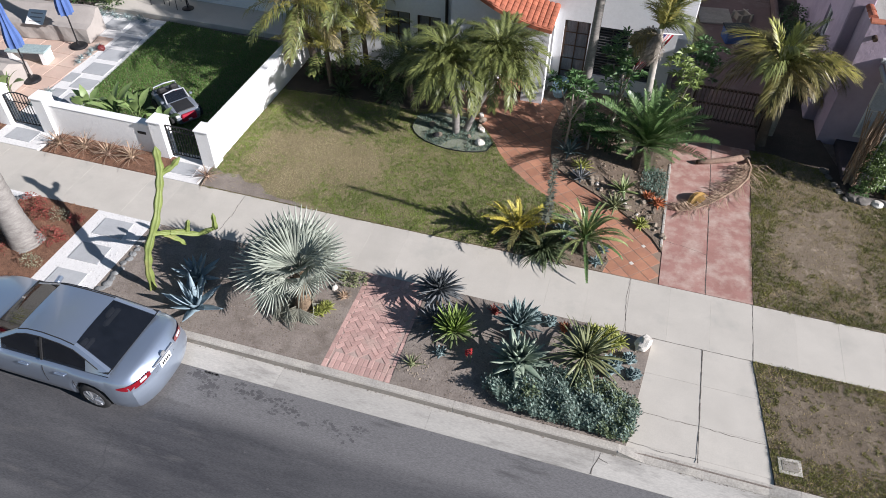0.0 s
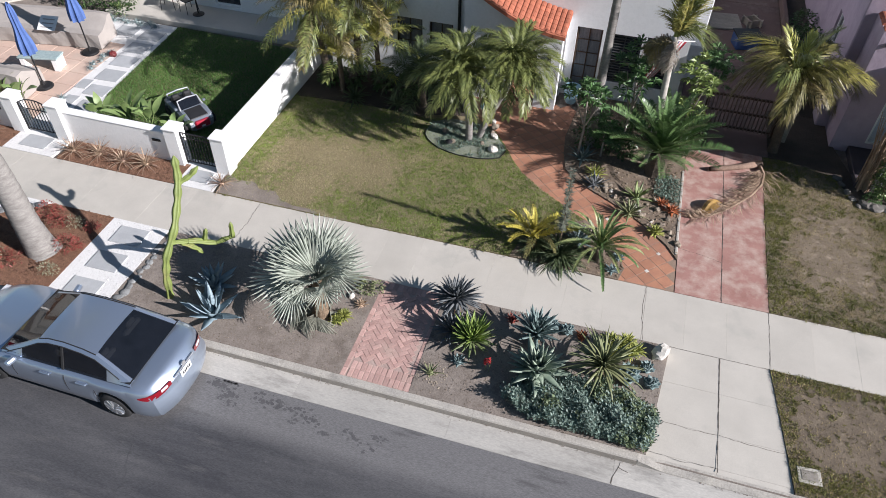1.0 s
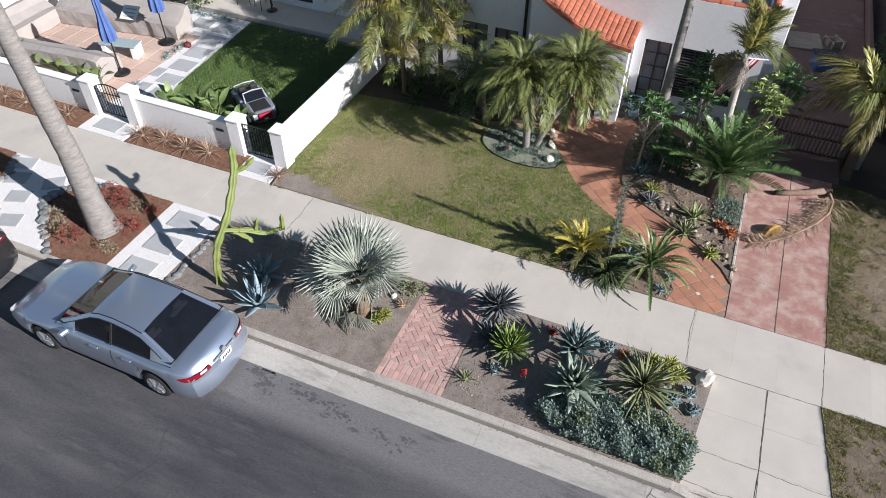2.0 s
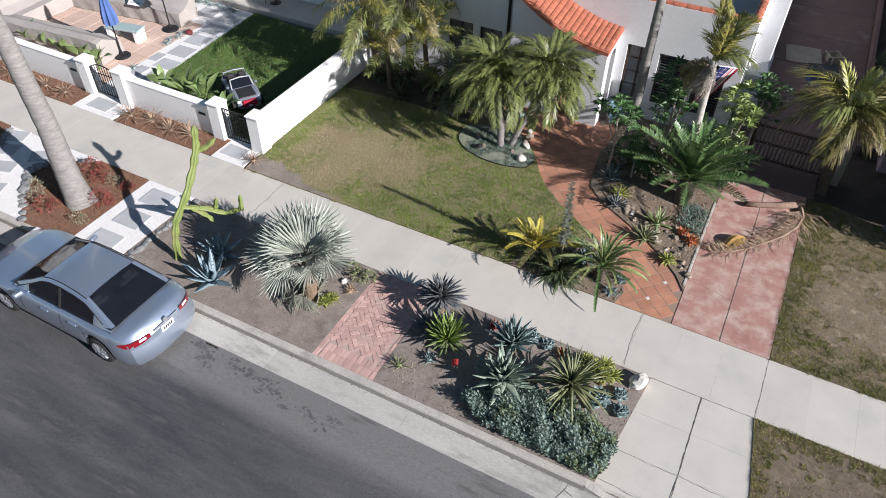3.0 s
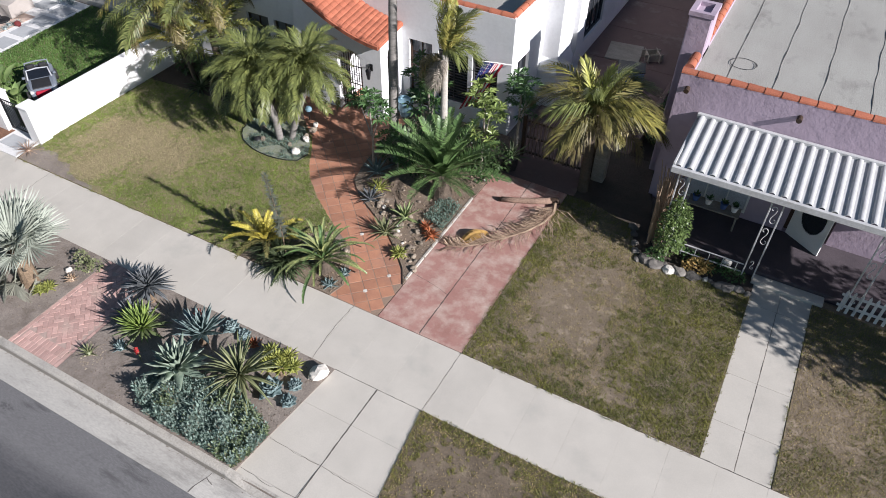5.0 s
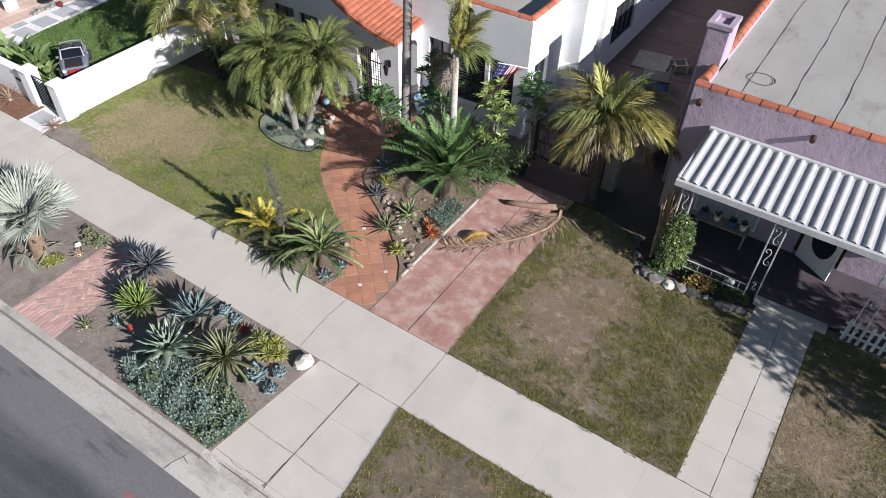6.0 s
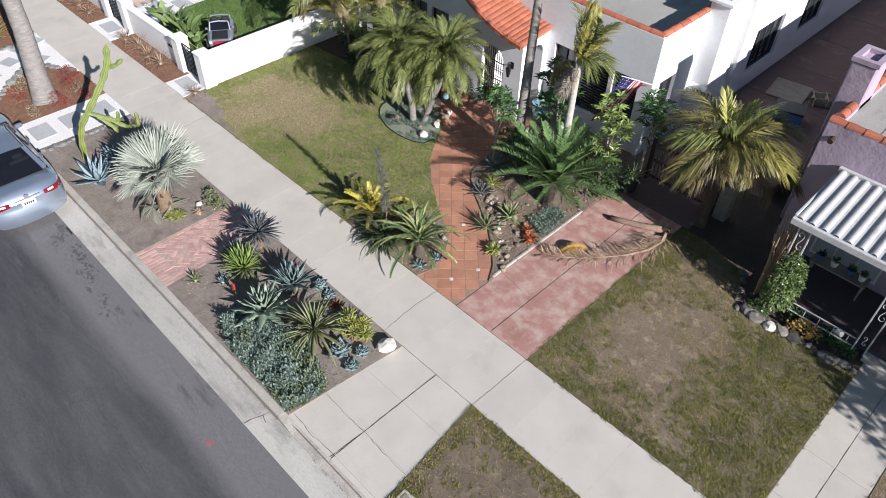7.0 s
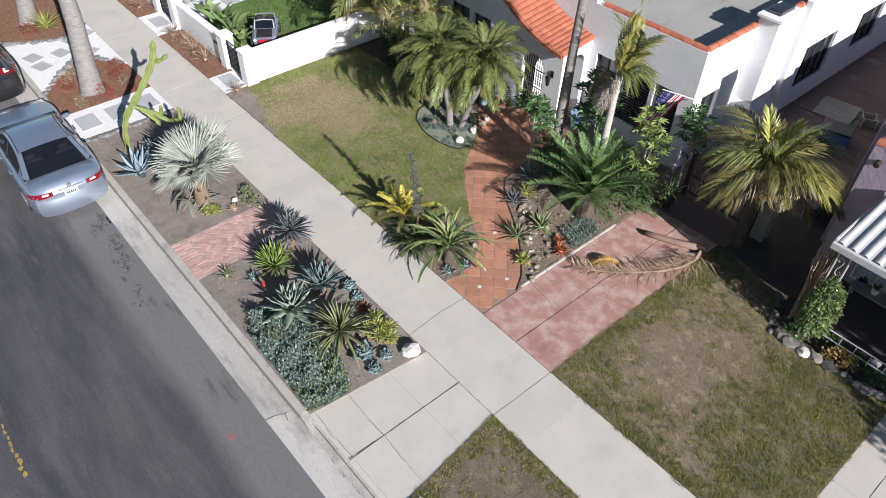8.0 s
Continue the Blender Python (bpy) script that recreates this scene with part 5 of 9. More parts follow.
spread_leaves(arch, "frond", arch_fr, 36, (0, 0, 0.36), 14, 86, 24, 16, (0.85, 1.1), power=0.9)
agave("small grey-green succulent at the tip of the bed", -1.15, 4.4, 0.2, 0.03, 24, ROSETTE, 5, 80, -0.1, seed=25, category="succulent", name="succulent", n=5)
agave("small grey-green succulent below the arching agave", -1.05, 4.85, 0.16, 0.03, 22, TEALAGAVE, 5, 80, -0.1, seed=26, category="succulent", name="succulent", n=5)
stalk = thing("flower_stalk", "tall thin dry flower stalk with sparse grey leaves", "flower stalk", at=(-2.4, 4.55, 0))
part("stem", Mesh().tube([(0, 0, 0), (0.02, -0.02, 0.9), (0.03, -0.1, 1.8), (0.02, -0.2, 2.6)], [0.016, 0.013, 0.009, 0.005], 6), TANBARK, stalk)
b, r = Mesh(), random.Random(4)
for k in range(460):
    u = r.uniform(0.3, 1.0)
    z = 2.62 * u
    a = r.uniform(0, 6.28)
    p = Vector((0.02, -0.2 * u * u, z))
    o = Vector((math.cos(a), math.sin(a), r.uniform(-0.2, 0.8))).normalized()
    s = r.uniform(0.07, 0.19) * (1.25 - 0.6 * u)
    sd = Vector((-math.sin(a), math.cos(a), 0)) * s * 0.12
    b.add([p, p + o * s * 0.5 - sd, p + o * s, p + o * s * 0.5 + sd], [(0, 1, 2, 3)])
part("leaves", b, leaf("grey_stalk_leaf", (0.21, 0.225, 0.17), (0.12, 0.135, 0.10)), stalk)
r = random.Random(9)
for k in range(16):
    u = k / 15
    x, y = -2.55 + 1.2 * u + r.uniform(-0.06, 0.06), 5.22 + 0.38 * math.sin(u * 2.6) + r.uniform(-0.06, 0.05)
    boulder("small pale rock edging the bed", x, y, r.uniform(0.05, 0.1), ROCK, 0.03, k, "bed edging rocks")

# ---- bed before the house ----
cyc = [as_mesh("frond", feather(1.78, 0.27, 44, 0.62, 0.55, 0.0165, 0.04, 0.05, s, 0.55, 0.014, 0.03), CYCAD, False) for s in (1, 2, 3)]
big = thing("cycad", "large deep green cycad with long arching feather fronds", "cycad", at=(-0.5, 8.3, 0))
part("trunk", trunk_tube([(0, 0, -0.05), (0, 0, 0.3), (0, 0, 0.62)], 0.28, 0.22, 8), DARKBARK, big)
spread_leaves(big, "frond", cyc, 42, (0, 0, 0.68), 22, 84, 8, 14, (0.95, 1.12), power=0.9)
spread_leaves(big, "frond", cyc, 9, (0, 0, 0.6), 0, 12, 9, 12, (0.48, 0.62))
spots = (("dark agave seedling by the tiled path", -1.95, 7.28, 0.36, 0.03, DARKAGAVE, 22), ("olive agave among pale rocks", -0.85, 7.1, 0.42, 0.036, ARCHAGAVE, 20),
         ("grey-green agave with stiff leaves at the path edge", -0.98, 6.42, 0.42, 0.026, OLIVE, 30), ("yellow succulent cushion beside the red driveway", -0.32, 5.95, 0.2, 0.03, YELLOWSUC, 40),
         ("orange-red succulent among rocks", 0.0, 6.85, 0.2, 0.03, ORANGELEAF, 26), ("orange-red succulent tuft near the driveway", -0.25, 7.05, 0.17, 0.026, ORANGELEAF, 22),
         ("yellow-green spiky bromeliad under the cycad", -2.0, 7.75, 0.3, 0.022, YELLOWSUC, 30), ("dark bromeliad in the shade", -2.4, 8.3, 0.4, 0.035, TEALAGAVE, 24))
for k, (lab, x, y, ln, w, m, c) in enumerate(spots):
    agave(lab, x, y, ln * 1.22, w * 1.15, c, m, 8, 82, 0.25, 0.03, 40 + k, "succulent", "succulent", n=5)
r = random.Random(15)
edge = [(-0.02, 5.66), (-0.4, 6.05), (-1.0, 6.55), (-1.68, 6.98), (-2.3, 7.36)]
for k in range(52):
    if k < 30:
        u = k / 30 * 4
        i = min(int(u), 3)
        x = edge[i][0] + (edge[i + 1][0] - edge[i][0]) * (u - i) + r.uniform(0, 0.28)
        y = edge[i][1] + (edge[i + 1][1] - edge[i][1]) * (u - i) + r.uniform(0, 0.2)
    else:
        x, y = r.uniform(-2.0, 0.15), r.uniform(6.2, 8.0)
        if not inside(x, y, SURFACES["garden_bed"]):
            continue
    boulder("rounded pale garden rock in the bed", x, y, r.uniform(0.03, 0.085), WHITEROCK if r.random() < 0.12 else ROCK, 0.035, 100 + k, "garden rocks")
b, r = Mesh(), random.Random(31)
for _ in range(1600):
    u, v = r.uniform(0, 1), r.uniform(0, 1)
    x, y = -0.45 + 0.62 * u, 7.35 + 1.0 * v - 0.25 * u
    a = r.uniform(0, 6.28)
    o = Vector((math.cos(a), math.sin(a), r.uniform(0.2, 1.2))).normalized()
    s = r.uniform(0.03, 0.06)
    sd = Vector((-math.sin(a), math.cos(a), 0)) * s * 0.3
    p = Vector((x, y, 0.04 + r.uniform(0, 0.1)))
    b.add([p, p + o * s * 0.5 - sd, p + o * s, p + o * s * 0.5 + sd], [(0, 1, 2, 3)])
tagged(part("creeper", b, MINT, None), "low blue-green creeper beside the red driveway", "ground cover", kind="stuff")

TREE_STEM = mat("pale_tree_bark", (0.34, 0.30, 0.26), (0.24, 0.21, 0.18), scale=8, fine=30, rough=0.9, bump=0.4)
leafy("small leafy tree with glossy whorled leaves by the porch", (-2.55, 8.35, 0), [(0.0, 0, 2.1, 0.3), (0.35, -0.1, 1.95, 0.26), (-0.35, 0.1, 2.0, 0.26), (0.1, 0.3, 1.75, 0.24)], 44, 0.21, PLUMERIA, "small_tree", "small tree",
      [([(0, 0, 0), (0.05, 0, 0.9), (0.0, 0, 2.0)], 0.035, 0.018), ([(0.04, 0, 1.0), (0.35, -0.1, 1.85)], 0.022, 0.013), ([(0.02, 0, 1.1), (-0.35, 0.1, 1.9)], 0.022, 0.013)], 2, TREE_STEM, 0.15, whorl=7)
leafy("leafy tree with glossy whorled leaves before the windows", (-1.48, 9.35, 0), [(0, 0, 2.85, 0.34), (0.25, -0.1, 2.45, 0.34), (-0.25, 0.0, 2.4, 0.34), (0.1, -0.1, 2.0, 0.3), (-0.3, -0.1, 1.8, 0.28)], 64, 0.23, PLUMERIA, "small_tree", "small tree",
      [([(0, 0, 0), (0.05, 0, 1.2), (0.0, 0, 2.7)], 0.045, 0.02), ([(0.04, 0, 1.0), (0.25, -0.1, 2.3)], 0.028, 0.014), ([(0.02, 0, 0.9), (-0.25, 0.0, 2.2)], 0.028, 0.014)], 3, TREE_STEM, 0.15, whorl=7)
leafy("leafy tree with broad yellow-green leaves at the house corner", (0.0, 9.5, 0), [(0, 0, 2.5, 0.3), (0.2, -0.1, 2.15, 0.28), (-0.2, 0.0, 2.3, 0.26), (0.15, 0.1, 1.8, 0.26), (-0.1, -0.1, 1.5, 0.24), (0.2, -0.1, 1.3, 0.22)], 66, 0.22, leaf("yellow_green_tree_leaf", (0.26, 0.32, 0.06), (0.14, 0.2, 0.04), 0.35),
      "small_tree", "small tree", [([(0, 0, 0), (0.0, 0, 1.2), (0.0, 0, 2.4)], 0.04, 0.02), ([(0.0, 0, 1.0), (0.2, -0.1, 2.0)], 0.025, 0.014)], 4, TREE_STEM, 0.15, whorl=7)
leafy("leafy shrub with broad leaves beside the driveway gate", (0.45, 10.65, 0), [(0, 0, 2.35, 0.34), (0.25, -0.1, 2.2, 0.32), (-0.2, 0.1, 2.0, 0.3), (0.1, 0, 1.6, 0.3)], 64, 0.2, PLUMERIA, "small_tree", "small tree",
      [([(0, 0, 0), (0.0, 0, 1.1), (0.0, 0, 2.2)], 0.04, 0.02), ([(0, 0, 1.0), (0.2, -0.1, 2.0)], 0.025, 0.014)], 5, TREE_STEM, 0.15, whorl=7)
leafy("low leafy bush between the tall palm trunk and the cycad", (-1.95, 8.6, 0), [(0, 0, 0.95, 0.3), (0.3, -0.1, 0.8, 0.28), (-0.3, 0.0, 0.85, 0.24)], 46, 0.2, PLUMERIA, "small_tree", "small tree",
      [([(0, 0, 0), (0.0, 0, 0.9)], 0.03, 0.015)], 9, TREE_STEM, 0.15, whorl=7)
leafy("dark shaded shrubs under the cycad and small trees", (-1.9, 9.1, 0), [(0, 0, 0.3, 0.4), (0.6, 0.3, 0.35, 0.4), (1.4, 0.9, 0.35, 0.45), (0.7, 1.2, 0.4, 0.4), (-0.4, 0.8, 0.35, 0.35), (2.0, 0.3, 0.4, 0.4), (2.15, 0.7, 0.5, 0.4), (1.7, 0.6, 0.6, 0.4), (-0.5, -0.1, 0.3, 0.35), (0.4, -0.35, 0.3, 0.35)], 2600, 0.1, SHRUB, seed=6)
GLAZE = mat("pale_blue_glaze", (0.22, 0.36, 0.43), (0.17, 0.29, 0.36), scale=6, fine=30, rough=0.3, grain=0.1)
urn = thing("planter", "pale blue glazed planter by the porch corner", "planter", at=(-3.15, 11.0, 0.03))
part("pot", Mesh().lathe([(0.14, 0.0), (0.21, 0.2), (0.23, 0.48), (0.25, 0.52), (0.21, 0.52), (0.19, 0.46)], 18), GLAZE, urn)
part("soil", Mesh().lathe([(0.19, 0.42), (0.19, 0.45)], 14), SHADESOIL, urn)
pot = thing("planter", "black plastic planter with a spiky plant beside the driveway", "planter", at=(0.5, 10.2, 0.02))
part("pot", Mesh().lathe([(0.17, 0.0), (0.22, 0.38), (0.24, 0.4), (0.21, 0.4), (0.19, 0.35)], 18), TRIMBLACK, pot)
spread_leaves(pot, "leaf", [as_mesh("leaf", thick_leaf(0.62, 0.03, 0.5), STRAP)], 22, (0, 0, 0.35), 25, 84, 71)
sign = thing("garden_lamp", "small pale solar lamp beside the tiled path", "garden lamp", at=(-5.4, 9.45, 0.03))
part("post", Mesh().tube([(0, 0, 0), (0, 0, 0.3)], 0.012, 6), BLACKMETAL, sign)
part("head", Mesh().lathe([(0.03, 0.26), (0.09, 0.3), (0.1, 0.36), (0.05, 0.42)], 14), GLAZE, sign)

# ---- palms ----
queen = [as_mesh("frond", feather(2.3, 0.5, 60, 1.3, 0.2, 0.013, 0.7, 0.12, s), PALMGREEN, False) for s in (1, 2)]
palm("tall slender queen palm with a smooth grey trunk", [(-2.3, 9.0, -0.05), (-2.32, 9.1, 2.0), (-2.31, 9.2, 4.2), (-2.3, 9.3, 6.6)], 0.13, 0.09, queen, 16, -25, 75, bark=PALMBARK, seed=3, rings=44)
WHITEBARK = mat("white_grey_palm_bark", (0.50, 0.47, 0.42), (0.36, 0.33, 0.29), scale=6, fine=30, rough=0.9, bump=0.5, stretch=(1, 1, 4))
tuft_fr = [as_mesh("frond", feather(1.35, 0.36, 46, 1.0, 0.7, 0.011, 0.9, 0.1, q, 1.5, 0.013, 0.4), m, False) for q, m in ((1, PALMGREEN), (2, PALMGOLD), (3, LIMEFROND))]
drape_fr = [as_mesh("frond", feather(1.1, 0.36, 44, 2.6, 0.2, 0.011, 1.1, 0.1, q, 1.4, 0.012, 0.4), m, False) for q, m in ((4, PALMGREEN), (5, PALMGOLD))]
small_palm = palm("small palm with thin pale trunk and drooping fronds", [(-0.72, 8.75, -0.05), (-0.76, 8.85, 1.8), (-0.82, 8.97, 3.5)], 0.1, 0.075, tuft_fr, 0, 60, 89, bark=WHITEBARK, seed=5, rings=40, shaft=PALMGREEN)
for k, (az, el) in enumerate(((35, 80), (10, 74), (60, 76), (95, 80), (-20, 78), (140, 84), (50, 68), (200, 86), (20, 64), (75, 66))):
    part("frond", tuft_fr[k % 3], None, small_palm).matrix_basis = pose(-0.1, 0.22, 3.5, 0, 0, az) @ pose(0.02, 0, 0, 0, -el, 0) @ pose(0, 0, 0, 37 * k, 0, 0) @ Matrix.Scale(0.85 + 0.05 * (k % 4), 4)
for k, (az, el) in enumerate(((30, 62), (55, 50), (5, 52), (85, 58), (-35, 60), (120, 64), (40, 38))):
    part("frond", drape_fr[k % 2], None, small_palm).matrix_basis = pose(-0.1, 0.22, 3.5, 0, 0, az) @ pose(0.03, 0, 0, 0, -el, 0) @ Matrix.Scale(0.75 + 0.06 * (k % 3), 4)
GREYDEAD = leaf("grey_dead_frond", (0.33, 0.29, 0.235), (0.22, 0.19, 0.15), rough=0.8)
hung = [as_mesh("frond", feather(0.72, 0.28, 40, 1.3, 0.1, 0.008, 1.2, 0.05, q, 1.0, 0.01, 0.6), m, False) for q, m in ((1, GREYDEAD), (2, GREYDEAD), (3, PALMOLD))]
r = random.Random(31)
for k, az in enumerate((150, 175, 200, 225, 250, 190, 275, 165, 210, 130)):
    part("frond", hung[k % 3], None, small_palm).matrix_basis = pose(-0.1, 0.22, 3.46, 0, 0, az + r.uniform(-8, 8)) @ pose(0.04, 0, 0, 0, r.uniform(5, 55), 0) @ pose(0, 0, 0, r.uniform(-40, 40), 0, 0)
pyg = [as_mesh("frond", feather(1.55, 0.3, 56, 1.75, 0.4, 0.0125, 0.6, 0.1, s, 0.9, 0.009, 0.3), PALMGREEN, False) for s in (1, 2, 3)]
palm("pygmy date palm with a rough leaning trunk", [(-5.5, 8.25, -0.05), (-5.5, 8.2, 0.7), (-5.62, 8.05, 1.55), (-5.66, 7.95, 2.3)], 0.1, 0.09, pyg, 58, -22, 84, bark=PALMBARK, seed=7, group="pygmy date palms", rings=26)
palm("pygmy date palm leaning towards the porch", [(-5.3, 8.45, -0.05), (-5.05, 8.5, 0.7), (-4.65, 8.45, 1.6), (-4.45, 8.4, 2.4)], 0.09, 0.085, pyg, 58, -22, 84, bark=PALMBARK, seed=8, group="pygmy date palms", rings=26)
areca = [as_mesh("frond", feather(2.0, 0.42, 38, 1.25, 0.3, 0.014, 0.7, 0.12, s, 1.0, 0.014, 0.35), m, False) for s, m in ((1, PALMGOLD), (2, PALMGREEN), (3, PALMOLD))]
gold_areca = [as_mesh("frond", feather(1.6, 0.38, 30, 1.0, 0.3, 0.018, 0.4, 0.12, s, 1.0, 0.014, 0.2), m, False) for s, m in ((1, LIMEFROND), (2, PALMGOLD), (3, PALMGREEN))]
palm("feathery palm with olive and brown fronds by the white wall", [(-10.35, 10.0, -0.05), (-10.35, 9.7, 1.2), (-10.3, 9.2, 2.6)], 0.12, 0.09, areca, 34, -40, 82, bark=DARKBARK, seed=9, group="palms by the white wall", rings=20)
palm("feathery palm with olive and brown fronds before the house", [(-9.5, 10.4, -0.05), (-9.5, 10.3, 1.4), (-9.5, 10.1, 2.9)], 0.12, 0.09, areca, 32, -40, 82, bark=DARKBARK, seed=10, group="palms by the white wall", rings=20)
palm("low yellow-green palm at the edge of the lawn", [(-9.7, 9.5, -0.05), (-9.65, 9.35, 0.7), (-9.6, 9.2, 1.3)], 0.08, 0.07, gold_areca, 16, 0, 80, bark=DARKBARK, seed=11, group="palms by the white wall", rings=14)
palm("yellow-green palm with feathery fronds beside the windows", [(-8.75, 10.1, -0.05), (-8.75, 10.0, 0.9), (-8.75, 9.9, 1.75)], 0.08, 0.07, gold_areca, 20, -10, 80, bark=DARKBARK, seed=12, group="palms by the white wall", rings=14)
dark_fr = [as_mesh("frond", feather(1.5, 0.32, 40, 1.5, 0.35, 0.011, 0.5, 0.1, s, 0.9, 0.009, 0.2), leaf("dark_palm_frond_%s" % ("inner", "outer")[s - 1], (0.12, 0.155, 0.05), (0.065, 0.09, 0.03)), False) for s in (1, 2)]
palm("bushy dark green palm between lawn and porch", [(-7.2, 9.5, -0.05), (-7.2, 9.35, 0.6), (-7.2, 9.2, 1.15)], 0.1, 0.09, dark_fr, 30, -20, 84, bark=DARKBARK, seed=17, rings=16)
PALMOLIVE = leaf("palm_frond_olive_gold", (0.245, 0.215, 0.045), (0.08, 0.078, 0.022), rough=0.42)
gate_fr = [as_mesh("frond", feather(1.75, 0.5, 66, bend, 0.3, 0.0125, 0.9, 0.14, s, 1.2, 0.017, 0.5), m, False) for s, m, bend in ((1, PALMOLIVE, 1.9), (2, PALMGOLD, 1.6), (3, PALMOLIVE, 2.3), (4, PALMGREEN, 1.4))]
gate_palm = palm("golden feather palm beside the driveway gate", [(2.5, 10.3, -0.05), (2.46, 10.35, 1.0), (2.36, 10.6, 2.05)], 0.13, 0.11, gate_fr, 17, 22, 72, seed=13, rings=16, twist=26, bark=DARKBARK, scale=(1.0, 1.15))
spear_fr = [as_mesh("frond", feather(1.3, 0.42, 46, 0.7, 0.9, 0.0135, 0.35, 0.16, s, 1.8, 0.016, 0.2), m, False) for s, m in ((7, PALMGREEN), (8, LIMEFROND))]
spread_leaves(gate_palm, "frond", spear_fr, 4, (-0.14, 0.3, 2.1), 66, 86, 23, 40, (0.95, 1.2), start=30)
skirt_fr = [as_mesh("frond", feather(1.55, 0.42, 52, 1.5, 0.2, 0.0125, 1.0, 0.12, s, 1.0, 0.014, 0.45), m, False) for s, m in ((5, PALMOLD), (6, PALMOLIVE))]
spread_leaves(gate_palm, "frond", skirt_fr, 11, (-0.14, 0.28, 2.0), 2, 28, 21, 30, (0.9, 1.1))
palm("thick grey street palm trunk rising from mulch", [(-13.64, 1.2, -0.05), (-13.7, 1.22, 0.2), (-13.82, 1.27, 0.6), (-14.12, 1.46, 1.9), (-14.7, 1.65, 4.2), (-15.4, 1.9, 7.5)], 0.37, 0.16, queen, 16, -25, 75, bark=PALMBARK, seed=14, rings=50)
leafy("shaded understory shrubs between the palms", (-8.6, 10.0, 0), [(0, 0, 0.35, 0.35), (0.9, -0.1, 0.4, 0.4), (1.7, 0.1, 0.35, 0.35), (-0.9, -0.1, 0.35, 0.35), (-1.6, -0.2, 0.35, 0.35)], 1300, 0.13, SHRUB, seed=8)
agave("dark broad-leaved plant in the shade of the palms", -9.2, 9.15, 0.6, 0.03, 40, STRAP, 10, 86, 0.9, 0.03, 201, "strap-leaf plant", "strap_leaf_plant", n=6)
agave("dark strap-leaved plant at the foot of the palms", -7.9, 9.25, 0.55, 0.028, 40, STRAP, 10, 86, 0.9, 0.03, 202, "strap-leaf plant", "strap_leaf_plant", n=6)


# ---- vehicles ----
PAINT = mat("silver_blue_car_paint", (0.48, 0.56, 0.68), (0.47, 0.55, 0.67), scale=0.5, fine=400, rough=0.3, bump=0.0, metal=0.8, grain=0.04, coat=0.8)
DARKPAINT = mat("black_car_paint", (0.022, 0.023, 0.026), (0.028, 0.028, 0.03), scale=0.5, fine=300, rough=0.25, bump=0.0, metal=0.2, grain=0.05, coat=1.0)
TYRE = mat("tyre_rubber", (0.02, 0.02, 0.021), (0.028, 0.028, 0.028), scale=10, fine=60, rough=0.85, bump=0.2)
ALLOY = mat("silver_alloy_rim", (0.62, 0.63, 0.65), (0.55, 0.56, 0.58), scale=5, fine=50, rough=0.3, bump=0.0, metal=0.8, grain=0.05)
TRIM = mat("black_plastic_trim", (0.02, 0.02, 0.021), (0.027, 0.027, 0.028), scale=5, fine=50, rough=0.5, bump=0.05)
REDLAMP = mat("red_lamp_lens", (0.22, 0.006, 0.015), (0.17, 0.005, 0.012), scale=5, fine=20, rough=0.15, bump=0.0, coat=1.0)
CLEARLAMP = mat("clear_lamp_lens", (0.72, 0.72, 0.72), (0.6, 0.6, 0.6), scale=5, fine=20, rough=0.15, bump=0.0, coat=1.0)
CARGLASS = mat("tinted_car_glass", (0.008, 0.010, 0.014), (0.011, 0.013, 0.018), scale=1.5, fine=6, rough=0.03, bump=0.0, grain=0.2, spec=0.6)
CARGLASS.node_tree.nodes["Principled BSDF"].inputs["Alpha"].default_value = 0.8
SEATCLOTH = mat("grey_seat_cloth", (0.16, 0.165, 0.175), (0.12, 0.125, 0.13), scale=6, fine=60, rough=0.9)


def curve_at(pts, x):
    return float(np.interp(x, [p[0] for p in pts], [p[1] for p in pts]))


def wheel(parent, x, y, radius, width, out):
    """A wheel with tyre and spoked rim; out: the side that its face shows, along y."""
    w = part("wheel", Mesh().lathe([(radius * 0.62, -width / 2), (radius * 0.9, -width / 2), (radius * 0.985, -width * 0.36), (radius, -width * 0.15), (radius, width * 0.15),
                                    (radius * 0.985, width * 0.36), (radius * 0.9, width / 2), (radius * 0.62, width / 2)], 32), TYRE, parent, smooth=True)
    w.matrix_basis = pose(x, y, radius, 90, 0, 0)
    f = -out * width / 2
    rim = Mesh().lathe([(radius * 0.66, f * 1.02), (radius * 0.62, f * 1.05), (radius * 0.58, f * 0.8), (radius * 0.56, f * 0.5)], 32)
    part("rim", rim, ALLOY, w)
    hub = Mesh().lathe([(radius * 0.6, f * 0.42), (radius * 0.6, f * 0.4)], 24)
    part("brake_disc", hub, TRIM, w)
    for k in range(5):
        for d in (-0.16, 0.16):
            a = 2 * math.pi * k / 5 + d
            p0 = Vector((radius * 0.1 * math.cos(a), radius * 0.1 * math.sin(a), f * 0.95))
            p1 = Vector((radius * 0.61 * math.cos(a + d * 0.35), radius * 0.61 * math.sin(a + d * 0.35), f * 0.9))
            part("spoke", Mesh().tube([p0, p1], [0.032, 0.026], 5), ALLOY, w)
    part("hub_cap", Mesh().lathe([(radius * 0.17, f * 0.85), (radius * 0.15, f * 1.04), (radius * 0.05, f * 1.08)], 14), ALLOY, w)
    return w


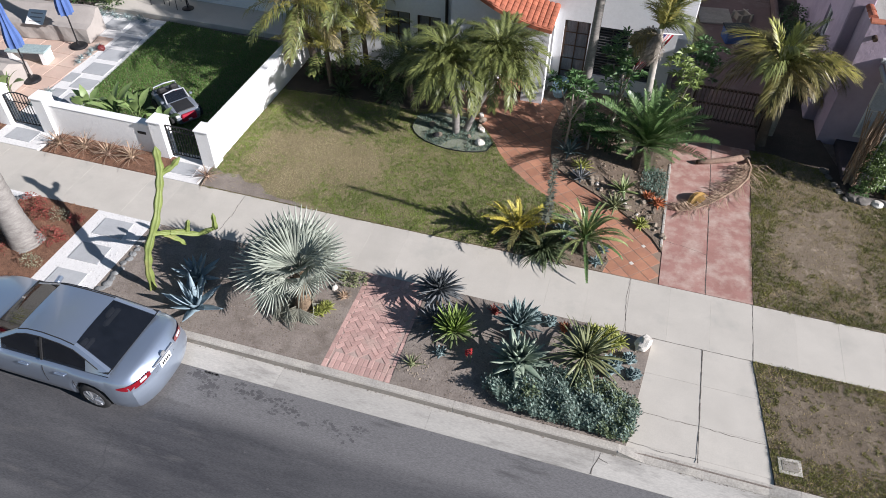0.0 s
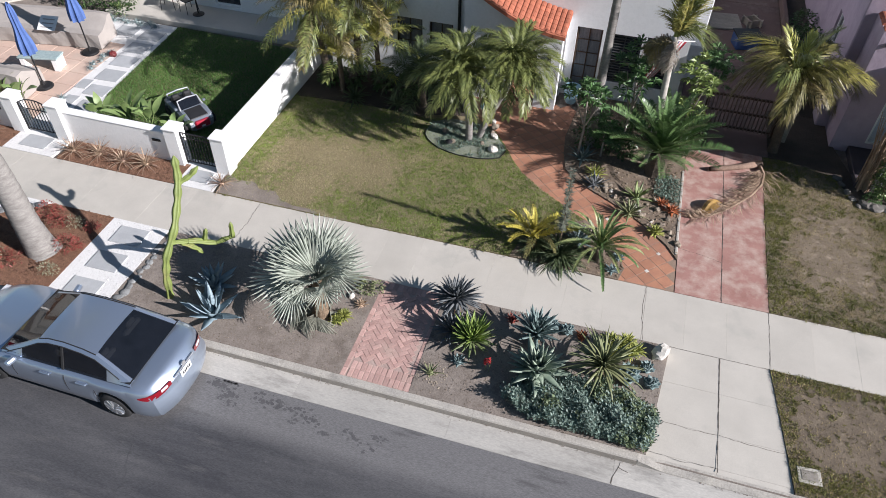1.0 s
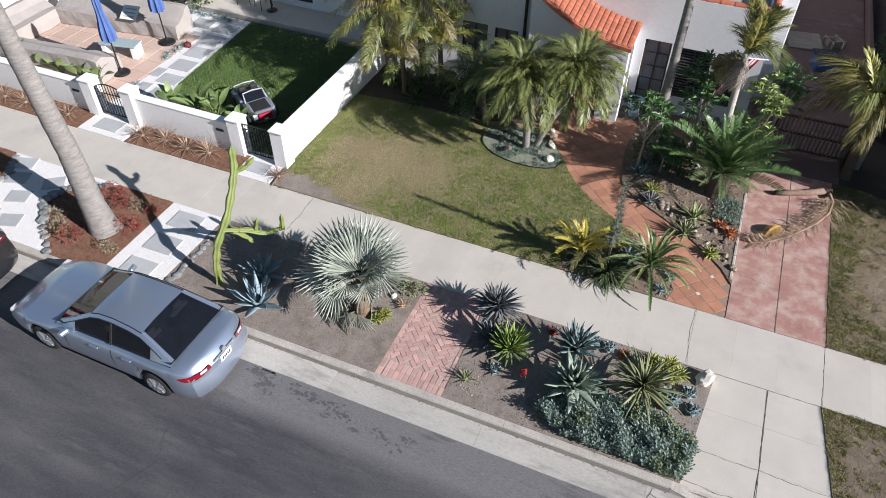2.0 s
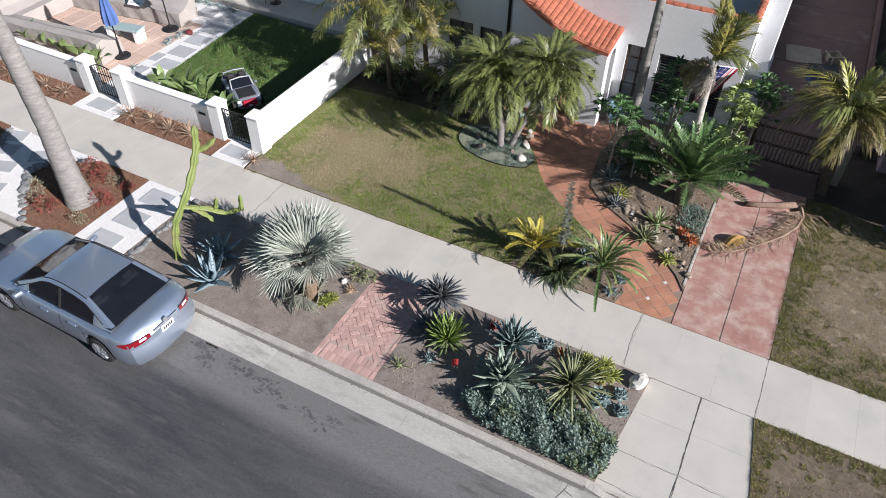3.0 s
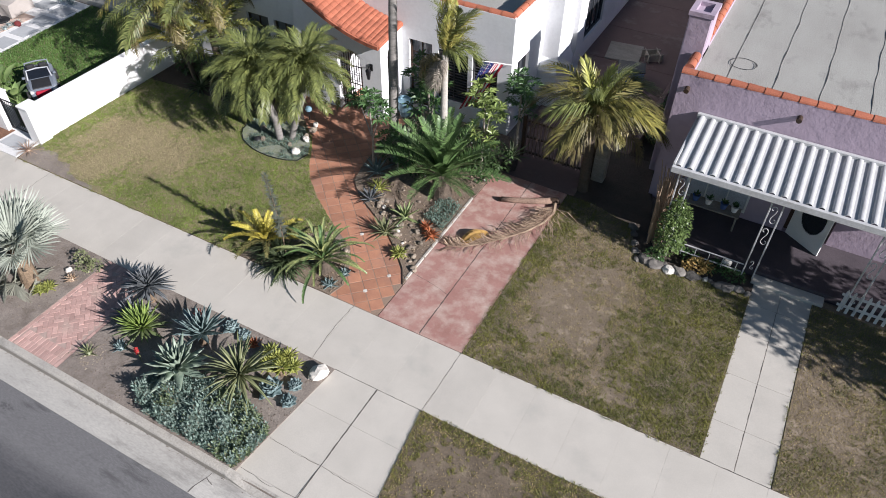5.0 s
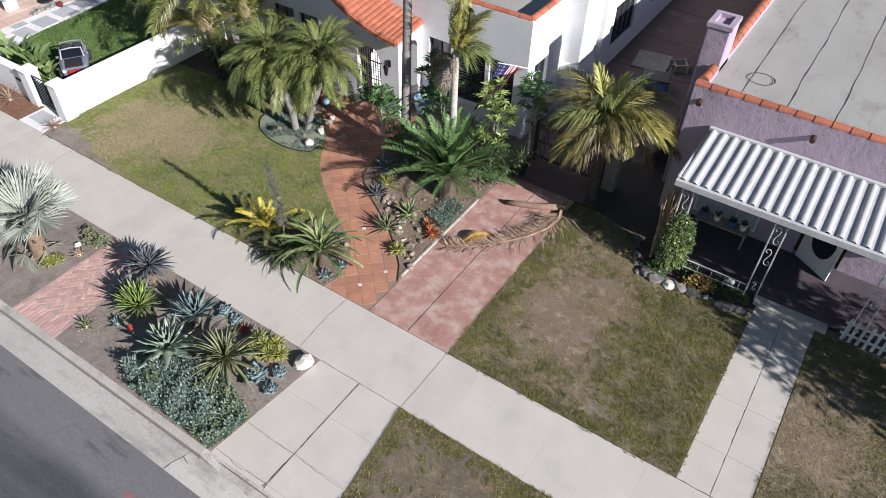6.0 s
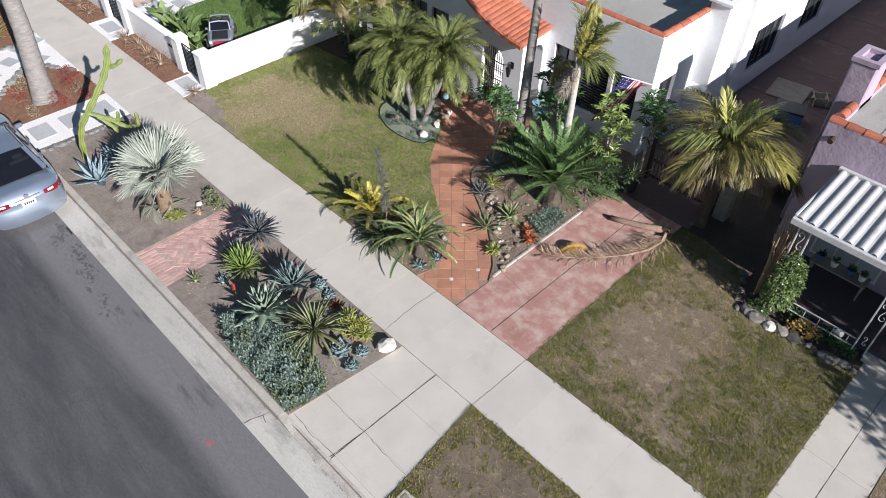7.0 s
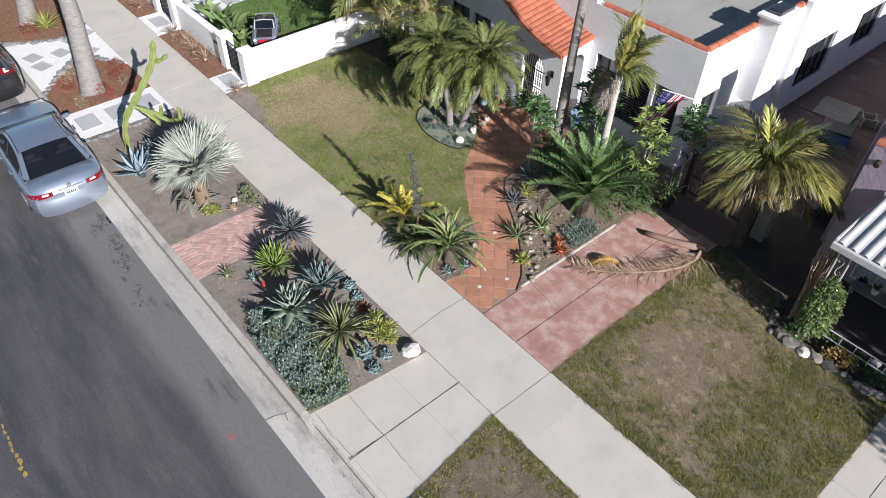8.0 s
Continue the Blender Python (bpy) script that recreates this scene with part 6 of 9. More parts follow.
def car(name, label, at, turn, paint, shape, group=""):
    """A car whose rear axle stands at the origin and whose nose points to +x."""
    t = thing(name, label, "car", group, at, turn)
    rear, nose, axle, R, half = shape["rear"], shape["nose"], shape["axle"], shape["R"], shape["half"]
    xs = sorted({*np.round(np.linspace(rear, nose, 40), 3), *np.round(np.linspace(-R - 0.08, R + 0.08, 17), 3), *np.round(np.linspace(axle - R - 0.08, axle + R + 0.08, 17), 3)})

    def warp(x, y, z):
        """Rounds the tail in plan and lets the bumper stand out under the boot lid."""
        near = max(0.0, 1 - (x - rear) / 0.55) ** 1.5
        sill = min(1.0, max(0.0, (0.72 - z) / 0.1)) - min(1.0, max(0.0, (0.4 - z) / 0.15))
        return x + near * (0.27 * (abs(y) / half) ** 2.8 - 0.06 * sill), y, z

    def half_at(x):
        u = (x - rear) / (nose - rear)
        return half * (1 - 0.16 * max(0, (u - 0.86) / 0.14) ** 2 - 0.12 * max(0, (0.12 - u) / 0.12) ** 2)

    prof = [(0.0, 0.90), (0.12, 0.965), (0.35, 0.995), (0.6, 1.0), (0.8, 0.985), (0.93, 0.955), (1.0, 0.90)]
    vs, n = [], 0
    for x in xs:
        w, s, c = half_at(x), curve_at(shape["shoulder"], x), curve_at(shape["deck"], x)
        base = 0.2 + 0.16 * max(0, (x - nose + 0.25) / 0.25) + 0.05 * max(0, (rear + 0.2 - x) / 0.2)
        for xw in (0.0, axle):
            d = abs(x - xw)
            if d < R + 0.05:
                base = max(base, R + math.sqrt(max((R + 0.05) ** 2 - d * d, 0)))
        ring = [(w * k, base + (s - base) * f) for f, k in prof] + [(w * 0.72, s + (c - s) * 0.62), (w * 0.4, s + (c - s) * 0.92), (0.0, c)]
        full = ring + [(-y, z) for y, z in ring[-2::-1]]
        n = len(full)
        vs += [warp(x, y, z) for y, z in full]
    fs = [(i * n + k, (i + 1) * n + k, (i + 1) * n + k + 1, i * n + k + 1) for i in range(len(xs) - 1) for k in range(n - 1)]
    fs += [tuple(range((len(xs) - 1) * n, len(xs) * n))[::-1]]
    # rounded tail face
    w, s, c = half_at(rear), curve_at(shape["shoulder"], rear), curve_at(shape["deck"], rear)
    tail = [(w * k, 0.25 + (s - 0.25) * f) for f, k in prof] + [(w * 0.72, s + (c - s) * 0.62), (w * 0.4, s + (c - s) * 0.92), (0.0, c)]
    o = len(vs)
    vs += [warp(rear, y * (1 - j / 8), z) for y, z in tail for j in range(17)]
    fs += [(o + i * 17 + j, o + (i + 1) * 17 + j, o + (i + 1) * 17 + j + 1, o + i * 17 + j + 1) for i in range(len(tail) - 1) for j in range(16)]
    body = part("body", Mesh().add(vs, fs), paint, t, smooth=False)
    for poly in body.data.polygons:
        poly.use_smooth = len(poly.vertices) == 4
    part("underbody", Mesh().box(rear + 0.5, nose - 0.3, -half * 0.8, half * 0.8, 0.17, 0.62, 0.05), TRIM, t)
    # cabin
    top, belt = shape["roof"], shape["belt"]
    cs = [p[0] for p in top]
    rows = []
    for x in cs:
        h, b0 = curve_at(top, x), curve_at(shape["deck"], x) - 0.035
        wb = half_at(x) * 0.885
        wt = wb - max(0, h - b0) * 0.42
        rows.append([Vector((x, wb, b0)), Vector((x, wt + 0.015, h - 0.07)), Vector((x, wt - 0.05, h - 0.012)), Vector((x, wt * 0.5, h + 0.008)), Vector((x, 0, h + 0.012))])

    def strip(i0, i1, a, b, mirror):
        sg0, w0 = (-1 if mirror else 1), b - a + 1
        grid = [(rows[i][k].x, sg0 * rows[i][k].y, rows[i][k].z) for i in range(i0, i1 + 1) for k in range(a, b + 1)]
        quads = [(i * w0 + k, (i + 1) * w0 + k, (i + 1) * w0 + k + 1, i * w0 + k + 1) for i in range(i1 - i0) for k in range(b - a)]
        return Mesh().add(grid, [q[::-1] for q in quads] if mirror else quads)

    def full_strip(i0, i1, k=1.0):
        """The top between both rails, as one sheet; k narrows it."""
        grid, w0 = [], 5
        for i in range(i0, i1 + 1):
            r2 = rows[i]
            lift = 0.004 if k < 1 else 0.0
            grid += [Vector((p.x, p.y * sgn * k, p.z + lift)) for p, sgn in ((r2[2], 1), (r2[3], 1), (r2[4], 1), (r2[3], -1), (r2[2], -1))]
        return Mesh().add(grid, [(i * w0 + k, (i + 1) * w0 + k, (i + 1) * w0 + k + 1, i * w0 + k + 1) for i in range(i1 - i0) for k in range(4)])

    # dark cabin under the glass, with seats
    part("cabin_floor", Mesh().add([(r2[0].x, k * r2[0].y * 0.97, r2[0].z + 0.045) for r2 in rows for k in (-1, 1)], [(2 * i, 2 * i + 2, 2 * i + 3, 2 * i + 1) for i in range(len(rows) - 1)]), TRIM, t)
    for sx2, high in shape.get("seat_rows", ()):
        for sy2 in (-0.38, 0.38):
            seat = part("seat", Mesh().box(sx2 - 0.07, sx2 + 0.07, sy2 - 0.24, sy2 + 0.24, 0.9, high - 0.14, 0.05), SEATCLOTH, t)
            part("headrest", Mesh().box(sx2 - 0.05, sx2 + 0.05, sy2 - 0.12, sy2 + 0.12, high - 0.12, high, 0.04), SEATCLOTH, seat)
    r0, r1 = shape["roof_from"], shape["roof_to"]
    for kind, i0, i1, material in (("rear_window", 0, r0, CARGLASS), ("roof", r0, r1, paint), ("windscreen", r1, len(rows) - 1, CARGLASS)):
        if kind == "roof":
            part(kind, full_strip(i0, i1), material, t, smooth=True)
            continue
        inset = 0.9 if kind == "rear_window" else 0.95
        part(kind, full_strip(i0, i1, inset), material, t, smooth=True)
        for sgn in (-1, 1):
            edge = [(rows[i][2].x, sgn * rows[i][2].y * f, rows[i][2].z + 0.001) for i in range(i0, i1 + 1) for f in (inset - 0.02, 1.0)]
            part("screen_pillar", Mesh().add(edge, [(2 * q, 2 * q + 2, 2 * q + 3, 2 * q + 1) for q in range(i1 - i0)]), paint, t, smooth=True)
    for s in (False, True):
        part("roof_rail", strip(0, len(rows) - 1, 1, 2, s), paint, t, smooth=True)
        part("roof_gutter", Mesh().tube([(rows[i][2].x, (-1 if s else 1) * rows[i][2].y, rows[i][2].z + 0.002) for i in range(r0, r1 + 1)], 0.011, 5), TRIM, t)
        part("window_trim", Mesh().tube([(rows[i][1].x, (-1 if s else 1) * (rows[i][1].y + 0.004), rows[i][1].z + 0.004) for i in range(1, len(rows) - 1)], 0.009, 4), TRIM, t)
        for i0, i1, material, kind in shape["sides"]:
            part(kind, strip(i0, i1, 0, 1, s), material, t, smooth=kind != "side_window")
        sg = -1 if s else 1
        for px in shape["pillars"]:
            k = int(np.argmin([abs(c - px) for c in cs]))
            a, b2 = rows[k][0].copy(), rows[k][1].copy()
            a.y, b2.y = (a.y + 0.004) * sg, (b2.y + 0.004) * sg
            part("pillar", Mesh().tube([a, b2], [0.03, 0.026], 4), TRIM, t)
        for px in shape["seams"]:
            w = half_at(px)
            pts = [(px, sg * (w * kk + 0.001), 0.28 + (curve_at(shape["shoulder"], px) - 0.28) * f) for f, kk in prof[1:6]]
            part("door_gap", Mesh().tube(pts, 0.006, 4), TRIM, t)
        for px in shape["handles"]:
            part("door_handle", Mesh().box(px - 0.11, px + 0.11, sg * half_at(px) - 0.02, sg * half_at(px) + 0.02, 0.83, 0.865, 0.01), paint, t)
        mx = shape["mirror"]
        part("wing_mirror", Mesh().box(-0.06, 0.06, -0.1, 0.1, -0.05, 0.05, 0.03, pose(mx, sg * (half + 0.03), 0.97, 0, 0, sg * -12)), paint, t)
        lo, hi = shape["lamp"]
        lv = []
        for j, (xl, yl) in enumerate([(rear - 0.008, half_at(rear) * f) for f in (0.48, 0.7, 0.86)] + [(rear + d, half_at(rear + d) + 0.004) for d in (0.012, 0.1, 0.2, 0.34)]):
            top_z = hi - 0.012 * j if j < 6 else hi - 0.08
            low_z = (lo + 0.06, lo + 0.02, lo, lo, lo + 0.01, lo + 0.03, lo + 0.07)[j]
            for z in (low_z, (low_z + top_z) / 2, top_z):
                f = (z - 0.2) / (curve_at(shape["shoulder"], max(xl, rear)) - 0.2)
                lv.append((xl, sg * yl * (1.0 if j < 3 else float(np.interp(min(f, 1.0), [p[0] for p in prof], [p[1] for p in prof])) + 0.004), z))
        lf = [(3 * i + k, 3 * i + k + 1, 3 * i + k + 4, 3 * i + k + 3) for i in range(6) for k in range(2)]
        lamp = part("tail_lamp", Mesh().add([warp(*p) for p in lv], lf if sg > 0 else [q[::-1] for q in lf]), REDLAMP, t, "red tail lamp", smooth=True)
        ya, yb = sorted((sg * half * 0.5, sg * half * 0.7))
        wx = warp(rear, (ya + yb) / 2, 0.9)[0]
        part("reversing_lamp", Mesh().box(-0.012, 0.004, -0.075, 0.075, shape["lamp"][0] + 0.085, shape["lamp"][1] - 0.03, 0.004, pose(wx - 0.008, (ya + yb) / 2, 0, 0, 0, -sg * 14)), CLEARLAMP, lamp)
        ya, yb = sorted((sg * half * 0.55, sg * half * 0.9))
        part("headlamp", Mesh().box(nose - 0.3, nose - 0.04, ya, yb - 0.04 if sg > 0 else yb, 0.56, 0.68, 0.04), CLEARLAMP, t)
        for xw in (0.0, axle):
            wheel(t, xw, sg * (half - 0.115), R, 0.21, sg)
    plate = part("number_plate", Mesh().box(rear - 0.03, rear - 0.008, -0.155, 0.155, shape["plate"] - 0.075, shape["plate"] + 0.075, 0.004), WHITEPAINT, t)
    part("boot_trim", Mesh().box(rear - 0.018, rear + 0.01, -0.3, 0.3, shape["plate"] + 0.095, shape["plate"] + 0.125, 0.006), ALLOY, t, "chrome strip over the number plate")
    part("emblem", Mesh().lathe([(0.05, -0.01), (0.055, 0.0), (0.05, 0.01)], 16), ALLOY, t).matrix_basis = pose(rear - 0.01, 0, shape["plate"] + 0.17, 0, 90, 0)
    for k in range(5):
        part("bar", Mesh().box(rear - 0.034, rear - 0.03, -0.11 + k * 0.046, -0.078 + k * 0.046, shape["plate"] - 0.035, shape["plate"] + 0.03), TRIM, plate)
    part("boot_gap", Mesh().tube([warp(rear - 0.004, half * f, shape["lamp"][0] - 0.03) for f in (-0.6, -0.3, 0, 0.3, 0.6)], 0.006, 4), TRIM, t)
    return t


SEDAN = dict(rear=-1.03, nose=3.77, axle=2.776, R=0.325, half=0.91,
             shoulder=[(-1.03, 0.80), (-0.98, 0.93), (-0.6, 0.985), (0.5, 0.955), (2.0, 0.92), (2.6, 0.87), (3.3, 0.78), (3.65, 0.66), (3.77, 0.5)],
             deck=[(-1.03, 0.86), (-0.98, 1.03), (-0.85, 1.075), (-0.45, 1.09), (0.0, 1.06), (2.0, 1.01), (2.4, 1.0), (3.2, 0.89), (3.65, 0.74), (3.77, 0.56)],
             roof=[(-0.5, 1.095), (-0.28, 1.195), (-0.02, 1.32), (0.22, 1.425), (0.5, 1.465), (0.9, 1.485), (1.22, 1.465), (1.42, 1.415), (1.8, 1.22), (2.14, 1.06), (2.28, 1.0)],
             belt=0.98, roof_from=3, roof_to=7, sides=[(0, 2, PAINT, "rear_quarter"), (2, 5, CARGLASS, "side_window"), (5, 8, CARGLASS, "side_window"), (8, 10, PAINT, "front_quarter")],
             pillars=[0.9], seams=[0.28, 0.9, 2.05], handles=[0.52, 1.3], mirror=1.95, lamp=(0.76, 0.93), plate=0.8, seat_rows=((0.28, 1.25), (1.15, 1.33)))
car("sedan", "silver-blue four-door sedan parked close to the kerb", (-9.44, -1.11, -0.155), 179.2, PAINT, SEDAN)
SUV = dict(rear=-0.95, nose=3.6, axle=2.7, R=0.36, half=0.93,
           shoulder=[(-0.95, 0.95), (-0.9, 1.08), (0.5, 1.08), (2.0, 1.05), (2.8, 1.0), (3.4, 0.92), (3.6, 0.6)],
           deck=[(-0.95, 1.0), (-0.9, 1.12), (0.5, 1.14), (2.0, 1.12), (2.3, 1.12), (3.3, 1.02), (3.6, 0.7)],
           roof=[(-0.92, 1.12), (-0.84, 1.4), (-0.72, 1.66), (-0.3, 1.72), (0.3, 1.75), (1.0, 1.74), (1.4, 1.7), (1.6, 1.62), (2.0, 1.35), (2.3, 1.12)],
           belt=1.1, roof_from=2, roof_to=7, sides=[(0, 2, DARKPAINT, "rear_quarter"), (2, 4, CARGLASS, "side_window"), (4, 6, CARGLASS, "side_window"), (6, 7, CARGLASS, "side_window"), (7, 9, DARKPAINT, "front_quarter")],
           pillars=[0.3, 1.0], seams=[0.35, 1.0, 2.0], handles=[0.55, 1.25], mirror=1.9, lamp=(0.95, 1.2), plate=0.85)
car("suv", "dark grey sport utility vehicle parked ahead of the sedan", (-15.4, -1.2, -0.155), 180, DARKPAINT, SUV)
car("suv", "black utility vehicle parked in the far driveway", (-25.6, 11.5, -0.03), 115, DARKPAINT, SUV)

# child's ride-on car
toy = thing("toy_car", "child's grey and black ride-on police car on the lawn", "toy car", at=(-13.2, 6.85, 0.02), turn=-33)
toy.scale = (1.1, 1.06, 1.0)
GREYPLASTIC = mat("grey_blue_plastic", (0.18, 0.2, 0.235), (0.14, 0.16, 0.19), scale=3, fine=40, rough=0.35, bump=0.02, grain=0.05)
TOYTRIM = mat("light_grey_plastic", (0.42, 0.43, 0.45), (0.36, 0.37, 0.39), scale=3, fine=40, rough=0.4, bump=0.02, grain=0.05)
REDPLASTIC = mat("red_plastic", (0.34, 0.02, 0.04), (0.29, 0.018, 0.035), scale=3, fine=40, rough=0.35, bump=0.02, grain=0.05)
xs = [-0.72, -0.66, -0.5, -0.2, 0.1, 0.3, 0.55, 0.68, 0.72]
zt = [0.30, 0.46, 0.50, 0.48, 0.49, 0.47, 0.42, 0.36, 0.26]
hw = [0.30, 0.37, 0.39, 0.38, 0.38, 0.39, 0.37, 0.32, 0.26]
ring_n, vs = 8, []
for x, z, w in zip(xs, zt, hw):
    vs += [(x, -w * 0.9, 0.12), (x, -w, 0.24), (x, -w * 0.97, z - 0.06), (x, -w * 0.8, z), (x, w * 0.8, z), (x, w * 0.97, z - 0.06), (x, w, 0.24), (x, w * 0.9, 0.12)]
part("body", Mesh().add(vs, [(i * 8 + k, (i + 1) * 8 + k, (i + 1) * 8 + (k + 1) % 8, i * 8 + (k + 1) % 8) for i in range(8) for k in range(8)] + [tuple(range(8)), tuple(range(64, 72))[::-1]]), GREYPLASTIC, toy)
part("bonnet", Mesh().box(0.2, 0.62, -0.24, 0.24, 0.0, 0.03, 0.012, pose(0, 0, 0.49, 0, 9, 0)), TRIM, toy, "black bonnet")
part("cockpit", Mesh().box(-0.5, 0.05, -0.29, 0.29, 0.485, 0.5, 0.004), TRIM, toy)
part("front_bumper", Mesh().box(0.66, 0.76, -0.2, 0.2, 0.16, 0.38, 0.03), REDPLASTIC, toy, "red front grille")
part("mark", Mesh().box(0.757, 0.764, -0.05, 0.05, 0.2, 0.25), WHITEPAINT, toy)
for sgn in (-1, 1):
    part("seat", Mesh().box(-0.42, -0.28, sgn * 0.16 - 0.11, sgn * 0.16 + 0.11, 0.5, 0.66, 0.04), TRIM, toy)
    part("headlamp", Mesh().box(0.58, 0.7, sgn * 0.28 - 0.05, sgn * 0.28 + 0.05, 0.3, 0.38, 0.02), CLEARLAMP, toy)
    part("roll_bar", Mesh().tube([(-0.5, sgn * 0.3, 0.48), (-0.57, sgn * 0.29, 0.6), (-0.58, 0, 0.62)], 0.022, 7), GREYPLASTIC, toy)
    part("screen_post", Mesh().tube([(0.2, sgn * 0.3, 0.48), (0.02, sgn * 0.27, 0.68), (0.0, 0, 0.7)], 0.02, 7), TOYTRIM, toy)
    part("wing_mirror", Mesh().box(0.08, 0.16, sgn * 0.39 - 0.04, sgn * 0.39 + 0.04, 0.5, 0.56, 0.015), GREYPLASTIC, toy)
    for x in (-0.45, 0.42):
        w = part("wheel", Mesh().lathe([(0.1, -0.07), (0.15, -0.07), (0.165, -0.04), (0.165, 0.04), (0.15, 0.07), (0.1, 0.07)], 20), TYRE, toy)
        w.matrix_basis = pose(x, sgn * 0.36, 0.165, 90, 0, 0)
        part("rim", Mesh().lathe([(0.1, -0.06), (0.1, 0.06)], 14), ALLOY, w)
part("windscreen", Mesh().box(-0.006, 0.006, -0.26, 0.26, 0, 0.24, 0.003, pose(0.18, 0, 0.49, 0, -38, 0)), CARGLASS, toy)
part("steering_wheel", Mesh().lathe([(0.09, -0.012), (0.1, 0.0), (0.09, 0.012)], 16, (-0.05, 0.16, 0.6)), REDPLASTIC, toy, "red steering wheel")


# ---- gravel strips and pavers of the white-walled garden ----
pavers = thing("paver_path", "grey square pavers set in white pebbles", "path", kind="structure")


def pebble_sheet(outline, z=0.015):
    part("pebble_base", Mesh().slab(outline, z - 0.1, z), PEBBLE, pavers)


def paver(x, y, w, d, turn=0.0, z=0.015):
    w, d = w * 0.88, d * 0.88
    part("paver", Mesh().box(-w / 2, w / 2, -d / 2, d / 2, z - 0.06, z + 0.022, 0.008, pose(x, y, 0, 0, 0, turn)), PAVER, pavers)


pebble_sheet([(-12.75, 0.0), (-11.3, 0.0), (-11.25, 2.61), (-12.75, 2.61)])
for y in (0.45, 1.3, 2.15):
    paver(-12.02, y, 0.86, 0.62, 1)
pebble_sheet([(-17.3, 4.17), (-15.75, 4.17), (-15.75, 5.3), (-17.3, 5.3)])
paver(-16.55, 4.62, 0.9, 0.55)
pebble_sheet([(-12.2, 4.17), (-11.02, 4.17), (-11.02, 5.3), (-12.2, 5.3)])
paver(-11.65, 4.62, 0.75, 0.5)
# diagonal gravel patch in the verge
surface("gravel_patch", [(-18.1, 0.0), (-14.32, 0.0), (-15.22, 0.87), (-15.72, 1.35), (-15.57, 1.95), (-14.47, 2.61), (-17.9, 2.61), (-17.25, 1.7), (-17.9, 0.3)], 0.026, PEBBLE, "white pebble patch with grey pavers in the verge", "gravel")
for x, y, a in ((-15.9, 0.5, 20), (-16.4, 1.25, 20), (-16.0, 2.0, 35), (-17.0, 1.8, 20), (-16.6, 0.45, 20), (-17.3, 2.35, 20)):
    paver(x, y, 0.62, 0.5, a, 0.027)
pebble_sheet([(-17.4, 5.3), (-15.55, 5.3), (-16.15, 7.2), (-16.5, 11.5), (-18.9, 11.5), (-18.9, 10.2), (-17.7, 9.6), (-17.4, 7.2)])
for x, y, w, d in ((-16.5, 5.75, 0.9, 0.5), (-16.35, 6.5, 0.75, 0.6), (-17.05, 6.6, 0.45, 0.6), (-16.6, 7.3, 0.8, 0.6), (-17.2, 7.5, 0.4, 0.55), (-16.75, 8.15, 0.85, 0.7), (-16.85, 9.0, 0.85, 0.7), (-16.95, 9.85, 0.85, 0.7),
                   (-17.0, 10.7, 0.85, 0.7), (-17.95, 10.75, 0.85, 0.7)):
    paver(x, y, w, d, 2)
patio = thing("patio", "pale terracotta tiled patio with wide joints", "patio", kind="structure")
PATIO = mat("pale_terracotta_tile", (0.58, 0.42, 0.34), (0.50, 0.37, 0.30), scale=2, fine=60, rough=0.8, vary=0.08, grain=0.1, stain=(0.5, 0.4, 0.33), stain_scale=0.8, stain_at=(0.5, 0.7))
part("joint_bed", Mesh().box(-23.4, -17.45, 5.3, 10.0, -0.08, 0.008), MORTAR, patio)
for i in range(9):
    for j in range(7):
        part("tile", Mesh().box(-23.4 + 0.66 * i + 0.006, -23.4 + 0.66 * (i + 1) - 0.006, 5.32 + 0.66 * j + 0.006, 5.32 + 0.66 * (j + 1) - 0.006, -0.02, 0.02, 0.005), PATIO, patio)
surface("far_drive", [(-40.0, 4.17), (-24.05, 4.17), (-24.05, 10.5), (-22.0, 12.6), (-40.0, 12.6)], 0.01, WALK, "pale concrete driveway beyond the garden wall", "driveway")
wall_run("wall_west", -24.0, -23.78, 5.2, 10.9, 0.92, "low white stucco wall along the far driveway")
gate_post(-23.9, 5.07, 1.12)

# garden furniture under covers
COVER = mat("taupe_furniture_cover", (0.38, 0.345, 0.315), (0.33, 0.30, 0.275), scale=2.5, fine=25, rough=0.85, bump=0.15, grain=0.06, dist=0.02)


def covered_sofa(label, at, turn, length, deep, high, low):
    t = thing("covered_sofa", label, "covered sofa", "covered sofas", at, turn)
    r = random.Random(int(length * 10))
    nx, prof = 26, [(0.0, 0.02), (0.0, low * 0.55), (0.02, low), (deep * 0.3, low * 1.03), (deep * 0.6, (low + high) / 2), (deep * 0.8, high), (deep * 0.97, high * 0.98), (deep, high * 0.5), (deep + 0.03, 0.02)]
    vs = []
    for i in range(nx):
        u = i / (nx - 1)
        e = 1 - 0.05 * abs(2 * u - 1) ** 16
        for k, (y, z) in enumerate(prof):
            wob = 0.022 * noise.noise(Vector((u * length * 2.2, k * 1.7, length))) + (0.012 * math.sin(u * length * 9 + k) if z < low * 0.6 else 0)
            vs.append((u * length, y + wob, max(0.015, z * e + wob * (1 if z > 0.1 else 0))))
    m = len(prof)
    fs = [(i * m + k, i * m + k + 1, (i + 1) * m + k + 1, (i + 1) * m + k) for i in range(nx - 1) for k in range(m - 1)]
    fs += [tuple(range(m))[::-1], tuple(range((nx - 1) * m, nx * m))]
    part("cover", Mesh().add(vs, [f[::-1] for f in fs]), COVER, t, smooth=False)
    return t


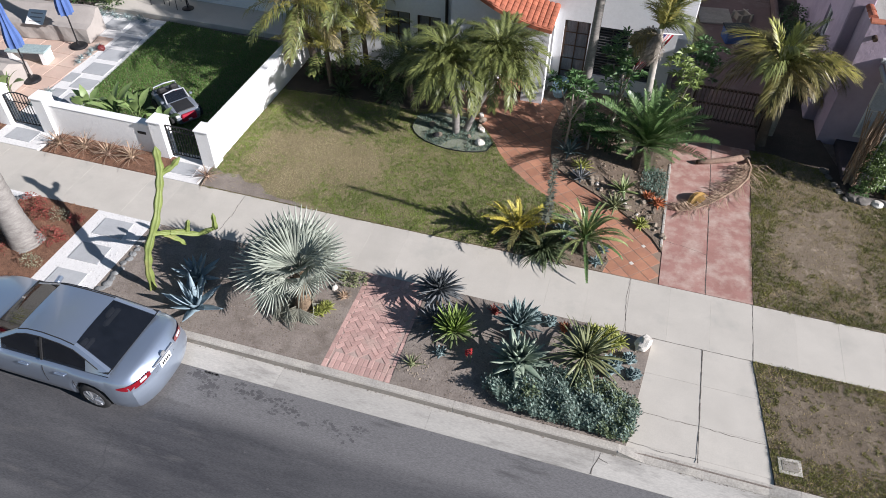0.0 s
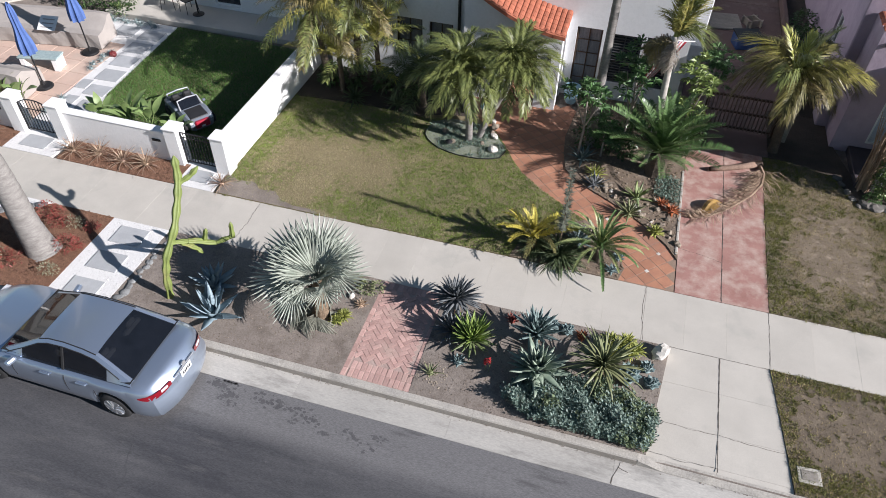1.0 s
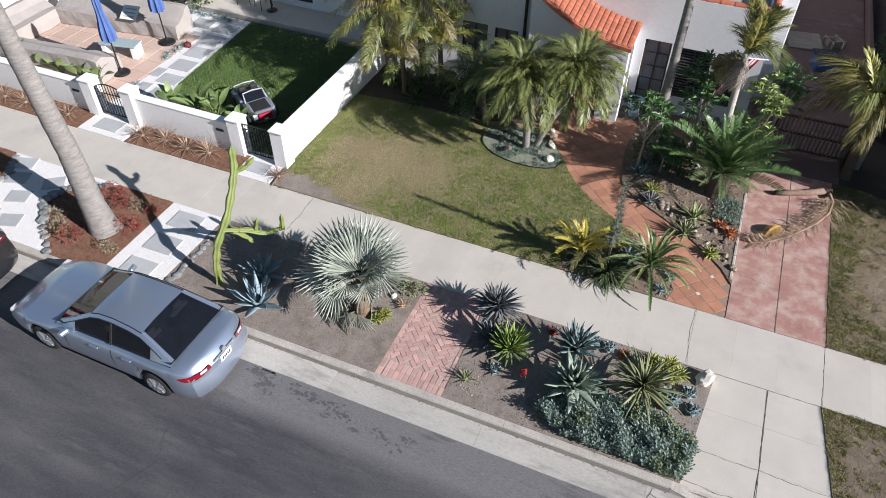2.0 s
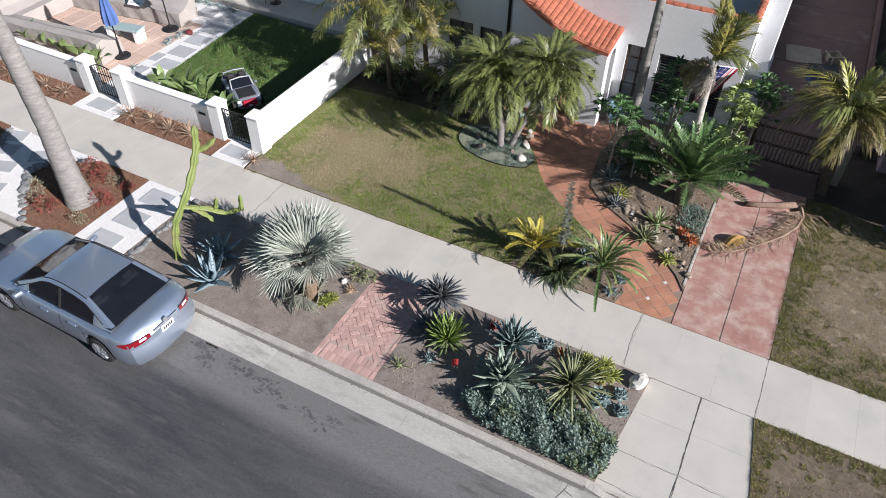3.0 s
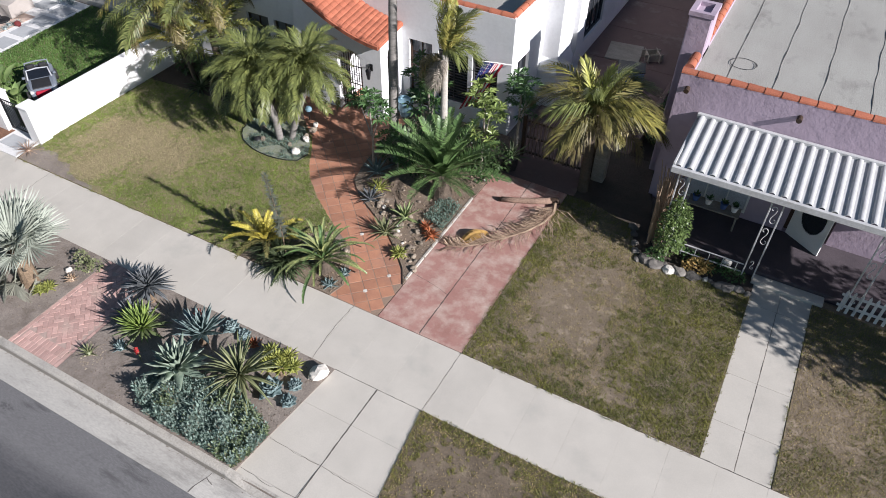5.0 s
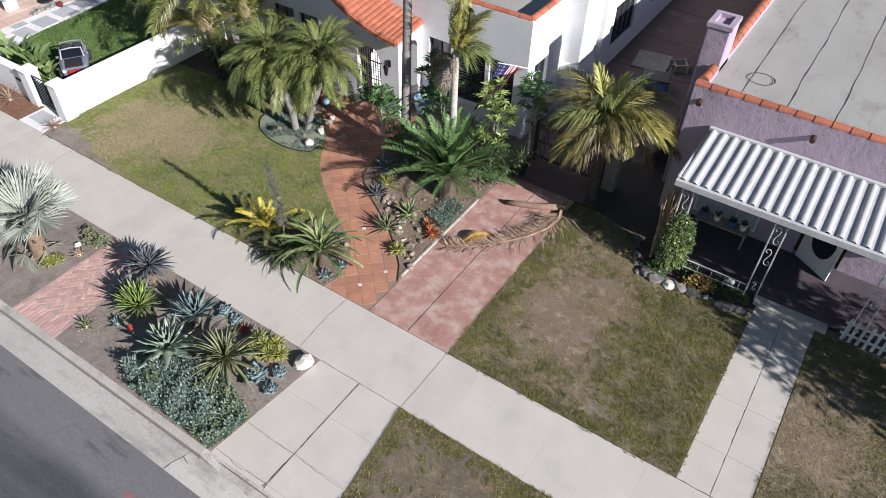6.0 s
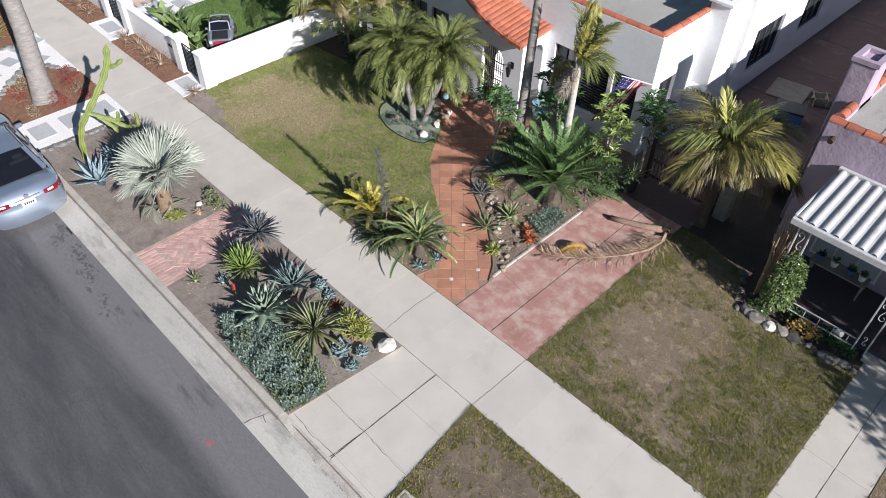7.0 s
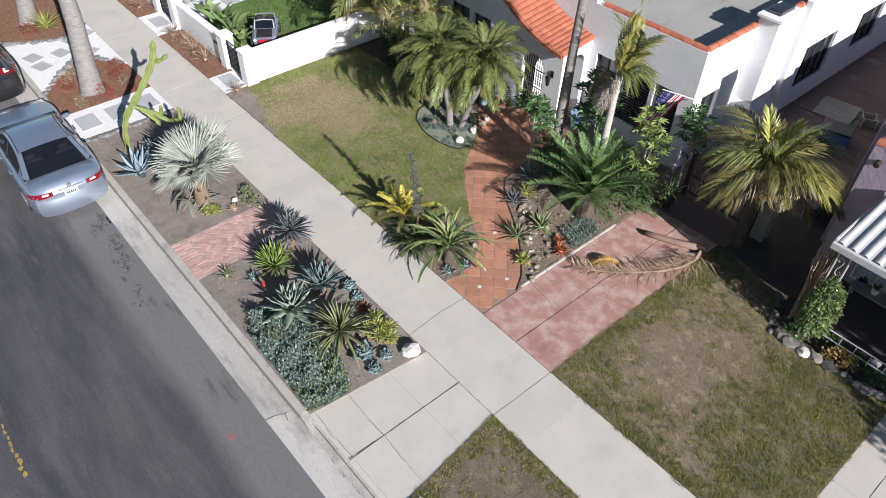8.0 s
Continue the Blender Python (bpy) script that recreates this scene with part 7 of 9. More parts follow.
sofa = covered_sofa("long garden sofa under a taupe weather cover", (-22.6, 8.75, 0.02), 8, 4.7, 1.0, 0.85, 0.5)
covered_sofa("garden sofa under a creased taupe weather cover", (-22.6, 5.75, 0.02), 6, 4.4, 1.0, 0.55, 0.8)
covered_sofa("side section of a garden sofa under a taupe cover", (-22.4, 6.4, 0.02), 90, 2.6, 1.0, 0.85, 0.5)
m = thing("printed_mark", "white printed square on the sofa cover", "label", at=(0, 0, 0))
m.matrix_basis = pose(-19.62, 9.3, 0.72, 33, 0, 8)
part("print", Mesh().box(-0.3, 0.3, -0.26, 0.26, 0.0, 0.006), WHITEPAINT, m)
for q in range(3):
    part("bar", Mesh().box(-0.2, 0.2, -0.17 + 0.14 * q, -0.13 + 0.14 * q, 0.006, 0.009), COVER, m)
bench = thing("coffee_table", "pale green-topped low patio table", "table", at=(-18.95, 7.95, 0.02), turn=12)
part("top", Mesh().box(-0.62, 0.62, -0.24, 0.24, 0.38, 0.44, 0.012), mat("pale_green_glass_top", (0.36, 0.44, 0.43), (0.30, 0.38, 0.38), scale=2, fine=20, rough=0.2), bench)
for s in (-1, 1):
    part("leg", Mesh().box(s * 0.5 - 0.08, s * 0.5 + 0.08, -0.22, 0.22, 0.0, 0.38, 0.01), STUCCO_WHITE, bench)
BLUECLOTH = mat("blue_canvas", (0.085, 0.15, 0.36), (0.065, 0.115, 0.29), scale=4, fine=30, rough=0.8, bump=0.3, grain=0.1)
for x, y in ((-18.22, 7.0), (-18.2, 9.15)):
    u = thing("patio_umbrella", "closed blue patio umbrella on a round black base", "umbrella", "closed umbrellas", (x, y, 0.02))
    part("base", Mesh().lathe([(0.0, 0.0), (0.27, 0.0), (0.27, 0.03), (0.24, 0.06), (0.05, 0.09), (0.035, 0.2), (0.0, 0.2)], 24), BLACKMETAL, u)
    part("pole", Mesh().tube([(0, 0, 0.1), (-0.02, 0.0, 1.2), (-0.05, 0.0, 2.6)], 0.022, 8), BLACKMETAL, u)
    vs, nz, ns = [], 9, 24
    for i in range(nz):
        v = i / (nz - 1)
        rad = 0.17 * (1 - v) ** 0.7 + 0.02 + 0.02 * math.sin(v * 9)
        for k in range(ns):
            a = 2 * math.pi * k / ns
            rr = rad * (1 + 0.22 * math.cos(8 * a))
            vs.append((-0.05 * v - 0.02 + rr * math.cos(a), rr * math.sin(a), 1.1 + 1.5 * v))
    part("canopy", Mesh().add(vs, [(i * ns + k, i * ns + (k + 1) % ns, (i + 1) * ns + (k + 1) % ns, (i + 1) * ns + k) for i in range(nz - 1) for k in range(ns)] + [tuple(range((nz - 1) * ns, nz * ns))]), BLUECLOTH, u)
    part("crank", Mesh().tube([(0, 0, 0.95), (-0.12, -0.05, 1.15)], 0.012, 6), BLACKMETAL, u)

# white house across the side garden
nh = thing("white_house", "white stucco house with a shaded terrace and glazed doors", "house")
wall_with_holes("front_wall", nh, "y", 13.0, 0.25, -24.0, -11.4, -0.05, 3.6, [(-15.9, -14.9, 0.25, 2.3), (-18.9, -17.7, 0.25, 2.3), (-22.5, -20.5, 0.8, 2.2), (-13.9, -12.6, 0.8, 2.2)], STUCCO_WHITE)
part("side_wall", Mesh().box(-11.65, -11.4, 13.25, 24.0, -0.05, 3.6), STUCCO_WHITE, nh)
part("side_wall", Mesh().box(-24.0, -23.75, 13.25, 24.0, -0.05, 3.6), STUCCO_WHITE, nh)
part("roof", Mesh().box(-24.2, -11.3, 12.9, 24.0, 3.6, 3.8, 0.03), ROOFFELT, nh)
window_in(nh, "y", 13.0, -15.9, -14.9, 0.25, 2.3, -1, 1, 1, WHITEPAINT)
window_in(nh, "y", 13.0, -18.9, -17.7, 0.25, 2.3, -1, 1, 2, WHITEPAINT)
window_in(nh, "y", 13.0, -22.5, -20.5, 0.8, 2.2, -1, 2, 3, WHITEPAINT)
window_in(nh, "y", 13.0, -13.9, -12.6, 0.8, 2.2, -1, 2, 2, WHITEPAINT)
solid("terrace", Mesh().box(-19.4, -11.25, 11.62, 13.0, -0.05, 0.14, 0.015), WALK, "grey shaded terrace step before the white house", "terrace", kind="structure")


def garden_chair(x, y, turn):
    c = thing("garden_chair", "slim black metal garden chair on the terrace", "chair", "terrace chairs", (x, y, 0.14), turn)
    part("seat", Mesh().box(-0.22, 0.22, -0.22, 0.22, 0.42, 0.45, 0.01), BLACKMETAL, c)
    part("backrest", Mesh().box(-0.22, 0.22, 0.2, 0.23, 0.5, 0.88, 0.01), BLACKMETAL, c)
    for sx in (-1, 1):
        for sy in (-1, 1):
            part("leg", Mesh().tube([(sx * 0.2, sy * 0.2, 0.42), (sx * 0.23, sy * 0.23, 0)], 0.012, 6), BLACKMETAL, c)


garden_chair(-17.4, 12.5, 20)
garden_chair(-16.6, 12.45, -25)
tb = thing("side_table", "small dark round terrace table", "table", at=(-16.2, 12.35, 0.14))
part("top", Mesh().lathe([(0.3, 0.66), (0.31, 0.68), (0.3, 0.7)], 20), BLACKMETAL, tb)
part("leg", Mesh().tube([(0, 0, 0), (0, 0, 0.66)], 0.025, 8), BLACKMETAL, tb)
part("foot", Mesh().lathe([(0.2, 0.0), (0.2, 0.02), (0.03, 0.05)], 16), BLACKMETAL, tb)

# planting of the walled garden
FESCUE = leaf("blue_grey_grass_tuft", (0.30, 0.37, 0.37), (0.22, 0.28, 0.28), thin=0.05)


def tuft(label, x, y, material, length, width, count, seed, name="grass_tuft", category="grass tuft", group="", bend=0.9, low=15, high=85, z=0.0):
    return agave(label, x, y, length, width, count, material, low, high, bend, z, seed, category, name, group, thick=0.05, n=5)


def paddle(length, width, bend):
    """A stalk along +x that ends in a broad oval blade with a sunk middle rib."""
    b2, pts, a, p = Mesh(), [], 0.0, Vector((0, 0, 0))
    for i in range(13):
        pts.append(p.copy())
        a -= bend / 12 * (0.2 + 1.6 * i / 12)
        p = p + Vector((math.cos(a), 0, math.sin(a))) * length / 12
    b2.tube(pts[:6], [0.014, 0.013, 0.012, 0.011, 0.009, 0.007], 5)
    return b2.blade(pts[4:], (0, 1, 0), [max(0.006, width * math.sin(math.pi * (i / 8) ** 0.85)) for i in range(9)], 0.22)


def broad_plant(label, x, y, length, seed):
    t = thing("broad_leaf_plant", label, "broad-leaf plant", "plants behind the wall", (x, y, 0.02))
    leaves = [as_mesh("leaf", paddle(length * f, 0.1 * f, g), PARADISE) for f, g in ((1.25, 0.9), (1.1, 1.3), (1.35, 0.6))]
    part("core", Mesh().lathe([(0.06, -0.05), (0.05, 0.1), (0.02, 0.25)], 8), PARADISE, t)
    spread_leaves(t, "leaf", leaves, 8, (0, 0, 0.12), 52, 86, seed, 40)


r = random.Random(5)
for k in range(9):
    tuft("blue-grey grass tuft in the pebbled bed", -19.3 + 0.26 * k, 11.25 + 0.12 * (k % 2), FESCUE, 0.22, 0.008, 40, 60 + k, group="blue grass tufts")
for k in range(5):
    tuft("blue-grey grass tuft beside the patio", -17.55 - 0.1 * (k % 2), 9.3 - 0.25 * k, FESCUE, 0.2, 0.008, 36, 70 + k, group="blue grass tufts")
for k in range(3):
    tuft("blue-grey grass tuft near the arched gate", -17.3, 5.9 + 0.35 * k, FESCUE, 0.22, 0.008, 36, 80 + k, group="blue grass tufts")
boulder("dark red ball stone beside the patio", -17.4, 9.2, 0.12, mat("dark_red_glaze", (0.16, 0.03, 0.03), (0.11, 0.025, 0.025), scale=5, fine=30, rough=0.3), 0.02, 3, flat=0.95, name="ball")
leafy("dark flowering shrubs before the white house", (-20.4, 12.0, 0), [(0, 0, 0.4, 0.5), (0.8, 0.1, 0.4, 0.5), (-0.9, 0, 0.4, 0.45), (1.6, -0.1, 0.35, 0.4)], 1500, 0.1, SHRUB, seed=12)
agave("green cordyline with narrow leaves by the terrace", -19.0, 11.9, 0.7, 0.03, 30, PARADISE, 0, 80, 0.7, seed=90, category="shrub", name="cordyline")
for k, (x, y, ln) in enumerate(((-15.45, 6.0, 0.75), (-14.6, 6.05, 0.9), (-13.95, 6.05, 0.9), (-13.1, 5.9, 0.65))):
    broad_plant("broad-leaved green plant behind the white wall", x, y, ln, 92 + k)
for k, x in enumerate((-18.2, -18.8, -19.6, -20.4, -21.2)):
    broad_plant("broad-leaved green plant behind the far wall", x, 6.05, 0.78, 120 + k)
for k, x in enumerate((-15.35, -14.6, -13.85, -13.2)):
    agave("bronze flax tuft in the mulch strip", x, 4.55 + 0.08 * (k % 2), 0.58, 0.013, 44, BRONZE, 5, 84, 0.8, 0.01, 130 + k, "flax", "flax_tuft", "bronze flax row", thick=0.05, n=6)
for k, x in enumerate((-18.0, -18.8, -19.6, -20.4, -21.4)):
    agave("bronze flax tuft before the far wall", x, 4.55, 0.5, 0.012, 40, BRONZE, 5, 84, 0.8, 0.01, 140 + k, "flax", "flax_tuft", "bronze flax row", thick=0.05, n=6)
agave("bronze flax tuft beside the garden gate", -10.95, 4.5, 0.42, 0.012, 40, BRONZE, 5, 84, 0.8, 0.01, 150, "flax", "flax_tuft", "bronze flax row", thick=0.05, n=6)

# verge under the street palms
for k, (x, y, s) in enumerate(((-14.1, 0.6, 0.3), (-13.1, 1.4, 0.3), (-14.25, 2.2, 0.32), (-13.85, 2.0, 0.24), (-18.4, 0.9, 0.3), (-13.0, 2.1, 0.16))):
    leafy("red-leaved succulent bush in the mulch", (x, y, 0.02), [(0, 0, s * 0.45, s * 0.8), (s * 0.6, 0.1, s * 0.3, s * 0.5)], int(900 * s), 0.075, REDLEAF, "red_succulent", "succulent", seed=20 + k, slim=0.16)
for k, (x, y) in enumerate(((-15.0, 1.05), (-13.05, 0.62), (-13.45, 2.1), (-14.6, 0.75))):
    leafy("pale dry shrublet in the mulch", (x, y, 0.02), [(0, 0, 0.1, 0.17), (0.14, 0.05, 0.08, 0.12)], 170, 0.06, leaf("pale_dry_leaf", (0.36, 0.33, 0.2), (0.24, 0.23, 0.14)) if k == 0 else bpy.data.materials["pale_dry_leaf"], "shrublet", "shrub", seed=30 + k, slim=0.2)
agave("yellow-green yucca under the far street palm", -18.5, 1.5, 0.8, 0.022, 54, YELLOWSUC, 5, 84, 0.4, seed=160, category="yucca", name="yucca")
surface("far_mulch_bed", [(-26.0, 0.0), (-18.12, 0.0), (-17.92, 0.3), (-17.27, 1.7), (-17.92, 2.61), (-26.0, 2.61)], 0.03, MULCH, "red bark mulch around the far street palm", "mulch bed")
palm("thick grey far street palm trunk in mulch", [(-19.3, 1.2, -0.05), (-19.4, 1.3, 0.6), (-19.7, 1.5, 3.0), (-20.0, 1.7, 7.0)], 0.33, 0.18, queen, 14, -25, 75, bark=PALMBARK, seed=24, rings=40)
r = random.Random(77)
BED_EDGES = ([(-14.3, 0.05), (-15.2, 0.87), (-15.7, 1.35), (-15.55, 1.95), (-14.5, 2.55)], [(-18.05, 0.05), (-17.85, 0.4), (-17.25, 1.7), (-17.8, 2.5)])
for k in range(44):
    run = BED_EDGES[k % 2]
    u = (k // 2) / 22 * (len(run) - 1)
    i = int(u)
    x, y = (run[i][q] + (run[i + 1][q] - run[i][q]) * (u - i) for q in (0, 1))
    boulder("flat blue-grey edging stone around the mulch bed", x + r.uniform(-0.05, 0.05), min(2.5, y) + r.uniform(-0.04, 0.04), r.uniform(0.09, 0.15), mat("blue_grey_stone", (0.25, 0.255, 0.25), (0.15, 0.155, 0.155), scale=6, fine=30, rough=0.9, vary=0.2)
            if k == 0 else bpy.data.materials["blue_grey_stone"], 0.02, 200 + k, "edging stones", 0.4)
for k in range(16):
    boulder("flat river stone edging the paver strip", -11.12 + r.uniform(-0.06, 0.06), 0.12 + 0.16 * k, r.uniform(0.06, 0.11), bpy.data.materials["blue_grey_stone"], 0.005, 240 + k, "river stones", 0.35)


# ---- driveway gate, fallen frond, log ----
GATEWOOD = mat("brown_gate_wood", (0.15, 0.105, 0.09), (0.11, 0.075, 0.065), scale=6, fine=50, rough=0.7)
gate = thing("driveway_gate", "dark brown slatted driveway gate in the shade", "gate", at=(1.5, 10.95, 0))
for s in (-1, 1):
    part("post", Mesh().box(s * 0.98 - 0.045, s * 0.98 + 0.045, -0.05, 0.05, -0.05, 1.25, 0.01), DARKWOOD, gate)
for z in (0.14, 0.62, 1.1):
    part("rail", Mesh().box(-0.93, 0.93, -0.025, 0.025, z - 0.03, z + 0.03, 0.006), DARKWOOD, gate)
for k in range(19):
    x = -0.9 + 0.1 * k
    part("slat", Mesh().box(x - 0.016, x + 0.016, -0.045, -0.027, 0.08, 1.18, 0.004), GATEWOOD, gate)
# pale pillar in a darker colour that stands in for the shade on it
gp = thing("gate_pillar", "short concrete pillar beside the driveway gate, coloured dark for shade", "pillar", at=(2.68, 10.95, 0))
part("shaft", Mesh().box(-0.16, 0.16, -0.16, 0.16, -0.05, 1.0, 0.02), GRIME_SHADE, gp)
LOGWOOD_PALE = mat("pale_grey_wood", (0.40, 0.36, 0.30), (0.30, 0.265, 0.22), scale=5, fine=60, rough=0.85, bump=0.4)
bin_ = thing("storage_box", "blue plastic storage tub behind the gate", "tub", at=(1.82, 16.2, 0.01), turn=15)
part("tub", Mesh().box(-0.4, 0.4, -0.3, 0.3, 0, 0.42, 0.04), BLUECLOTH, bin_)
part("lid", Mesh().box(-0.43, 0.43, -0.33, 0.33, 0.42, 0.47, 0.02), BLACKMETAL, bin_)
solid("concrete_slab", Mesh().box(-0.55, 0.55, -0.6, 0.6, 0.0, 0.05, 0.01), GRIME_SHADE, "loose pale concrete slab on the back driveway", "slab", at=(1.15, 17.8, 0.008), turn=8)
crate = thing("crate", "small pale open crate on the back driveway", "crate", at=(2.05, 17.85, 0.008), turn=30)
for q in range(4):
    part("board", Mesh().box(-0.3, 0.3, -0.2, -0.17, 0.0, 0.25, 0.004, pose(0, 0, 0, 0, 0, 90 * q)), LOGWOOD_PALE, crate)
part("base", Mesh().box(-0.19, 0.19, -0.165, 0.165, 0.0, 0.03), LOGWOOD_PALE, crate)
solid("low_wall", Mesh().box(3.06, 3.2, 12.5, 26.0, -0.05, 0.35, 0.02), BACKDRIVE, "low brown concrete wall along the back driveway", "wall")
leafy("dark bushes in the gap beside the lilac house", (3.6, 13.2, 0), [(0, 0, 0.4, 0.35), (0.05, 1.0, 0.5, 0.4), (0, 2.1, 0.4, 0.35), (0.05, 3.2, 0.5, 0.4), (0, 4.4, 0.5, 0.4)], 1500, 0.11, SHRUB, seed=61)

DRYFROND = leaf("dry_palm_frond_straw", (0.44, 0.33, 0.22), (0.30, 0.21, 0.14), rough=0.8)
dry = thing("fallen_frond", "dry tan palm frond lying across the red driveway", "palm frond", at=(0, 0, 0))
b, r = Mesh(), random.Random(3)
spine = [Vector(p) for p in ((2.12, 9.38, 0.1), (2.22, 9.0, 0.1), (2.15, 8.55, 0.09), (1.9, 8.05, 0.08), (1.55, 7.6, 0.07), (1.2, 7.2, 0.06), (0.85, 6.9, 0.05), (0.5, 6.75, 0.04))]
part("rib", Mesh().tube(spine, [0.05, 0.04, 0.03, 0.024, 0.02, 0.015, 0.01, 0.005], 6), DRYFROND, dry)
for k in range(330):
    u = 0.06 + 0.94 * k / 330
    i = min(int(u * 7), 6)
    p = spine[i].lerp(spine[i + 1], u * 7 - i)
    d = (spine[i + 1] - spine[i]).normalized()
    s = -1 if k % 5 else 1
    side = Vector((d.y, -d.x, 0)) * (-s)
    ln = r.uniform(0.35, 0.8) * (1.1 - 0.5 * u)
    o = (side * r.uniform(0.3, 1.0) + d * r.uniform(0.2, 1.3)).normalized()
    q1 = p + o * ln * 0.55 + Vector((r.uniform(-0.05, 0.05), r.uniform(-0.05, 0.05), r.uniform(-0.03, 0.14)))
    q2 = p + o * ln + Vector((r.uniform(-0.16, 0.16), r.uniform(-0.16, 0.16), 0))
    q2.z = r.uniform(0.022, 0.12)
    q1.z = max(q1.z, 0.025)
    w = Vector((-o.y, o.x, 0)) * 0.009
    b.add([p - w * 0.5, p + w * 0.5, q1 + w, q1 - w, q2], [(0, 1, 2, 3), (3, 2, 4)])
part("leaflet", b, DRYFROND, dry)
log = thing("driftwood_log", "smooth grey-brown wooden log on the driveway", "log", at=(0, 0, 0))
LOGWOOD = mat("weathered_wood", (0.28, 0.19, 0.14), (0.19, 0.125, 0.095), scale=5, fine=60, rough=0.85, bump=0.6, stretch=(4, 1, 4))
part("trunk", Mesh().tube([(0.88, 8.86, 0.085), (1.2, 8.98, 0.09), (1.6, 9.16, 0.095), (2.02, 9.38, 0.11)], [0.065, 0.07, 0.075, 0.085], 12), LOGWOOD, log, smooth=True)
part("end_face", Mesh().tube([(0.872, 8.857, 0.085), (0.885, 8.862, 0.085)], [0.058, 0.06], 12), DARKWOOD, log)
part("root", Mesh().tube([(2.0, 9.37, 0.12), (2.14, 9.42, 0.17), (2.2, 9.38, 0.06)], [0.08, 0.07, 0.05], 8), DARKWOOD, log)
husk = thing("palm_husk", "split yellow-brown palm husk on the driveway", "palm husk", at=(0.95, 7.28, 0.02), turn=58)
husk.scale = (2.2, 1.7, 1.3)
for k in range(5):
    a = (k - 2) * 0.35
    pts = [(0.34 * (u / 6) - 0.17, 0.05 * a + 0.03 * a * math.sin(math.pi * u / 6), 0.03 + (0.11 - 0.04 * abs(a)) * math.sin(math.pi * u / 6)) for u in range(7)]
    part("strip", Mesh().blade(pts, (0, 1, 0.2), [0.01 + 0.028 * math.sin(math.pi * u / 6) for u in range(7)], 0.3), mat("yellow_husk", (0.42, 0.26, 0.075), (0.22, 0.12, 0.045), scale=8, fine=30, rough=0.7) if k == 0 else bpy.data.materials["yellow_husk"], husk)

# ---- round bed in the lawn ----
ring = [(-6.75, 8.35), (-6.72, 8.14), (-6.6, 7.95), (-6.4, 7.76), (-6.15, 7.62), (-5.88, 7.53), (-5.6, 7.48), (-5.3, 7.47), (-5.0, 7.5), (-4.74, 7.57), (-4.5, 7.7), (-4.42, 8.05), (-4.75, 8.6), (-5.3, 9.05), (-6.2, 9.1), (-6.7, 8.8)]
surface("round_bed", ring, 0.035, mat("grey_gravel", (0.27, 0.29, 0.245), (0.18, 0.2, 0.16), scale=9, fine=40, rough=0.95, bump=0.4, grain=0.25), "grey gravel bed with creeping plants around the palms", "gravel bed")
edge_t = thing("bed_edging", "dark bent garden edging round the gravel bed", "edging")
for p, q in zip(ring[:11], ring[1:12]):
    part("strip", Mesh().tube([(*p, 0.045), (*q, 0.045)], 0.014, 6), BLACKMETAL, edge_t)
b, r = Mesh(), random.Random(8)
while len(b.f) < 2600:
    x, y = r.uniform(-6.7, -4.4), r.uniform(7.5, 9.0)
    if not inside(x, y, ring) or noise.noise(Vector((x * 2.4, y * 2.4, 1))) < -0.05:
        continue
    a = r.uniform(0, 6.28)
    o = Vector((math.cos(a), math.sin(a), r.uniform(0.2, 1.0))).normalized()
    s = r.uniform(0.03, 0.06)
    sd = Vector((-math.sin(a), math.cos(a), 0)) * s * 0.3
    p = Vector((x, y, 0.04 + r.uniform(0, 0.06)))
    b.add([p, p + o * s * 0.5 - sd, p + o * s, p + o * s * 0.5 + sd], [(0, 1, 2, 3)])
tagged(part("creeping_plants", b, MINT, None), "creeping blue-green plants in the gravel bed", "ground cover", kind="stuff")
for k, (x, y, s, m) in enumerate(((-4.75, 7.95, 0.13, WHITEROCK), (-4.85, 8.55, 0.12, WHITEROCK), (-4.95, 8.7, 0.1, ROCK), (-5.9, 8.0, 0.09, ROCK), (-6.2, 8.4, 0.1, ROCK), (-5.1, 8.15, 0.08, ROCK), (-4.95, 9.0, 0.12, ROCK), (-5.05, 9.25, 0.1, WHITEROCK))):
    boulder("garden rock in the round gravel bed", x, y, s, m, 0.035, 300 + k, "round bed rocks")
dish = thing("spot_lamp", "small dark garden spot lamp in the gravel bed", "garden lamp", at=(-5.95, 7.85, 0.035))
part("spike", Mesh().tube([(0, 0, 0), (0, 0, 0.12)], 0.01, 6), BLACKMETAL, dish)
part("shade", Mesh().lathe([(0.1, 0.11), (0.09, 0.13), (0.03, 0.17)], 16), BLACKMETAL, dish)

# ---- flag on the house ----
flag = thing("flag", "striped flag hanging from a slanted pole on the house", "flag", at=(-0.15, 11.47, 2.2))
part("pole", Mesh().tube([(0.0, 0.03, 0.0), (-0.45, -0.3, 0.12), (-0.68, -0.48, 0.18)], 0.013, 8), WHITEPAINT, flag)
FRED = mat("red_cloth", (0.42, 0.03, 0.05), (0.36, 0.025, 0.04), scale=4, fine=40, rough=0.85, bump=0.1)
FWHITE = mat("white_cloth", (0.74, 0.73, 0.72), (0.68, 0.67, 0.67), scale=4, fine=40, rough=0.85, bump=0.1)
FBLUE = mat("navy_cloth", (0.03, 0.04, 0.16), (0.025, 0.035, 0.13), scale=4, fine=40, rough=0.85, bump=0.1)


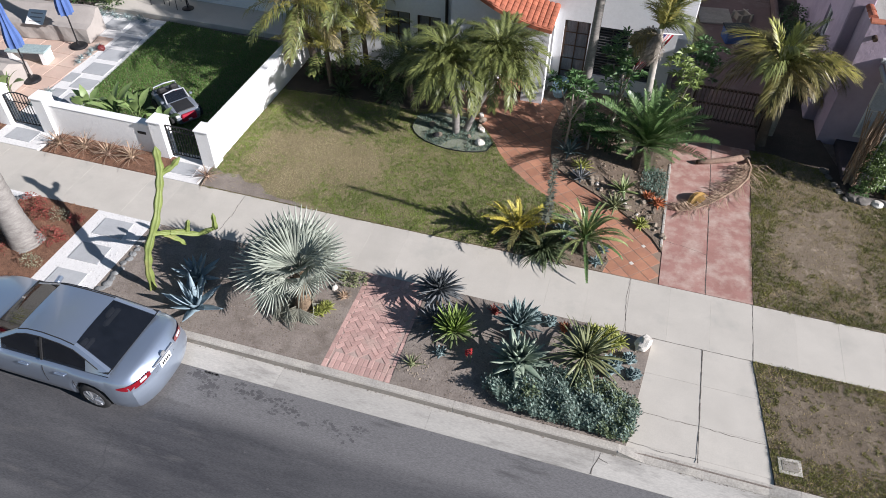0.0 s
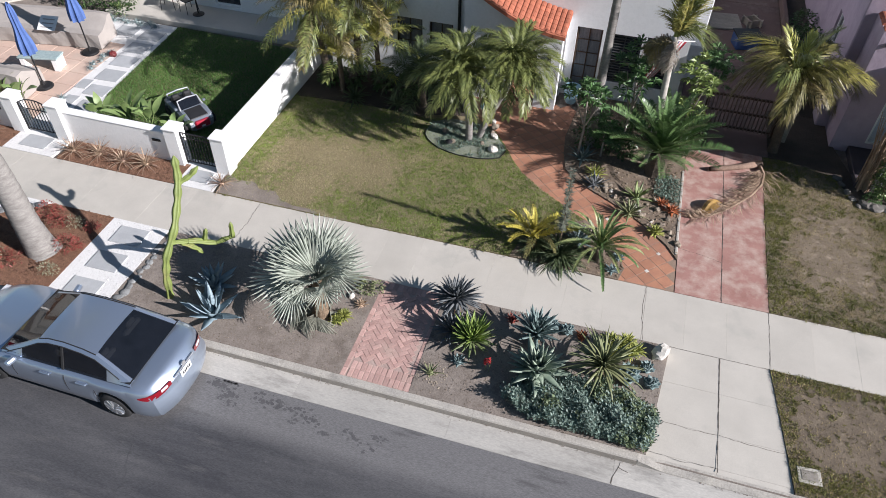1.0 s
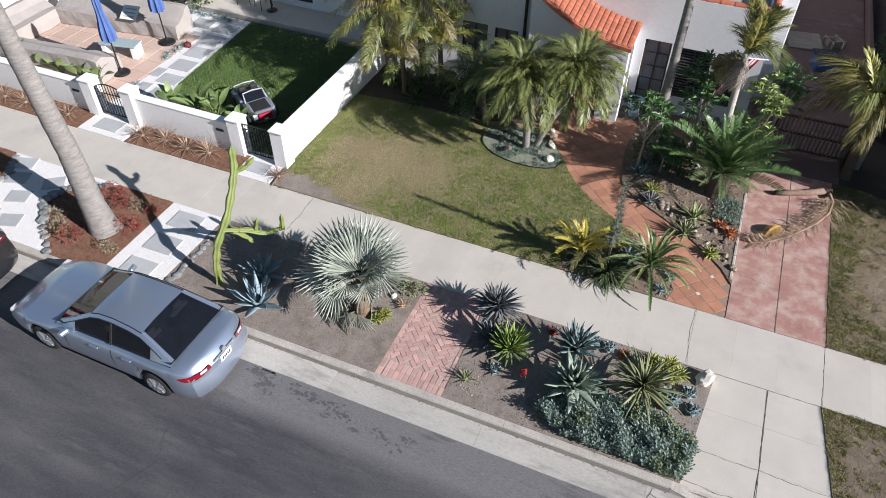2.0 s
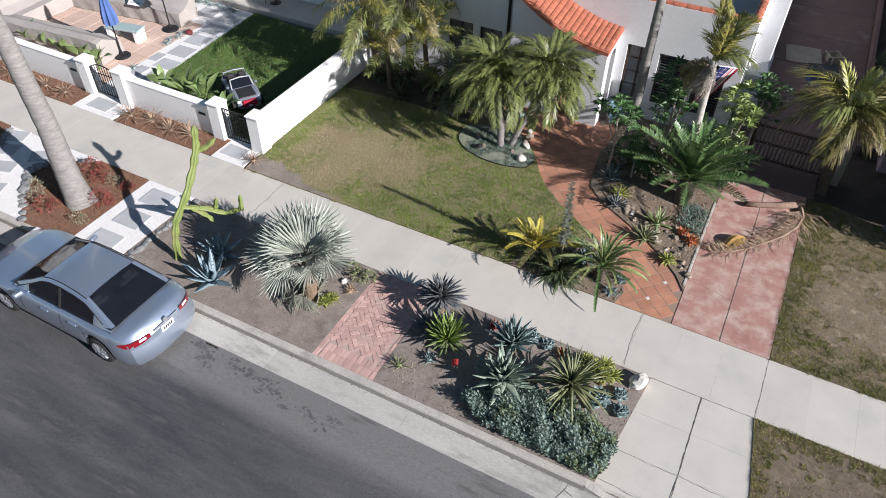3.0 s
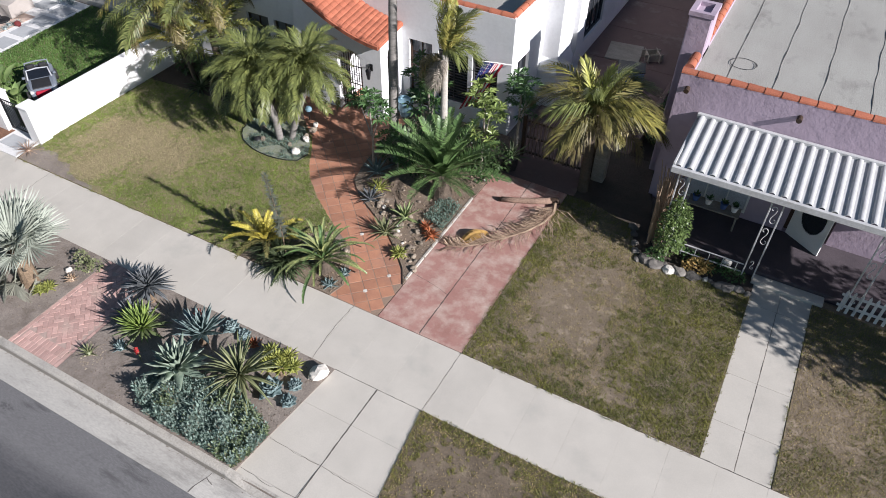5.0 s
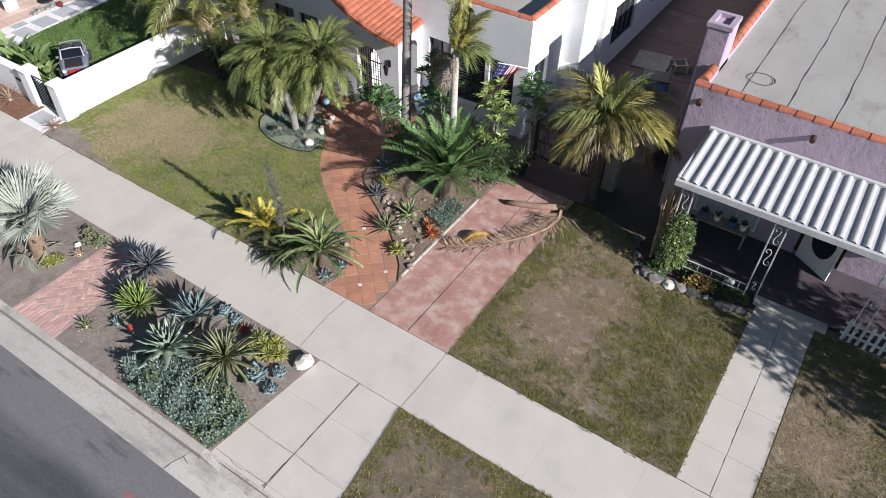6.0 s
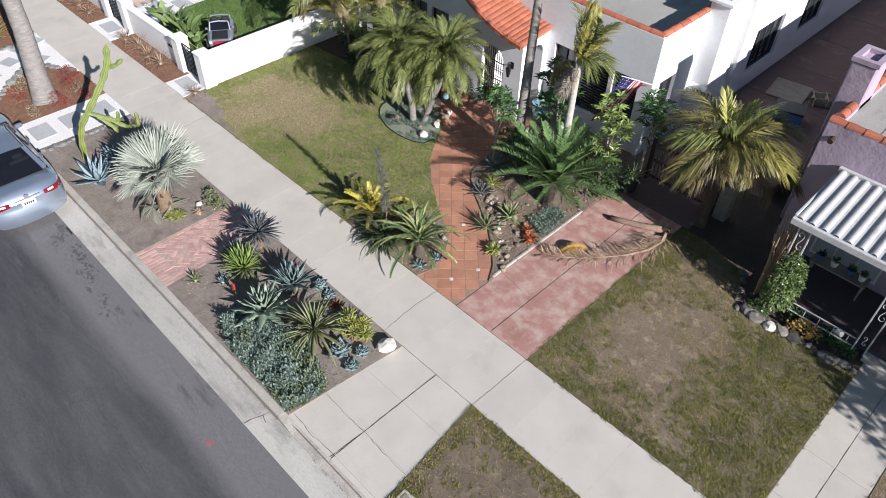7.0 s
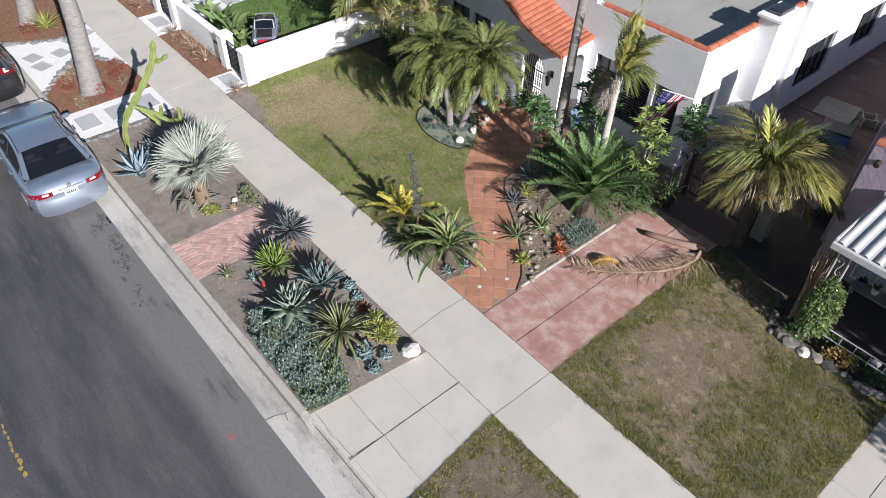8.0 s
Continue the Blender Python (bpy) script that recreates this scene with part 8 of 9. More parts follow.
def flag_point(u, v):
    """u: along the hanging length, v: across the stripes."""
    top = Vector((-0.22, -0.17, 0.05)).lerp(Vector((-0.64, -0.46, 0.17)), 1 - v)
    fold = 0.05 * math.sin(6 * v + 3 * u) + 0.03 * math.sin(13 * v)
    return top + Vector((-(0.66 + 0.1 * v) * u + 0.6 * fold, fold * 1.2 * u - 0.05 * u, -(1.6 - 0.25 * v) * u))



for k in range(13):
    b = Mesh()
    for i in range(14):
        q = [flag_point(uu, vv) for uu, vv in ((i / 14, k / 13), ((i + 1) / 14, k / 13), ((i + 1) / 14, (k + 1) / 13), (i / 14, (k + 1) / 13))]
        b.add(q + [p + Vector((0.002, 0.002, 0)) for p in q], [(0, 1, 2, 3), (7, 6, 5, 4)])
    part("stripe", b, FWHITE if k % 2 else FRED, flag)
b = Mesh()
for i in range(6):
    for k in range(7):
        q = [flag_point(uu, vv) + Vector((-0.008, -0.008, 0)) for uu, vv in ((i / 14, k / 13), ((i + 1) / 14, k / 13), ((i + 1) / 14, (k + 1) / 13), (i / 14, (k + 1) / 13))]
        b.add(q, [(0, 1, 2, 3)])
        q = [flag_point(uu, vv) + Vector((0.01, 0.01, 0)) for uu, vv in ((i / 14, k / 13), ((i + 1) / 14, k / 13), ((i + 1) / 14, (k + 1) / 13), (i / 14, (k + 1) / 13))]
        b.add(q, [(3, 2, 1, 0)])
canton = part("canton", b, FBLUE, flag, "navy corner with small white stars")
for i in range(5):
    for k in range(6):
        p = flag_point((i + 0.6) / 14, (k + 0.5) / 13) + Vector((-0.012, -0.012, 0))
        part("star", Mesh().lathe([(0.016, -0.002), (0.016, 0.002)], 5), FWHITE, canton).matrix_basis = pose(*p, 70, 0, -30)

# ---- porch and bed of the lilac house ----
EDGESTONE = mat("grey_edging_stone", (0.21, 0.195, 0.175), (0.11, 0.1, 0.09), scale=5, fine=30, rough=0.95, bump=0.6, vary=0.3, grain=0.25)
leafy("clipped dense oval shrub by the porch", (5.0, 8.95, 0), [(0, 0, 0.9, 0.34), (0, 0, 0.5, 0.33), (0.02, 0, 1.25, 0.27), (-0.02, 0.02, 1.5, 0.16)], 2400, 0.075, leaf("bright_shrub_leaf", (0.17, 0.235, 0.055), (0.085, 0.135, 0.03), 0.3), "clipped_shrub", "shrub",
      [([(0, 0, 0), (0, 0, 0.6)], 0.04, 0.03)], 40, slim=0.3)
thatch = thing("dried_stalks", "tall bundle of dried tan stalks at the porch corner", "stalk bundle", at=(4.62, 9.32, 0))
r = random.Random(6)
for k in range(60):
    a, q = r.uniform(0, 6.28), r.uniform(0, 0.2)
    x, y = q * math.cos(a), q * math.sin(a)
    part("stalk", Mesh().tube([(x, y, 0), (x * 1.05 + r.uniform(-0.03, 0.03), y * 1.05, 1.0), (x * 1.9 + r.uniform(-0.1, 0.1), y * 1.6 + r.uniform(-0.06, 0.06), r.uniform(1.6, 2.15))], [0.02, 0.018, 0.008], 5), DRYFROND, thatch)
leafy("yellow and orange succulents at the edge of the porch bed", (5.75, 8.85, 0), [(0, 0, 0.12, 0.2), (0.2, 0.05, 0.1, 0.15), (-0.2, -0.05, 0.1, 0.14)], 420, 0.07, leaf("amber_succulent_leaf", (0.45, 0.28, 0.07), (0.27, 0.22, 0.06)), "succulent", "succulent", seed=41)
for k, (x, y) in enumerate(((6.1, 9.05), (5.5, 9.1), (6.5, 8.95), (4.75, 8.75))):
    leafy("small green plants along the porch bed", (x, y, 0), [(0, 0, 0.1, 0.18), (0.15, 0.05, 0.08, 0.13)], 260, 0.06, PLUMERIA, "bed_plant", "plant", seed=44 + k)
r = random.Random(19)
for k in range(26):
    u = k / 25
    x = 4.05 + 2.85 * u
    y = 9.5 - 0.95 * min(1, u / 0.16) + 0.2 * max(0, u - 0.4)
    boulder("pale edging rock of the porch bed", x + r.uniform(-0.04, 0.04), y + r.uniform(-0.05, 0.05), r.uniform(0.07, 0.19), WHITEROCK if r.random() < 0.12 else EDGESTONE, 0.0, 400 + k, "porch bed rocks", 0.5)
ball = boulder("white round stone on the porch edge", 6.3, 9.22, 0.12, WHITEROCK, 0.1, 9, flat=0.95)
rail = thing("porch_rail", "low white metal rail between the porch posts", "railing", at=(0, 0, 0))
for z in (0.24, 0.46):
    part("rail", Mesh().tube([(4.9, 9.03, z), (6.64, 9.03, z)], 0.016, 6), AWNMETAL, rail)
for k in range(6):
    part("baluster", Mesh().tube([(5.0 + 0.3 * k, 9.03, 0.16), (5.0 + 0.3 * k, 9.03, 0.46)], 0.009, 5), AWNMETAL, rail)
fence = thing("picket_fence", "white picket fence along the porch", "fence", at=(0, 9.1, 0))
for z in (0.2, 0.5):
    part("rail", Mesh().box(8.62, 13.0, -0.015, 0.015, z - 0.03, z + 0.03, 0.005), WHITEPAINT, fence)
for k in range(30):
    x = 8.7 + 0.145 * k
    ob = Mesh().add([(x - 0.03, -0.03, 0.03), (x + 0.03, -0.03, 0.03), (x + 0.03, -0.03, 0.6), (x, -0.03, 0.68), (x - 0.03, -0.03, 0.6)] + [(x - 0.03, -0.014, 0.03), (x + 0.03, -0.014, 0.03), (x + 0.03, -0.014, 0.6), (x, -0.014, 0.68), (x - 0.03, -0.014, 0.6)],
                    [(0, 1, 2, 3, 4), (9, 8, 7, 6, 5)] + [(i, 5 + i, 5 + (i + 1) % 5, (i + 1) % 5) for i in range(5)])
    part("picket", ob, WHITEPAINT, fence)
tab = thing("porch_bench", "grey-blue porch bench with potted plants in the shade", "bench", at=(5.6, 10.55, 0.16))
# pale bench dimmed by its colour, to sit in the porch shade
part("seat", Mesh().box(-0.6, 0.6, -0.2, 0.2, 0.4, 0.44, 0.01), GRIME_SHADE, tab)
for sx in (-0.55, 0.55):
    for sy in (-0.16, 0.16):
        part("leg", Mesh().box(sx - 0.02, sx + 0.02, sy - 0.02, sy + 0.02, 0, 0.4, 0.004), GRIME_SHADE, tab)
for k, x in enumerate((5.15, 5.45, 5.8, 6.05)):
    pot = thing("flower_pot", "small pale pot with a green plant on the bench", "pot", "porch pots", (x, 10.55, 0.6))
    part("pot", Mesh().lathe([(0.06, 0), (0.09, 0.14), (0.095, 0.15), (0.08, 0.15), (0.07, 0.12)], 14), STUCCO_WHITE if k % 2 else BLUECLOTH, pot)
    bb, rr = Mesh(), random.Random(k)
    for _ in range(40):
        a = rr.uniform(0, 6.28)
        o = Vector((math.cos(a), math.sin(a), rr.uniform(0.5, 1.6))).normalized() * rr.uniform(0.08, 0.16)
        sd = Vector((-math.sin(a), math.cos(a), 0)) * 0.02
        p = Vector((0, 0, 0.13))
        bb.add([p, p + o * 0.6 - sd, p + o, p + o * 0.6 + sd], [(0, 1, 2, 3)])
    part("plant", bb, PLUMERIA, pot)
coil_mat = BLACKMETAL
for x, y, rad in ((5.1, 12.3, 0.3), (8.6, 13.4, 0.35), (8.9, 13.2, 0.3)):
    c = thing("cable_coil", "thin black cable coiled on the flat roof", "cable", "roof cables", (x, y, 3.3))
    pts = [(rad * (1 + 0.06 * math.sin(a * 1.7)) * math.cos(a), rad * 0.9 * math.sin(a), 0.012 + 0.002 * a) for a in np.linspace(0, 7.0, 44)]
    part("cable", Mesh().tube(pts, 0.006, 5), coil_mat, c)
meter = thing("utility_box", "white metal meter box on the side wall", "meter box", at=(0.045, 14.9, 1.35))
part("box", Mesh().box(0, 0.12, -0.16, 0.16, -0.25, 0.25, 0.01), WHITEPAINT, meter)
part("conduit", Mesh().tube([(0.04, 0, 0.25), (0.04, 0, 1.9)], 0.025, 8), WHITEPAINT, meter)
# drain box in the verge
drain = thing("meter_cover", "concrete utility cover set in the verge", "utility cover", at=(2.78, 0.42, 0.0), turn=4)
part("rim", Mesh().box(-0.2, 0.2, -0.16, 0.16, -0.03, 0.025, 0.008), WALK, drain)
part("lid", Mesh().box(-0.14, 0.14, -0.1, 0.1, 0.0, 0.032, 0.006), GRIME_SHADE, drain, "darker lid")


# iron grille in the porch arch
grille = thing("porch_gate", "black scrolled wrought-iron gate in the porch arch", "gate", at=(-4.59, 10.6, 0.1))
for k in range(10):
    x = -0.36 + 0.08 * k
    part("bar", Mesh().tube([(x, 0, 0), (x, 0, 1.4 + math.sqrt(max(0.39 ** 2 - x * x, 0.0)))], 0.011, 5), BLACKMETAL, grille)
for z in (0.06, 0.75, 1.3):
    part("rail", Mesh().tube([(-0.4, 0, z), (0.4, 0, z)], 0.014, 6), BLACKMETAL, grille)
for k in range(9):
    for z in (0.22, 0.5, 0.95, 1.2):
        x = -0.32 + 0.08 * k
        part("scroll", Mesh().tube([(x + 0.05 * math.cos(a), -0.004, z + 0.1 * math.sin(a)) for a in np.linspace(0, 6.283, 13)], 0.008, 4), BLACKMETAL, grille)

# tree beyond the front walk, whose shade falls on the far lawn
leafy("broad leafy garden tree on the far lawn", (14.4, 7.6, 0), [(0, 0, 3.5, 1.05), (-0.8, 0.6, 3.1, 0.8), (0.8, -0.4, 3.2, 0.8), (-0.4, -0.7, 2.9, 0.75), (0.4, 1.0, 3.0, 0.8), (0, 0.2, 4.2, 0.7)], 4200, 0.16, SHRUB, "tree", "tree",
      [([(0, 0, 0), (0.05, 0, 1.2), (0.0, 0.1, 2.6), (0, 0, 3.6)], 0.16, 0.05), ([(0.03, 0, 1.4), (-0.8, 0.5, 2.9)], 0.08, 0.03), ([(0.03, 0, 1.5), (0.8, -0.4, 3.0)], 0.08, 0.03), ([(0, 0, 1.3), (-0.4, -0.9, 2.7)], 0.07, 0.03)], 51, TANBARK, 0.3)


# ---- tiled path ----
tiles = thing("tiled_path", "terracotta tiles laid diagonally with grey joints and small pale inserts", "path", kind="structure")
path_ring = PATH_LEFT + PATH_RIGHT[::-1]
part("joint_bed", Mesh().slab(PATH_LEFT + PATH_RIGHT[::-1], -0.1, 0.002), mat("brown_tile_grout", (0.30, 0.21, 0.155), (0.24, 0.175, 0.13), scale=4, fine=80, rough=0.95), tiles)
T0, TS = Vector((-0.383, 4.653)), 0.302
tile_mesh = as_mesh("tile", Mesh().box(-TS / 2 + 0.008, TS / 2 - 0.008, -TS / 2 + 0.008, TS / 2 - 0.008, -0.02, 0.006, 0.003), TERRACOTTA, False)
insert_mesh = as_mesh("insert", Mesh().box(-0.042, 0.042, -0.042, 0.042, -0.01, 0.009, 0.004), WHITEROCK, False)
wide = [Vector(p) for p in path_ring]
c45 = math.sqrt(0.5)
for i in range(-30, 40):
    for j in range(-30, 40):
        u, v = (i + 0.5) * TS, (j + 0.5) * TS
        x, y = T0.x + (u - v) * c45, T0.y + (u + v) * c45
        near = any(inside(x + dx, y + dy, path_ring) for dx, dy in ((0, 0), (0.16, 0), (-0.16, 0), (0, 0.16), (0, -0.16)))
        if near and y > 4.4 and x < 0.05:
            ob = part("tile", tile_mesh, None, tiles)
            ob.matrix_basis = pose(x, y, rnd.uniform(-0.0015, 0.0015), 0, 0, 45)
        elif near and y > 4.0 and x < 0.05:
            # tiles cut along the footpath
            h, cut = (TS / 2 - 0.008) * 2 * c45, []
            ring = [(x, y + h), (x - h, y), (x, y - h), (x + h, y)]
            for (ax, ay), (bx, by) in zip(ring, ring[1:] + ring[:1]):
                if ay > 4.19:
                    cut.append((ax, ay))
                if (ay > 4.19) != (by > 4.19):
                    cut.append((ax + (bx - ax) * (4.19 - ay) / (by - ay), 4.19))
            if len(cut) > 2:
                part("tile", Mesh().slab(cut, -0.02, 0.006), TERRACOTTA, tiles)
        u, v = i * TS, j * TS
        x, y = T0.x + (u - v) * c45, T0.y + (u + v) * c45
        if inside(x, y, path_ring) and (i * 3 + j * 5) % 11 == 0 and y < 7.0:
            ob = part("insert", insert_mesh, None, tiles)
            ob.matrix_basis = pose(x, y, 0, 0, 0, 45)
# ---- brick path across the verge ----
bricks = thing("brick_path", "faded red brick path in herringbone pattern across the verge", "path", kind="structure")
part("joint_bed", Mesh().box(-5.88, -4.46, 0.0, 2.612, -0.1, -0.004), MORTAR, bricks)
BW, BL = 0.1, 0.2
brick_mesh = as_mesh("brick", Mesh().box(-BL / 2 + 0.004, BL / 2 - 0.004, -BW / 2 + 0.004, BW / 2 - 0.004, -0.03, 0.004, 0.003), BRICK, False)
bx0, bx1, by0, by1 = -5.88, -4.46, 0.0, 2.612


def lay_brick(x, y, turn):
    ob = part("brick", brick_mesh, None, bricks)
    ob.matrix_basis = pose(x, y, rnd.uniform(-0.004, 0.004), rnd.uniform(-0.8, 0.8), rnd.uniform(-0.8, 0.8), turn + rnd.uniform(-1.2, 1.2))


for k in range(26):
    lay_brick(bx0 + 0.05, by0 + 0.05 + 0.1 * k + 0.05, 90) if k % 2 == 0 else None
    lay_brick(bx1 - 0.05, by0 + 0.05 + 0.1 * k + 0.05, 90) if k % 2 == 0 else None
for k in range(12):
    for row in range(2):
        lay_brick(bx0 + 0.16 + 0.105 * k + 0.03, by0 + 0.105 + 0.2 * row, 90)
    lay_brick(bx0 + 0.16 + 0.105 * k + 0.03, by1 - 0.105, 90)
mid = Vector(((bx0 + bx1) / 2, (by0 + by1) / 2))
for i in range(-24, 25):
    for j in range(-24, 25):
        k = (i - j) % 4
        if k == 0:
            u, v, turn = i + 1.0, j + 0.5, 45
        elif k == 2:
            u, v, turn = i + 0.5, j + 0.0, 135
        else:
            continue
        x, y = mid.x + (u - v) * BW * c45, mid.y + (u + v) * BW * c45
        if bx0 + 0.17 < x < bx1 - 0.17 and by0 + 0.47 < y < by1 - 0.27:
            lay_brick(x, y, turn)


# ---- grass ----
def grass(name, outlines, per_m2, tall, material, label, keep, seed, wide=0.006):
    """Single blades strewn over the outlines where keep(x, y) says so (0 to 1)."""
    r = np.random.default_rng(seed)
    vs, fs, n = [], [], 0
    for poly, z in outlines:
        xs, ys = [p[0] for p in poly], [p[1] for p in poly]
        count = int((max(xs) - min(xs)) * (max(ys) - min(ys)) * per_m2)
        px, py = r.uniform(min(xs), max(xs), count), r.uniform(min(ys), max(ys), count)
        hit = np.zeros(count, bool)
        for (ax, ay), (bx, by) in zip(poly, poly[1:] + poly[:1]):
            cross = (ay > py) != (by > py)
            if by != ay:
                hit ^= cross & (px < (bx - ax) * (py - ay) / (by - ay) + ax)
        px, py = px[hit], py[hit]
        some = np.array([keep(float(a), float(b)) for a, b in zip(px, py)]) > r.uniform(0, 1, len(px))
        px, py = px[some], py[some]
        m = len(px)
        a, lean, h = r.uniform(0, 6.283, m), r.uniform(0.2, 1.2, m), tall * r.uniform(0.5, 1.3, m)
        w = wide * r.uniform(0.7, 1.3, m)
        dx, dy = np.cos(a), np.sin(a)
        pts = np.empty((m, 3, 3))
        pts[:, 0] = np.stack([px - dy * w, py + dx * w, np.full(m, z)], 1)
        pts[:, 1] = np.stack([px + dy * w, py - dx * w, np.full(m, z)], 1)
        pts[:, 2] = np.stack([px + dx * h * np.sin(lean), py + dy * h * np.sin(lean), z + h * np.cos(lean)], 1)
        vs.append(pts.reshape(-1, 3))
        n += m
    vs = np.concatenate(vs)
    me = bpy.data.meshes.new(name)
    me.vertices.add(len(vs))
    me.vertices.foreach_set("co", vs.ravel())
    me.loops.add(len(vs))
    me.loops.foreach_set("vertex_index", np.arange(len(vs), dtype=np.int32))
    me.polygons.add(n)
    me.polygons.foreach_set("loop_start", np.arange(0, len(vs), 3, dtype=np.int32))
    me.update(calc_edges=True)
    me.materials.append(material)
    return tagged(new(name, me), label, "grass", kind="stuff")


def blot(x, y, s, k):
    return noise.noise(Vector((x * s, y * s, k)))


def bump_at(x, y, cx, cy, rx, ry):
    return math.exp(-(((x - cx) / rx) ** 2 + ((y - cy) / ry) ** 2))


def step(v, lo, hi):
    return max(0.0, min(1.0, (v - lo) / (hi - lo)))


def dry_main(x, y):
    spot = bump_at(x, y, -8.5, 6.1, 2.3, 1.35) + 0.5 * bump_at(x, y, -9.6, 4.6, 1.4, 0.5) - 0.9 * bump_at(x, y, -5.7, 4.7, 1.5, 0.8) - 1.0 * bump_at(x, y, -10.75, 6.9, 0.3, 2.2) - 0.4 * bump_at(x, y, -5.0, 6.0, 1.0, 1.0)
    return step(spot + 0.35 * blot(x, y, 1.3, 1) + 0.45 * blot(x, y, 7.0, 8), 0.15, 0.65)


def worn_corner(x, y):
    return step(bump_at(x, y, -10.6, 4.4, 1.3, 0.35) + 0.6 * bump_at(x, y, -8.6, 4.2, 1.2, 0.16) + 0.3 * blot(x, y, 4.0, 6), 0.25, 0.6)


def bare_right(x, y):
    spot = bump_at(x, y, 4.0, 5.9, 1.05, 0.8) + 0.85 * bump_at(x, y, 4.1, 7.35, 0.85, 0.7) + 0.8 * bump_at(x, y, 5.2, 4.75, 0.7, 0.4) + 0.55 * bump_at(x, y, 3.0, 6.6, 0.6, 1.2)
    return step(spot + 0.4 * blot(x, y, 1.6, 2) + 0.45 * blot(x, y, 7.5, 9), 0.42, 0.8)


def green_right(x, y):
    rim = max(1 - (x - 2.24) / 0.7, 1 - (y - 4.17) / 0.55, min(1.0, (x - 4.7) / 1.2), 0.0)
    return step(0.95 * rim + 0.7 * blot(x, y, 1.7, 31) + 0.6 * blot(x, y, 6.0, 32), 0.04, 0.32)


def bare_verge(x, y):
    rim = min(1.0, min(y - 0.45, 2.5 - y, x - 2.3) / 0.4)
    return step(0.75 * rim + 0.5 * blot(x, y, 1.4, 3) + 0.6 * blot(x, y, 7.5, 5) - 0.25 * step(x, 4.0, 6.0), 0.38, 0.66)


def clump(x, y, k):
    return step(0.55 * blot(x, y, 9.0, k) + 0.35 * blot(x, y, 22.0, k + 5) + 0.4 * blot(x, y, 2.5, k + 3), -0.12, 0.14)


GRASS = mat("green_grass_blade", (0.225, 0.28, 0.063), (0.135, 0.18, 0.042), scale=1.2, fine=30, rough=0.6, bump=0, grain=0.15, island=0.35, thin=0.15)
DRYGRASS = mat("dry_grass_blade", (0.47, 0.395, 0.235), (0.36, 0.3, 0.17), scale=1.2, fine=30, rough=0.7, bump=0, grain=0.15, island=0.3, thin=0.15)
OLDGRASS = mat("old_grass_blade", (0.42, 0.335, 0.16), (0.28, 0.215, 0.095), scale=1.2, fine=30, rough=0.7, bump=0, grain=0.15, island=0.3, thin=0.1)
GREYGRASS = mat("olive_grass_blade", (0.225, 0.212, 0.05), (0.1, 0.112, 0.028), scale=1.2, fine=30, rough=0.65, bump=0, grain=0.15, island=0.3, thin=0.1)
LUSH = mat("lush_grass_blade", (0.12, 0.215, 0.05), (0.08, 0.16, 0.035), scale=1.2, fine=30, rough=0.5, bump=0, grain=0.15, island=0.35, thin=0.15)
far_ring = [(8.21, 4.17), (13.0, 4.17), (13.0, 9.0), (8.21, 9.0)]
verge_ring = [(2.53, 0.0), (13.0, 0.0), (13.0, 2.61), (2.2, 2.61)]
grass("grass", [(lawn_main, 0.02)], 8600, 0.038, GRASS, "short green lawn grass", lambda x, y: (0.24 + 0.76 * clump(x, y, 20)) * (1.0 - 0.95 * dry_main(x, y)) * (1 - worn_corner(x, y)) * step(9.05 - y, 0.0, 0.2), 1, 0.0048)
grass("dry_grass", [(lawn_main, 0.02)], 5000, 0.028, DRYGRASS, "short dry straw-coloured lawn grass", lambda x, y: (0.06 + 0.8 * dry_main(x, y) + 0.12 * (1 - clump(x, y, 20))) * (1 - 0.8 * worn_corner(x, y)) * step(9.05 - y, 0.0, 0.2), 2, 0.0045)
grass("neighbour_grass", [(lawn_right, 0.015)], 8200, 0.045, GREYGRASS, "thin green grass on the worn lawn", lambda x, y: (0.3 + 0.7 * clump(x, y, 51)) * (0.2 + 0.86 * green_right(x, y)) * (1 - 0.96 * bare_right(x, y)), 3, 0.005)
grass("neighbour_dry_grass", [(lawn_right, 0.015)], 3000, 0.03, OLDGRASS, "thin dry grass on the worn lawn", lambda x, y: (0.12 + 0.88 * (1 - green_right(x, y))) * (1 - 0.8 * bare_right(x, y) * (0.6 + 0.8 * clump(x, y, 61))), 4, 0.0038)
edge_rings = [([(2.2, 4.115), (6.97, 4.115), (6.97, 4.18), (2.2, 4.18)], 0.012), ([(2.19, 4.2), (2.245, 4.2), (2.245, 8.2), (2.19, 8.2)], 0.012),
              ([(6.965, 4.2), (7.02, 4.2), (7.02, 8.6), (6.965, 8.6)], 0.012), ([(8.16, 4.12), (8.22, 4.12), (8.22, 8.9), (8.16, 8.9)], 0.012),
              ([(2.3, 2.6), (12.0, 2.6), (12.0, 2.65), (2.3, 2.65)], 0.012), ([(-10.9, 4.125), (-3.6, 4.125), (-3.6, 4.18), (-10.9, 4.18)], 0.012)]
grass("edge_grass", edge_rings, 2600, 0.05, GREYGRASS, "ragged grass creeping over the pavement edges", lambda x, y: step(0.6 * blot(x, y, 3.0, 71) + 0.8 * blot(x, y, 14.0, 72), 0.02, 0.3), 8, 0.006)
grass("verge_grass", [(verge_ring, 0.012), (far_ring, 0.015)], 6000, 0.042, GREYGRASS, "sparse green grass on the verge", lambda x, y: (0.25 + 0.7 * clump(x, y, 40)) * (1 - bare_verge(x, y)) if y < 3 else 0.4 * (1 - bare_right(x - 5, y)), 5)
